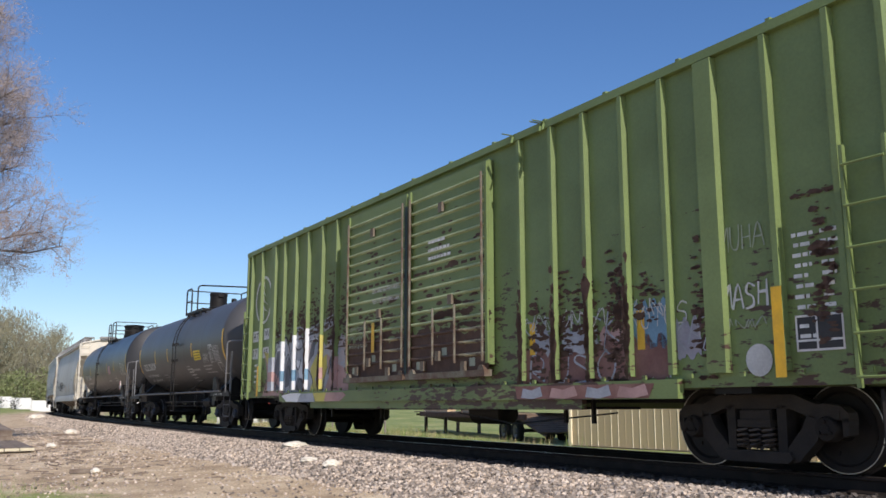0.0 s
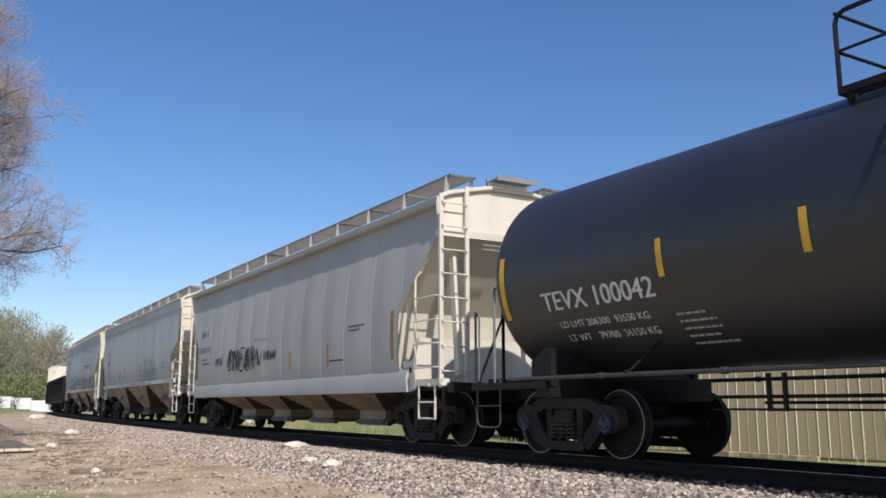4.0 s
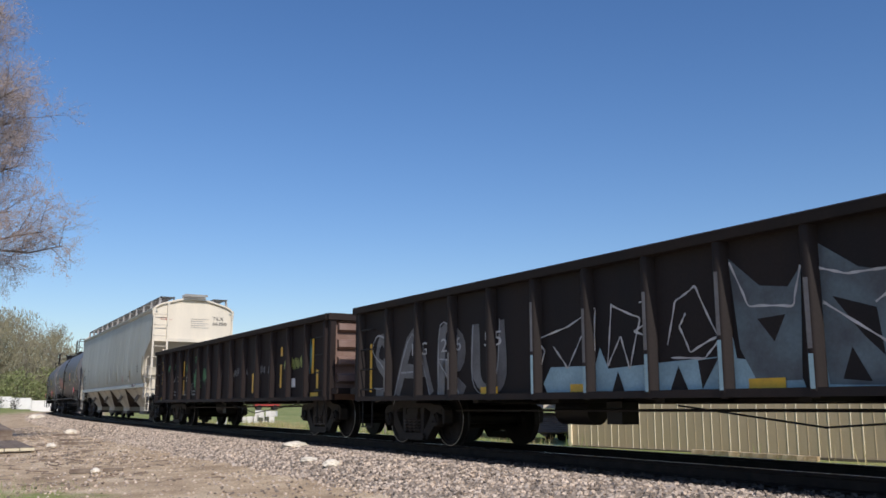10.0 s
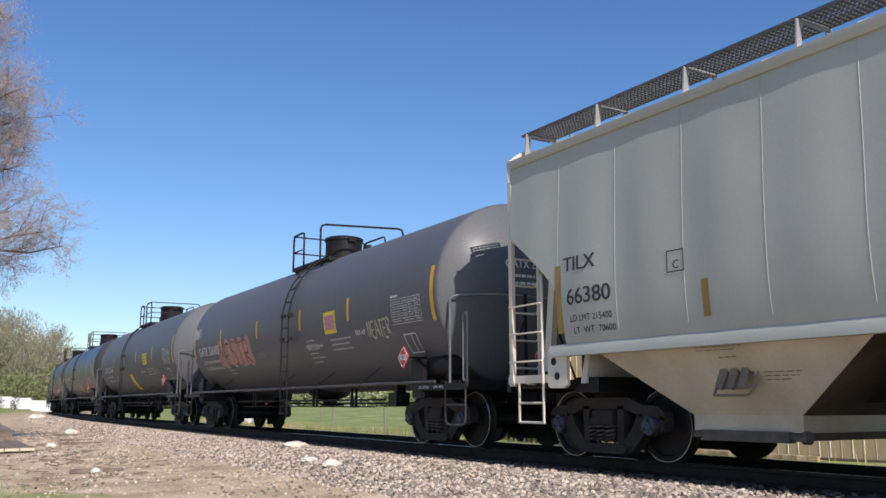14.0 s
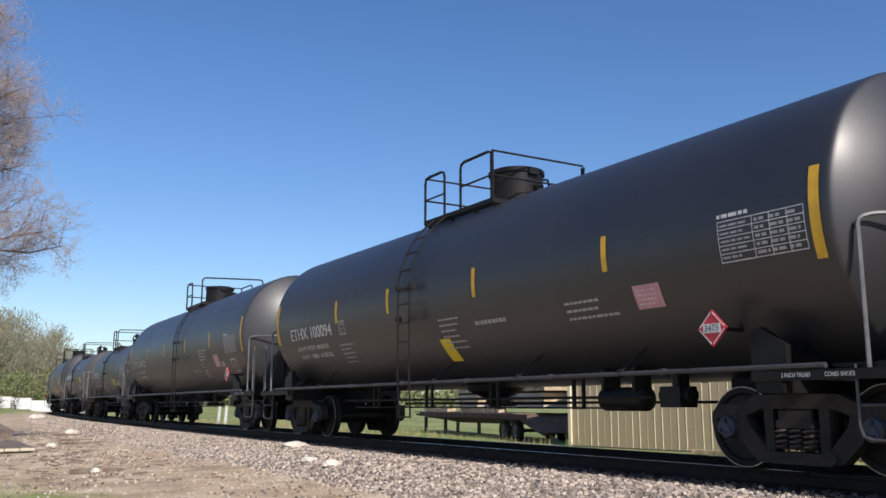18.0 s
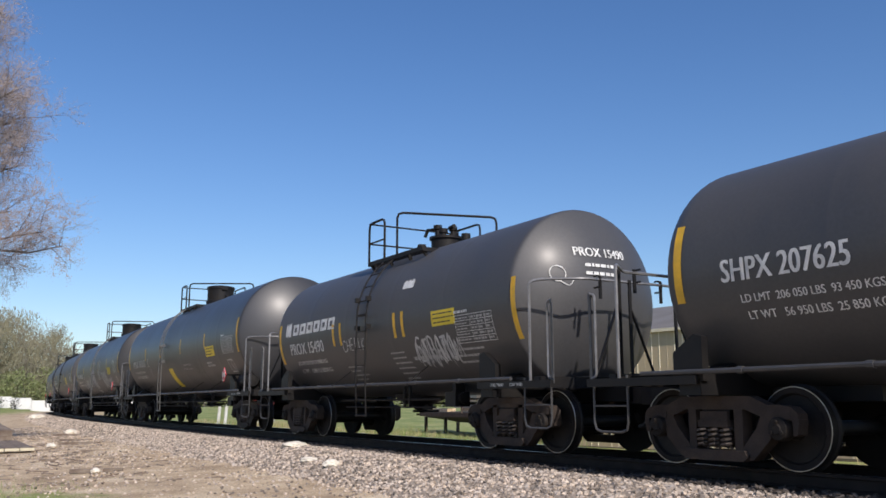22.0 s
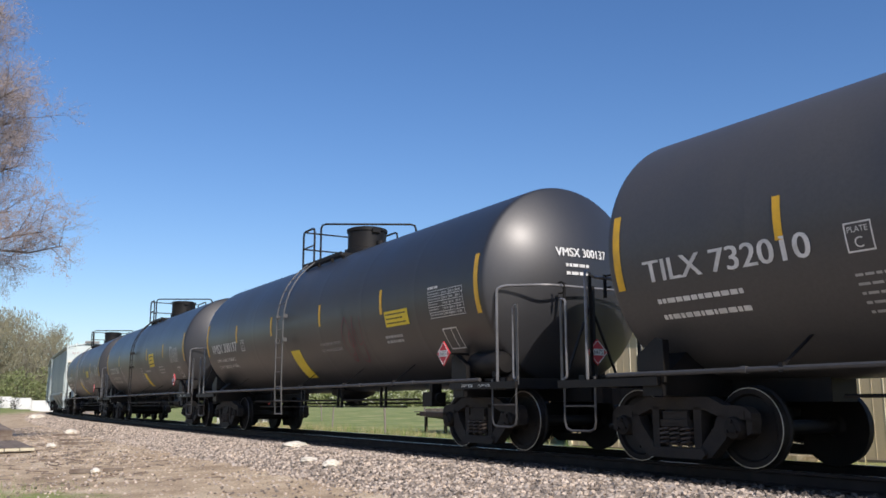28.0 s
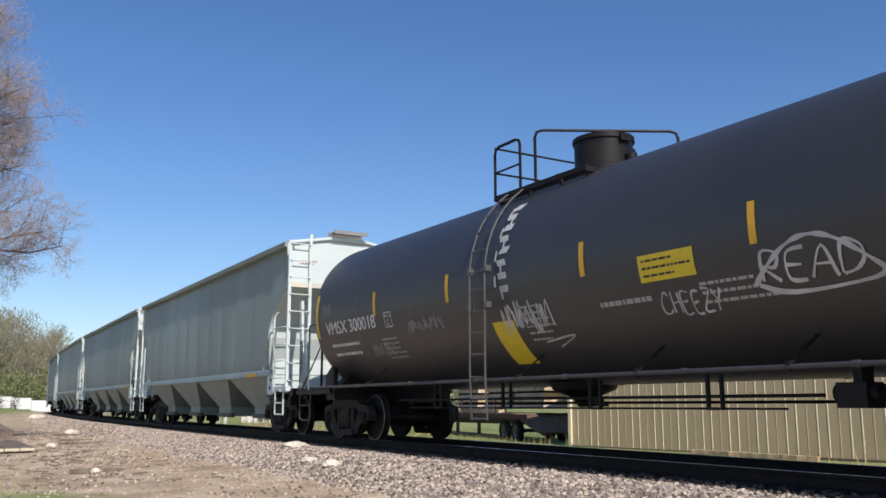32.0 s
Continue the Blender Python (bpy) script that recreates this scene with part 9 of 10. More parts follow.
for sg in (-1, 1):
    part("side_beam", Geo().box((0, sg * 1.25, 0.98), (TL - 2.4, 0.08, 0.2)), mat("rusty_red_rail", (0.12, 0.05, 0.04), 0.7, vary=0.3, scale=4), trailer)
    part("main_beam", Geo().prism([(-TL / 2, 0.88), (TL / 2 - 2.4, 0.88), (TL / 2 - 2.4, 0.66), (-2.5, 0.62), (-TL / 2 + 2.4, 0.74), (-TL / 2, 0.8)], "y", sg * 0.5 - 0.05, sg * 0.5 + 0.05), dark_steel, trailer)
plank = shared("deck_plank", lambda g: g.box((0, 0, 0), (TL - 2.4, 0.19, 0.05)), deckwood)
for i in range(12):
    part("deck_plank", plank, None, trailer, at=pose(-1.2, -1.12 + i * 0.203, 1.09 + 0.004 * (i % 2)))
for i in range(14):
    part("cross_member", shared("trailer_cross", lambda g: g.box((0, 0, 0), (0.07, 2.4, 0.1)), dark_steel), None, trailer, at=pose(-TL / 2 + 0.4 + i * 0.92, 0, 0.96))
ramp_wood = mat("dull_ramp_planks", (0.17, 0.115, 0.075), 0.95, vary=0.3, scale=4)
for i in range(9):
    u0, u1 = i / 9, (i + 0.8) / 9
    part("ramp_plank", Geo().prism([(TL / 2 - 2.4 + 2.4 * u0, 1.09 - 0.66 * u0), (TL / 2 - 2.4 + 2.4 * u0, 1.03 - 0.66 * u0), (TL / 2 - 2.4 + 2.4 * u1, 1.03 - 0.66 * u1), (TL / 2 - 2.4 + 2.4 * u1, 1.09 - 0.66 * u1)], "y", -1.26, 1.26), ramp_wood, trailer)
for sg in (-1, 1):
    part("ramp_beam", Geo().prism([(TL / 2 - 2.4, 1.02), (TL / 2 - 2.4, 0.86), (TL / 2, 0.26), (TL / 2, 0.36)], "y", sg * 1.0 - 0.05, sg * 1.0 + 0.05), dark_steel, trailer)


def tyre_geo(g):
    g.lathe([(-0.13, 0.26), (-0.14, 0.36), (-0.10, 0.41), (0.10, 0.41), (0.14, 0.36), (0.13, 0.26)], "y", 22)


def hub_geo(g):
    g.lathe([(-0.10, 0.27), (-0.10, 0.20), (-0.05, 0.12), (-0.13, 0.10), (-0.13, 0.0)], "y", 16)


for x in (4.0, 5.2):
    for y in (-1.02, 1.02):
        tw = part("wheel", shared("trailer_tyre", tyre_geo, mat("dusty_tyre", (0.03, 0.029, 0.028), 0.85, vary=0.2, scale=5)), None, trailer, at=pose(x, y, 0.41, 0, 0, 0 if y < 0 else 180))
        part("hub", shared("trailer_hub", hub_geo, mat("grey_wheel_hub", (0.20, 0.19, 0.18), 0.5, metal=0.5)), None, tw)
    part("axle", Geo().cyl((x, -1, 0.41), (x, 1, 0.41), 0.06, 8), dark_steel, trailer)
for x in (-6.6, -3.6):
    for y in (-0.9, 0.9):
        part("landing_leg", Geo().box((x, y, 0.42), (0.14, 0.14, 0.84)), dark_steel, trailer)
for i, (x, y, w, h, ln) in enumerate(((-5.2, -0.6, 0.5, 0.14, 3.4), (-1.4, 0.2, 0.7, 0.20, 4.2), (1.3, -0.5, 0.45, 0.12, 2.6))):
    ob = thing("board_stack", "pale sawn boards stacked on the trailer deck", "boards", "boards on the trailer")
    ob.matrix_basis = trailer.matrix_basis @ pose(x, y, 1.12)
    for j in range(3):
        part("board", Geo().box((0.05 * j, (j - 1) * w / 3, h / 2 + 0.012 * j), (ln - 0.2 * j, w / 3.3, h)), pale_wood, ob)
for x, wide, tall in ((4.5, 2.0, 5), (1.2, 1.7, 4), (-2.6, 1.9, 5)):
    ob = thing("board_stack", "layered stack of pale boards on the trailer deck", "boards", "boards on the trailer")
    ob.matrix_basis = trailer.matrix_basis @ pose(x, 0.45, 1.30, 0, 0, 2)
    for j in range(tall):
        part("board", Geo().box((0.12 * (j % 2) - 0.06, 0.04 * (j % 3), 0.08 + 0.24 * j), (2.9 - 0.25 * (j % 3), wide * 0.7, 0.15)), pale_wood if j % 2 else grey_board, ob)
        for k in (-1.0, 0.0, 1.0):
            part("spacer", Geo().box((k, 0, 0.20 + 0.24 * j), (0.09, wide * 0.66, 0.09)), dark_steel, ob)
for i, x in enumerate((-0.4, 2.6, 3.6, 4.6)):
    part("stake", Geo().box((x, -1.28, 1.35), (0.07, 0.05, 0.62)), dark_steel, trailer)

# far field: red trailer, white heap, posts
red_paint = mat("faded_red_paint", (0.36, 0.04, 0.035), 0.5, vary=0.15, scale=2)
ob = thing("farm_wagon", "faded red farm wagon standing in the field", "wagon", at=pose(-22.3, 112.5, gz_at(-22.3, 112.5), 0, 0, 20))
part("box", Geo().box((0, 0, 0.95), (3.0, 1.7, 0.85), taper=1.08), red_paint, ob)
part("chassis", Geo().box((0, 0, 0.45), (3.0, 0.8, 0.15)), dark_steel, ob)
for x in (-1.0, 1.0):
    for y in (-0.8, 0.8):
        part("wheel", shared("wagon_wheel", lambda g: g.lathe([(-0.1, 0.0), (-0.1, 0.32), (0.1, 0.32), (0.1, 0.0)], "y", 14), mat("dusty_tyre", (0.03, 0.029, 0.028))), None, ob, at=pose(x, y, 0.33))
chalk = mat("whitewashed_blocks", (0.62, 0.61, 0.58), 0.8, vary=0.15, scale=2)
for i in range(12):
    px, py = -13.6 + (i % 6 - 2.5) * 0.42 + rr.uniform(-0.08, 0.08), 66 + rr.uniform(-0.5, 0.5)
    ob = thing("white_block", "white block on a heap standing in the grass", "block", "white blocks in the grass", at=pose(px, py, gz_at(px, py) + (0.42 if i > 7 else 0.0), 0, 0, rr.uniform(-14, 14)))
    part("block", Geo().box((0, 0, 0.22), (0.40, 0.45, rr.uniform(0.38, 0.5)), taper=0.94), chalk, ob)
for i, (px, py) in enumerate(((-15.6, 62), (-15.0, 61.5), (-2.6, 40.5), (-6.8, 55), (-1.0, 52), (-9.5, 70))):
    ob = thing("fence_post", "weathered grey fence post in the grass" if i > 1 else "white marker post in the grass", "post", "posts in the field", at=pose(px, py, gz_at(px, py), rr.uniform(-4, 4), rr.uniform(-4, 4), 0))
    part("shaft", Geo().cyl((0, 0, -0.2), (0, 0, 1.25), 0.05 if i > 1 else 0.11, 8), chalk if i < 2 else mat("weathered_post", (0.25, 0.22, 0.18), 0.85, vary=0.2, scale=4), ob)

# white panel fence far off, with two dark shrubs before it
fence = thing("panel_fence", "white panel fence along the far edge of the lot", "fence")
fp = [(-118.0, 143.0), (-76.0, 150.0), (-52.0, 156.0)]
panel = shared("fence_panel", lambda g: g.box((0, 0, 0.98), (2.9, 0.06, 1.9)), mat("white_fence_panel", (0.74, 0.74, 0.73), 0.6, vary=0.06, scale=1.5))
postm = shared("fence_post_mesh", lambda g: g.box((0, 0, 1.0), (0.14, 0.14, 2.05)), mat("white_fence_post", (0.66, 0.66, 0.65), 0.6))
for (ax, ay), (bx, by) in zip(fp[:-1], fp[1:]):
    n = int(math.hypot(bx - ax, by - ay) / 3.0)
    an = math.degrees(math.atan2(by - ay, bx - ax))
    for i in range(n):
        u = (i + 0.5) / n
        px, py = ax + (bx - ax) * u, ay + (by - ay) * u
        zz = gz_at(px, py)
        part("panel", panel, None, fence, at=pose(px, py, zz + rr.uniform(-0.05, 0.08), 0, 0, an))
        u = i / n
        part("post", postm, None, fence, at=pose(ax + (bx - ax) * u, ay + (by - ay) * u, zz, 0, 0, an))

twig_mat = mat("bare_twigs", (0.295, 0.25, 0.235), 0.8, vary=0.2, scale=0.6, fine=5, island=0.3)
bark = mat("grey_brown_bark", (0.095, 0.078, 0.07), 0.9, vary=0.3, scale=4, fine=40, bump=0.5)
bud_mat = mat("spring_catkins", (0.31, 0.26, 0.245), 0.8, vary=0.15, scale=1, island=0.4)
leaf_mat = mat("fresh_leaves", (0.185, 0.215, 0.085), 0.7, vary=0.15, scale=0.3, fine=3, island=0.2)


def limb(g, a, d, length, r, rng, bend=0.25, droop=0.0, n=5, seg=5):
    """A tapering bent limb; returns its points."""
    pts, rs = [Vector(a)], [r]
    d = Vector(d).normalized()
    for i in range(n):
        d = (d + Vector((rng.uniform(-1, 1), rng.uniform(-1, 1), rng.uniform(-1, 1))) * bend * 0.5 + Vector((0, 0, -droop))).normalized()
        pts.append(pts[-1] + d * length / n)
        rs.append(r * (1 - 0.75 * (i + 1) / n))
    g.tube(pts, rs, seg)
    return pts


def twig_spray(tw, bd, p, d, size, rng, depth, buds):
    """Fine twigs that fork from p, with buds on the last ones."""
    d = Vector(d).normalized()
    pts = limb(tw, p, d, size, 0.0048 + 0.003 * depth, rng, 0.5, 0.01, 3, 3)
    if depth == 0:
        for q in pts[1:]:
            for _ in range(buds):
                c = q + Vector((rng.uniform(-1, 1), rng.uniform(-1, 1), rng.uniform(-1, 1))) * 0.10
                s = rng.uniform(0.008, 0.017)
                bd.add([(c.x - s, c.y, c.z), (c.x + s, c.y, c.z), (c.x, c.y + s, c.z - s * 0.4), (c.x, c.y - s * 0.3, c.z - s * 2.2)], [(0, 1, 2), (0, 3, 1), (1, 3, 2), (2, 3, 0)])
        return
    for q in pts[1:]:
        for _ in range(2):
            e = (d + Vector((rng.uniform(-1, 1), rng.uniform(-1, 1), rng.uniform(-0.8, 1.0))) * 0.9).normalized()
            twig_spray(tw, bd, q, e, size * 0.62, rng, depth - 1, buds)


def near_tree():
    rng = random.Random(77)
    tx, ty = -22.3, 30.5
    tz = gz_at(tx, ty)
    tree = thing("bare_tree", "tall spreading tree with bare twigs and reddish spring catkins", "tree", at=pose(tx, ty, tz))
    tr, tw, bd = Geo(), Geo(), Geo()
    limb(tr, (0, 0, -0.3), (0.06, 0, 1), 9.5, 0.34, rng, 0.12, 0, 8, 10)
    # limbs that reach out over the ground: tips by height and reach
    tips = [(6.9, -0.6, 12.5, 5.4), (6.5, 0.9, 12.0, 5.6), (6.1, -0.9, 14.8, 6.8), (5.6, 0.5, 15.6, 7.4), (6.9, 0.4, 10.0, 4.2), (8.3, -0.3, 7.4, 4.8), (8.7, 0.3, 7.0, 5.0), (6.4, 1.2, 6.5, 4.4), (6.9, 0.0, 8.2, 4.6), (6.6, 0.8, 11.2, 5.0), (5.6, -1.6, 11.0, 5.0), (5.9, 1.6, 13.3, 6.6), (4.2, 0.2, 14.6, 7.6), (5.2, -2.2, 8.4, 4.0), (-5.5, 0.5, 11, 5), (-6, -1.5, 8, 4), (-3, 3, 13.5, 7), (-2, -4, 10, 5), (1.5, 4.5, 11, 5.5), (1.0, -4.2, 12, 6)]
    for x, y, z, z0 in tips:
        a = Vector((0.02 * z0, 0, z0))
        b = Vector((x, y, z))
        n = 7
        pts, rs = [], []
        for i in range(n + 1):
            u = i / n
            p = a.lerp(b, u) + Vector((0, 0, 0.9 * math.sin(math.pi * u) * (1 if z > 8 else 0.4)))
            p += Vector((rng.uniform(-1, 1), rng.uniform(-1, 1), rng.uniform(-1, 1))) * 0.16 * (0 < i < n)
            pts.append(p)
            rs.append(0.095 * (1 - 0.85 * u) + 0.006)
        tr.tube(pts, rs, 6)
        seen = x > 0
        for i in range(2, n + 1):
            for _ in range((7 if z > 8.5 else 4) if seen else 2):
                p = pts[i - 1].lerp(pts[i], rng.random())
                d = (b - a).normalized() * 0.55 + Vector((rng.uniform(-0.7, 1), rng.uniform(-1, 1), rng.uniform(-0.5, 1.0)))
                br = limb(tr, p, d, rng.uniform(0.9, 1.7), 0.016, rng, 0.35, 0.0, 4, 4)
                for q in br[1:]:
                    for _ in range(2 if seen else 1):
                        e = d.normalized() * 0.4 + Vector((rng.uniform(-1, 1), rng.uniform(-1, 1), rng.uniform(-0.8, 1)))
                        twig_spray(tw, bd, q, e, rng.uniform(0.5, 0.95), rng, 1, 3)
        if z < 8.3 and seen:
            for _ in range(10):
                p = pts[rng.randrange(3, n + 1)]
                limb(tw, p + Vector((rng.uniform(-0.6, 0.3), 0, -0.1)), (rng.uniform(-0.2, 0.2), 0, -1), rng.uniform(0.4, 0.9), 0.010, rng, 0.2, 0.05, 4, 3)
    part("trunk", tr, bark, tree)
    t = part("fine_branching", tw, twig_mat, tree)
    t["kind"] = "stuff"
    b = part("spring_bloom", bd, bud_mat, tree)
    b["kind"] = "stuff"


near_tree()


def far_tree(g, x, y, h, rng, dense=1.0):
    """One bare tree of the far woods, as thin forking limbs."""
    z = gz_at(x, y) - 0.3
    base = Vector((x, y, z))
    tk = limb(g, base, (rng.uniform(-0.1, 0.1), 0, 1), h * 0.85, h * 0.014, rng, 0.1, 0, 6, 5)
    for i in range(int(20 * dense)):
        u = rng.uniform(0.22, 0.98)
        k = min(5, int(u * 6))
        p = tk[k].lerp(tk[k + 1], u * 6 - k)
        an = rng.uniform(0, 6.28)
        d = Vector((math.cos(an), math.sin(an), rng.uniform(0.6, 1.6)))
        br = limb(g, p, d, h * 0.30 * (1.15 - u * 0.6), h * 0.004, rng, 0.35, 0, 4, 3)
        for q in br[1:]:
            for _ in range(4):
                e = d.normalized() * 0.6 + Vector((rng.uniform(-1, 1), rng.uniform(-1, 1), rng.uniform(-0.3, 1)))
                limb(g, q, e, h * rng.uniform(0.05, 0.11), h * 0.0017, rng, 0.5, 0, 2, 3)


rw = random.Random(8)
woods, scrub = Geo(), Geo()
for i in range(44):
    px = -128 + 76 * (i + rw.random()) / 44
    py = 168 + rw.uniform(0, 34) + (px + 90) * 0.15
    far_tree(woods, px, py, float(np.interp(px, [-95, -88, -79, -70], [21, 19.5, 13.5, 11.5])) * rw.uniform(0.82, 1.05), rw, 1.5)
for i in range(64):
    an = radians(-20 + 52 * (i + rw.random()) / 64)
    r = 235 + rw.uniform(-12, 25)
    far_tree(woods, r * math.sin(an), r * math.cos(an), rw.uniform(9, 14), rw, 0.8)
for i in range(5200):
    an = radians(-21 + 54 * rw.random())
    r = 218 + rw.uniform(-6, 14)
    px, py = r * math.sin(an), r * math.cos(an)
    lump = 3.2 + 3.0 * abs(noise.noise(Vector((px * 0.06, py * 0.05, 7))))
    pz = gz_at(px, py) + rw.random() * lump
    for _ in range(4):
        c = Vector((px, py, pz)) + Vector((rw.uniform(-1, 1), rw.uniform(-1, 1), rw.uniform(-0.6, 0.6))) * 1.1
        s = rw.uniform(0.25, 0.55)
        t = Vector((rw.uniform(-1, 1), rw.uniform(-1, 1), rw.uniform(-1, 1))).normalized() * s
        u = Vector((rw.uniform(-1, 1), rw.uniform(-1, 1), rw.uniform(-1, 1))).normalized() * s
        scrub.add([tuple(c - t), tuple(c + u), tuple(c + t), tuple(c - u)], [(0, 1, 2, 3)])
for i in range(5200):
    px = -125 + 74 * rw.random()
    py = 158 + rw.uniform(0, 22) + (px + 90) * 0.15
    lump = 4.2 + 5.0 * abs(noise.noise(Vector((px * 0.11, py * 0.05, 2)))) + (3.0 if px > -74 else 0)
    pz = gz_at(px, py) + rw.uniform(0.2, 1.0) ** 0.8 * lump
    for _ in range(5):
        c = Vector((px, py, pz)) + Vector((rw.uniform(-1, 1), rw.uniform(-1, 1), rw.uniform(-0.7, 0.7))) * 0.8
        s = rw.uniform(0.10, 0.26)
        t = Vector((rw.uniform(-1, 1), rw.uniform(-1, 1), rw.uniform(-1, 1))).normalized() * s
        u = Vector((rw.uniform(-1, 1), rw.uniform(-1, 1), rw.uniform(-1, 1))).normalized() * s
        scrub.add([tuple(c - t), tuple(c + u), tuple(c + t), tuple(c - u)], [(0, 1, 2, 3)])
haze = Geo()
for i in range(27000):
    px = -112 + 58 * rw.random()
    py = 172 + rw.uniform(0, 30) + (px + 90) * 0.15
    lump = float(np.interp(px, [-100, -91, -85, -79, -60], [19, 18, 15, 9, 8])) + 5.0 * noise.noise(Vector((px * 0.25, py * 0.06, 4)))
    p = Vector((px, py, gz_at(px, py) + lump * rw.uniform(0.1, 1.0)))
    for _ in range(3):
        c = p + Vector((rw.uniform(-1, 1), rw.uniform(-1, 1), rw.uniform(-1, 1))) * 0.9
        d = Vector((rw.uniform(-0.7, 0.7), rw.uniform(-0.7, 0.7), 1)).normalized() * rw.uniform(0.4, 1.0)
        w = Vector((rw.uniform(-1, 1), rw.uniform(-1, 1), 0)).normalized() * rw.uniform(0.05, 0.13)
        haze.add([tuple(c - w), tuple(c + w), tuple(c + d)], [(0, 1, 2)])
tagged(new("far_twigs", haze.mesh("far_twigs", mat("far_spring_twigs", (0.25, 0.235, 0.15), 0.9, vary=0.12, scale=0.2, fine=3, island=0.15), 0)), "hazy brown twigs and buds of the far woods", "woods", kind="stuff")
tagged(new("far_woods", woods.mesh("far_woods", mat("far_bare_woods", (0.205, 0.187, 0.145), 0.9, vary=0.12, scale=0.2, fine=3, island=0.15), 0)), "distant belt of bare grey-brown trees", "woods", kind="stuff")
tagged(new("scrub", scrub.mesh("scrub", leaf_mat, 0)), "yellow-green spring scrub under the far trees", "bushes", kind="stuff")


def shrub(px, py, h, w, material, label, rng):
    ob = thing("shrub", label, "shrub", at=pose(px, py, gz_at(px, py)))
    st, lf = Geo(), Geo()
    for _ in range(9):
        limb(st, (rng.uniform(-0.1, 0.1), rng.uniform(-0.1, 0.1), 0), (rng.uniform(-0.5, 0.5), rng.uniform(-0.5, 0.5), 1), h, 0.03, rng, 0.3, 0, 4, 4)
    for _ in range(260):
        c = Vector((rng.gauss(0, w * 0.4), rng.gauss(0, w * 0.4), abs(rng.gauss(0.5, 0.28)) * h))
        s = rng.uniform(0.05, 0.13)
        t, u = Vector((rng.uniform(-1, 1), rng.uniform(-1, 1), rng.uniform(-1, 1))) * s, Vector((rng.uniform(-1, 1), rng.uniform(-1, 1), rng.uniform(-1, 1))) * s
        lf.add([tuple(c - t), tuple(c + u), tuple(c + t), tuple(c - u)], [(0, 1, 2, 3)])
    part("stem", st, bark, ob)
    lv = part("foliage", lf, material, ob)
    lv["kind"] = "stuff"


dark_leaf = mat("dark_shrub_leaves", (0.06, 0.065, 0.04), 0.8, vary=0.2, scale=1, island=0.4)
shrub(-74.2, 148.6, 1.9, 1.0, dark_leaf, "dark scraggy shrub before the white fence", rw)
shrub(-71.6, 148.8, 1.9, 1.0, dark_leaf, "dark scraggy shrub before the white fence", rw)

# dry and green grass on the far side of the bank
blades, green = Geo(), Geo()
rg = random.Random(9)
gp = [(rg.uniform(8, 46), -3.2 - abs(rg.gauss(0, 3.4))) for _ in range(5200)]
pts_ = [beside(s, lat) for s, lat in gp]
zs_, _, _ = ground_z(np.array([q[0] for q in pts_]), np.array([q[1] for q in pts_]))
for (px, py, _), z in zip(pts_, zs_):
    if (px - WX) * wd.x + (py - WY) * wd.y > -0.6 and rg.random() < 0.93:
        continue
    h = rg.uniform(0.12, 0.42) * (1.5 if noise.noise(Vector((px * 0.3, py * 0.3, 5))) > 0.12 else 0.8)
    tgt = blades if noise.noise(Vector((px * 0.22, py * 0.22, 9))) > -0.02 else green
    for _ in range(3):
        an = rg.uniform(0, 6.28)
        w = 0.012
        ox, oy = rg.uniform(-0.12, 0.12), rg.uniform(-0.12, 0.12)
        tgt.add([(px + ox - w * math.cos(an), py + oy - w * math.sin(an), z - 0.03), (px + ox + w * math.cos(an), py + oy + w * math.sin(an), z - 0.03), (px + ox + rg.uniform(-0.12, 0.12), py + oy + rg.uniform(-0.12, 0.12), z + h)], [(0, 1, 2)])
tagged(new("dry_grass", blades.mesh("dry_grass", mat("dry_straw", (0.42, 0.35, 0.18), 0.8, vary=0.2, scale=1, island=0.3), 0)), "pale dry grass tufts behind the track", "grass", kind="stuff")
tagged(new("green_grass", green.mesh("green_grass", mat("spring_grass_blades", (0.16, 0.23, 0.05), 0.8, vary=0.2, scale=1, island=0.3), 0)), "fresh green grass tufts behind the track", "grass", kind="stuff")
short = Geo()
for _ in range(2600):
    px, py = -7.2 + rg.gauss(0, 1.3), 12.6 + rg.gauss(0, 1.6)
    an = rg.uniform(0, 6.28)
    w = 0.006
    short.add([(px - w * math.cos(an), py - w * math.sin(an), -0.68), (px + w * math.cos(an), py + w * math.sin(an), -0.68), (px + rg.uniform(-0.05, 0.05), py + rg.uniform(-0.05, 0.05), -0.62 + rg.uniform(0.0, 0.10))], [(0, 1, 2)])
tagged(new("sparse_grass", short.mesh("sparse_grass", mat("spring_grass_blades", (0.16, 0.23, 0.05)), 0)), "thin short grass in the dirt", "grass", kind="stuff")

# old ties, boards and sticks in the dirt
old_wood = mat("old_grey_timber", (0.125, 0.088, 0.066), 0.9, vary=0.3, scale=4, fine=50, color2=(0.23, 0.19, 0.15), bump=0.5)
cut_end = mat("pale_cut_end", (0.60, 0.55, 0.40), 0.8, vary=0.15, scale=8)


def old_beam(x, y, ln, w, h, yaw, tilt, label, lift=0.0):
    ob = thing("old_timber", label, "timber", at=pose(x, y, gz_at(x, y) + h / 2 + lift, 0, tilt, yaw))
    part("beam", Geo().box((0, 0, 0), (ln, w, h)), old_wood, ob)
    return ob


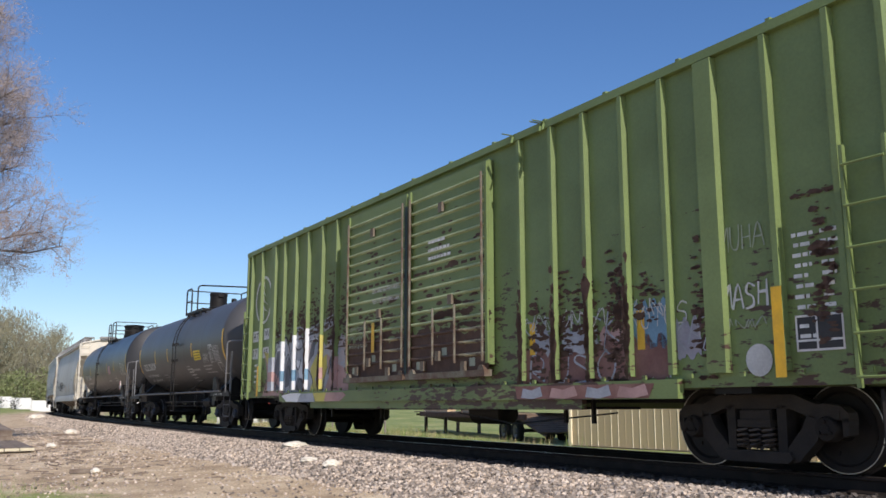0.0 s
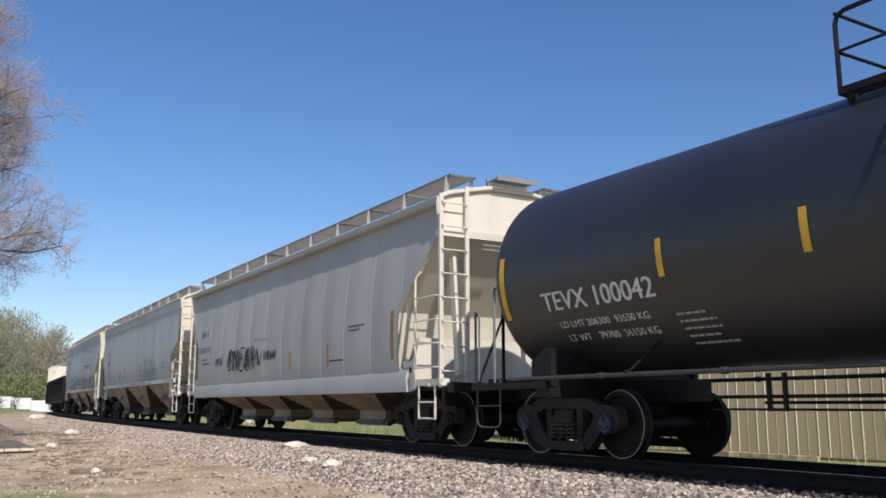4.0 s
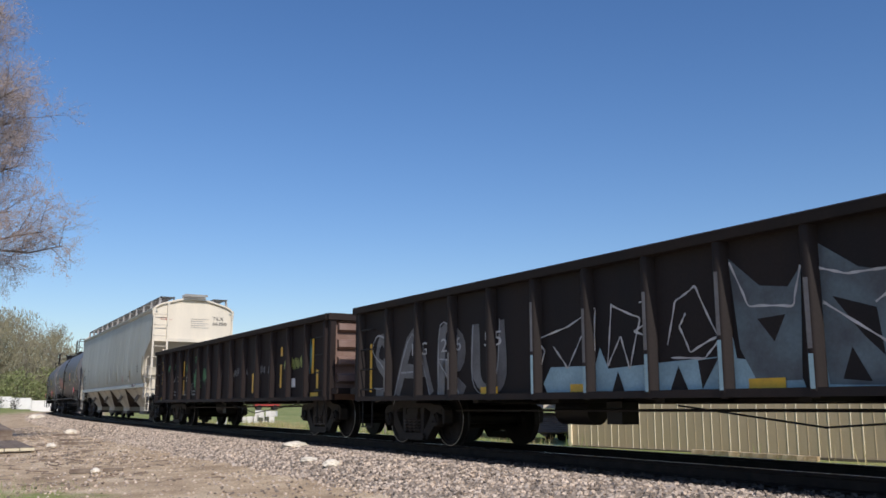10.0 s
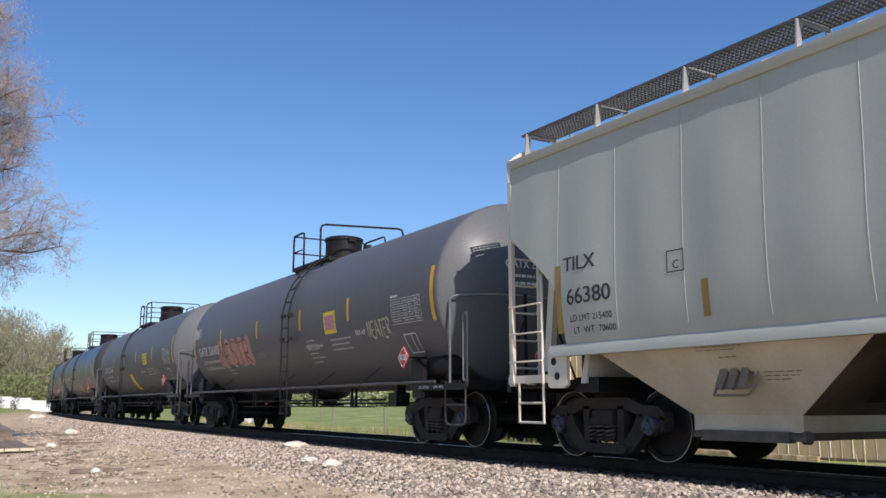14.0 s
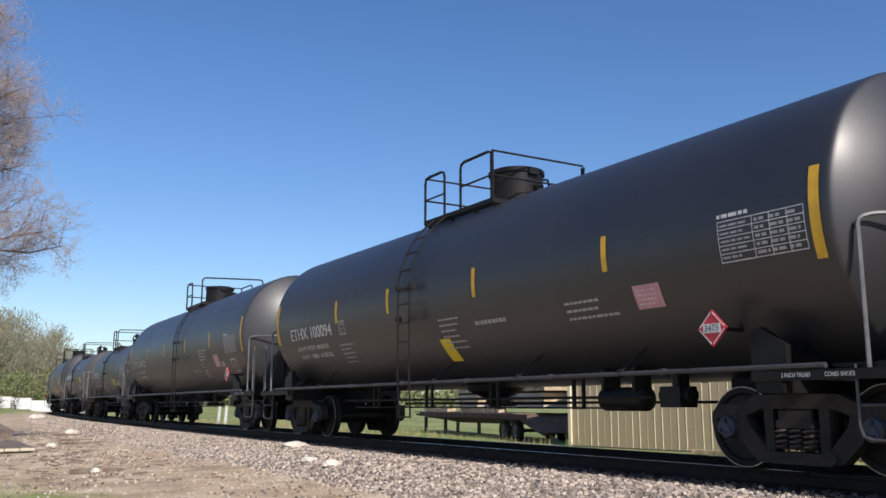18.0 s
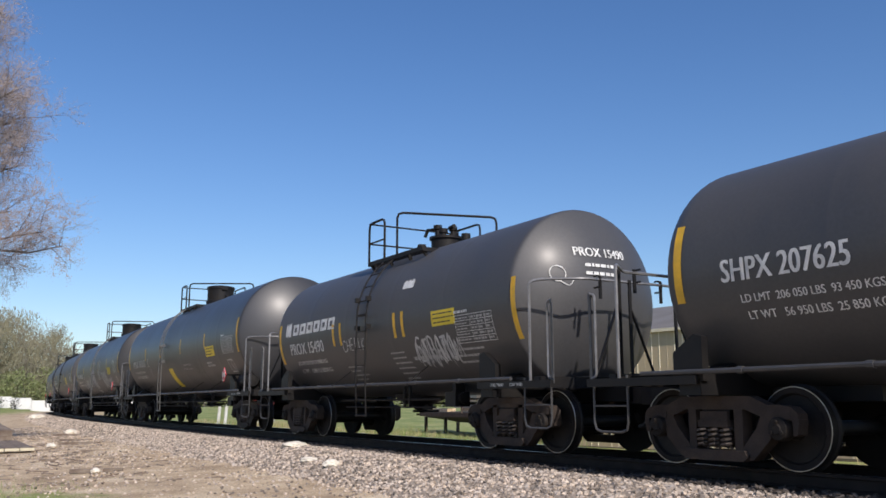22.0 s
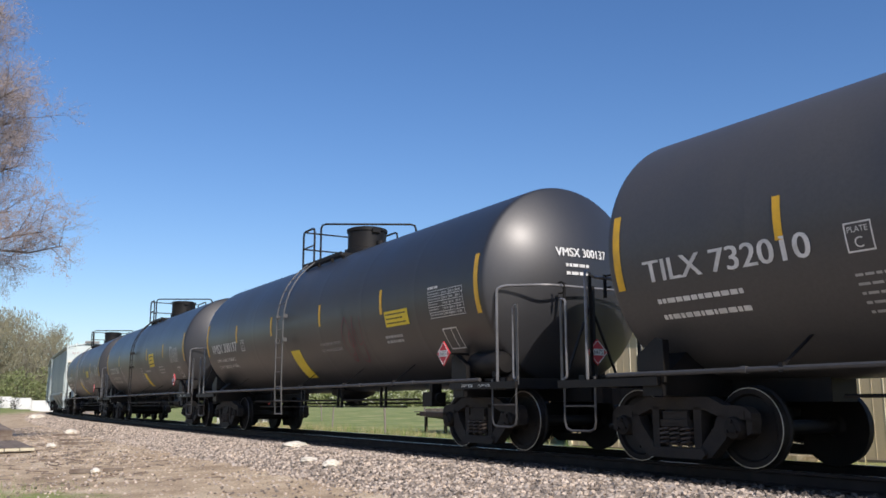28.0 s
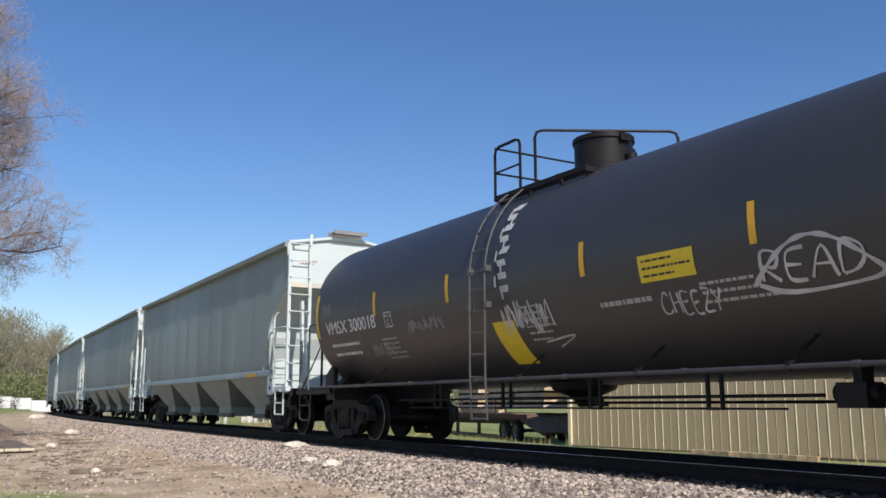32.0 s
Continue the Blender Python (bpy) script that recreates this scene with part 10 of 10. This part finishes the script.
def flat_panel(x, y, ln, w, yaw, label):
    ob = thing("deck_panel", label, "panel", "old panels in the dirt", at=pose(x, y, gz_at(x, y) + 0.09, 0, 0, yaw))
    for k in range(3):
        b_ = part("board", Geo().box((0.06 * (k % 2), (k - 1) * w / 3, 0.004 * k), (ln, w / 3 - 0.015, 0.10)), old_wood, ob)
        part("cut_end", Geo().box((ln / 2 + 0.06 * (k % 2) + 0.006, (k - 1) * w / 3, 0.004 * k + 0.005), (0.012, w / 3 - 0.02, 0.075)), cut_end, b_)


flat_panel(-13.35, 27.3, 6.0, 1.15, -60, "old grey board panel with pale cut ends lying in dirt")
flat_panel(-14.75, 27.2, 5.0, 1.0, -57, "old grey board panel with pale cut ends lying in dirt")
old_beam(-16.9, 33.8, 2.8, 0.5, 0.34, -50, 7, "dark weathered railway tie leaning on the dirt", 0.22)
old_beam(-16.9, 33.0, 2.8, 0.4, 0.22, -40, 0, "dark weathered railway tie lying on the dirt")
old_beam(-11.7, 28.9, 1.25, 0.10, 0.08, 16, 0, "short weathered stick in the dirt")
old_beam(-12.9, 31.5, 1.1, 0.08, 0.06, 4, 0, "short weathered stick in the dirt")
old_beam(-7.05, 17.7, 0.50, 0.12, 0.07, 14, 0, "broken piece of grey board in the dirt")
old_beam(-6.55, 17.9, 0.36, 0.08, 0.06, 12, 0, "broken piece of grey board in the dirt")
old_beam(-9.3, 21.2, 0.40, 0.07, 0.05, 25, 0, "short weathered stick in the dirt")
old_beam(-15.0, 36.0, 1.3, 0.12, 0.08, 5, 0, "short weathered stick in the dirt")
chip = Geo()
for _ in range(420):
    s, lat = rg.uniform(12, 46), rg.uniform(4.2, 9.5)
    x, y, zz = beside(s, lat)
    chip.bar((x, y, gz_at(x, y) + 0.01), (x + rg.uniform(-0.3, 0.3), y + rg.uniform(-0.2, 0.2), gz_at(x, y) + 0.03), 0.03, 0.02)
tagged(new("wood_chips", chip.mesh("wood_chips", old_wood, 0)), "scattered splinters of old wood in the dirt", "wood chips", kind="stuff")


def boulder(x, y, r, flat, label, seed):
    rng = random.Random(seed)
    bm = bmesh.new()
    bmesh.ops.create_icosphere(bm, subdivisions=3, radius=r)
    for v in bm.verts:
        v.co *= 1 + 0.28 * noise.noise(v.co * 2.2 / r + Vector((seed, 0, 0)))
        v.co.z *= flat
        v.co.x *= 1.35
    me = bpy.data.meshes.new("rock")
    bm.to_mesh(me)
    bm.free()
    me.polygons.foreach_set("use_smooth", [True] * len(me.polygons))
    me.set_sharp_from_angle(angle=radians(30))
    me.materials.append(mat("pale_limestone", (0.78, 0.72, 0.61), 0.9, vary=0.2, scale=8, fine=50, bump=0.4))
    ob = new("rock", me)
    s_, l_ = lateral(np.array([x]), np.array([y]))
    z = max(gz_at(x, y), float(np.interp(l_[0], BED_L, BED_Z)) if abs(l_[0]) < 3.7 else -9)
    ob.matrix_basis = pose(x, y, z + r * flat * 0.75, 0, 0, rng.uniform(0, 180))
    tagged(ob, label, "rock", "pale rocks on the ballast")


boulder(-3.2, 19.4, 0.20, 0.42, "flat pale limestone rock on the ballast", 1)
boulder(-2.45, 16.5, 0.13, 0.45, "small pale limestone rock on the ballast", 2)
boulder(-1.9, 15.4, 0.12, 0.7, "small pale limestone rock on the ballast", 3)
boulder(-15.6, 37.5, 0.20, 0.6, "pale limestone rock in the dirt", 4)
boulder(-6.72, 17.45, 0.09, 0.7, "small pale limestone rock in the dirt", 5)
boulder(-12.0, 27.5, 0.13, 0.6, "small pale limestone rock in the dirt", 6)
boulder(-30.0, 66.0, 0.45, 0.5, "pale limestone rock in the dirt", 7)


# ---- what moves: the train runs along the track, its trucks steer and its wheels roll ----
def car_pose(s0, tc, t):
    f, r = track(s0 - gone(t) - tc / 2), track(s0 - gone(t) + tc / 2)
    yaw = math.degrees(math.atan2(f[1] - r[1], f[0] - r[0]))
    return pose((f[0] + r[0]) / 2, (f[1] + r[1]) / 2, (f[2] + r[2]) / 2, 0, 0, yaw), yaw


def motions():
    half_steps = [k * 0.5 for k in range(65)]
    where = {}
    for car, trs, s0, tc in TRAIN:
        where[car] = s0
        walk(car, [(t, car_pose(s0, tc, t)[0]) for t in half_steps])
        for tr, off in zip(trs, (-tc / 2, tc / 2)):
            rows = []
            for t in half_steps[::2]:
                turn = math.degrees(track(s0 + off - gone(t))[3]) + 180 - car_pose(s0, tc, t)[1]
                rows.append((t, pose(-off, 0, 0, 0, 0, (turn + 180) % 360 - 180)))
            walk(tr, rows)
    for ws, car, x in SPINS:
        s0 = where[car] - x
        rows = []
        for k in range(0, 961):
            t = k / FPS
            if k in (0, 960) or -8 < s0 - gone(t) < 42:
                s = min(42.0, max(-8.0, s0 - gone(t)))
                rows.append((t, Matrix.Translation(ws.matrix_basis.translation) @ Matrix.Rotation(-(s - 42) / WR % (2 * math.pi), 4, "Y")))
        walk(ws, rows)


motions()
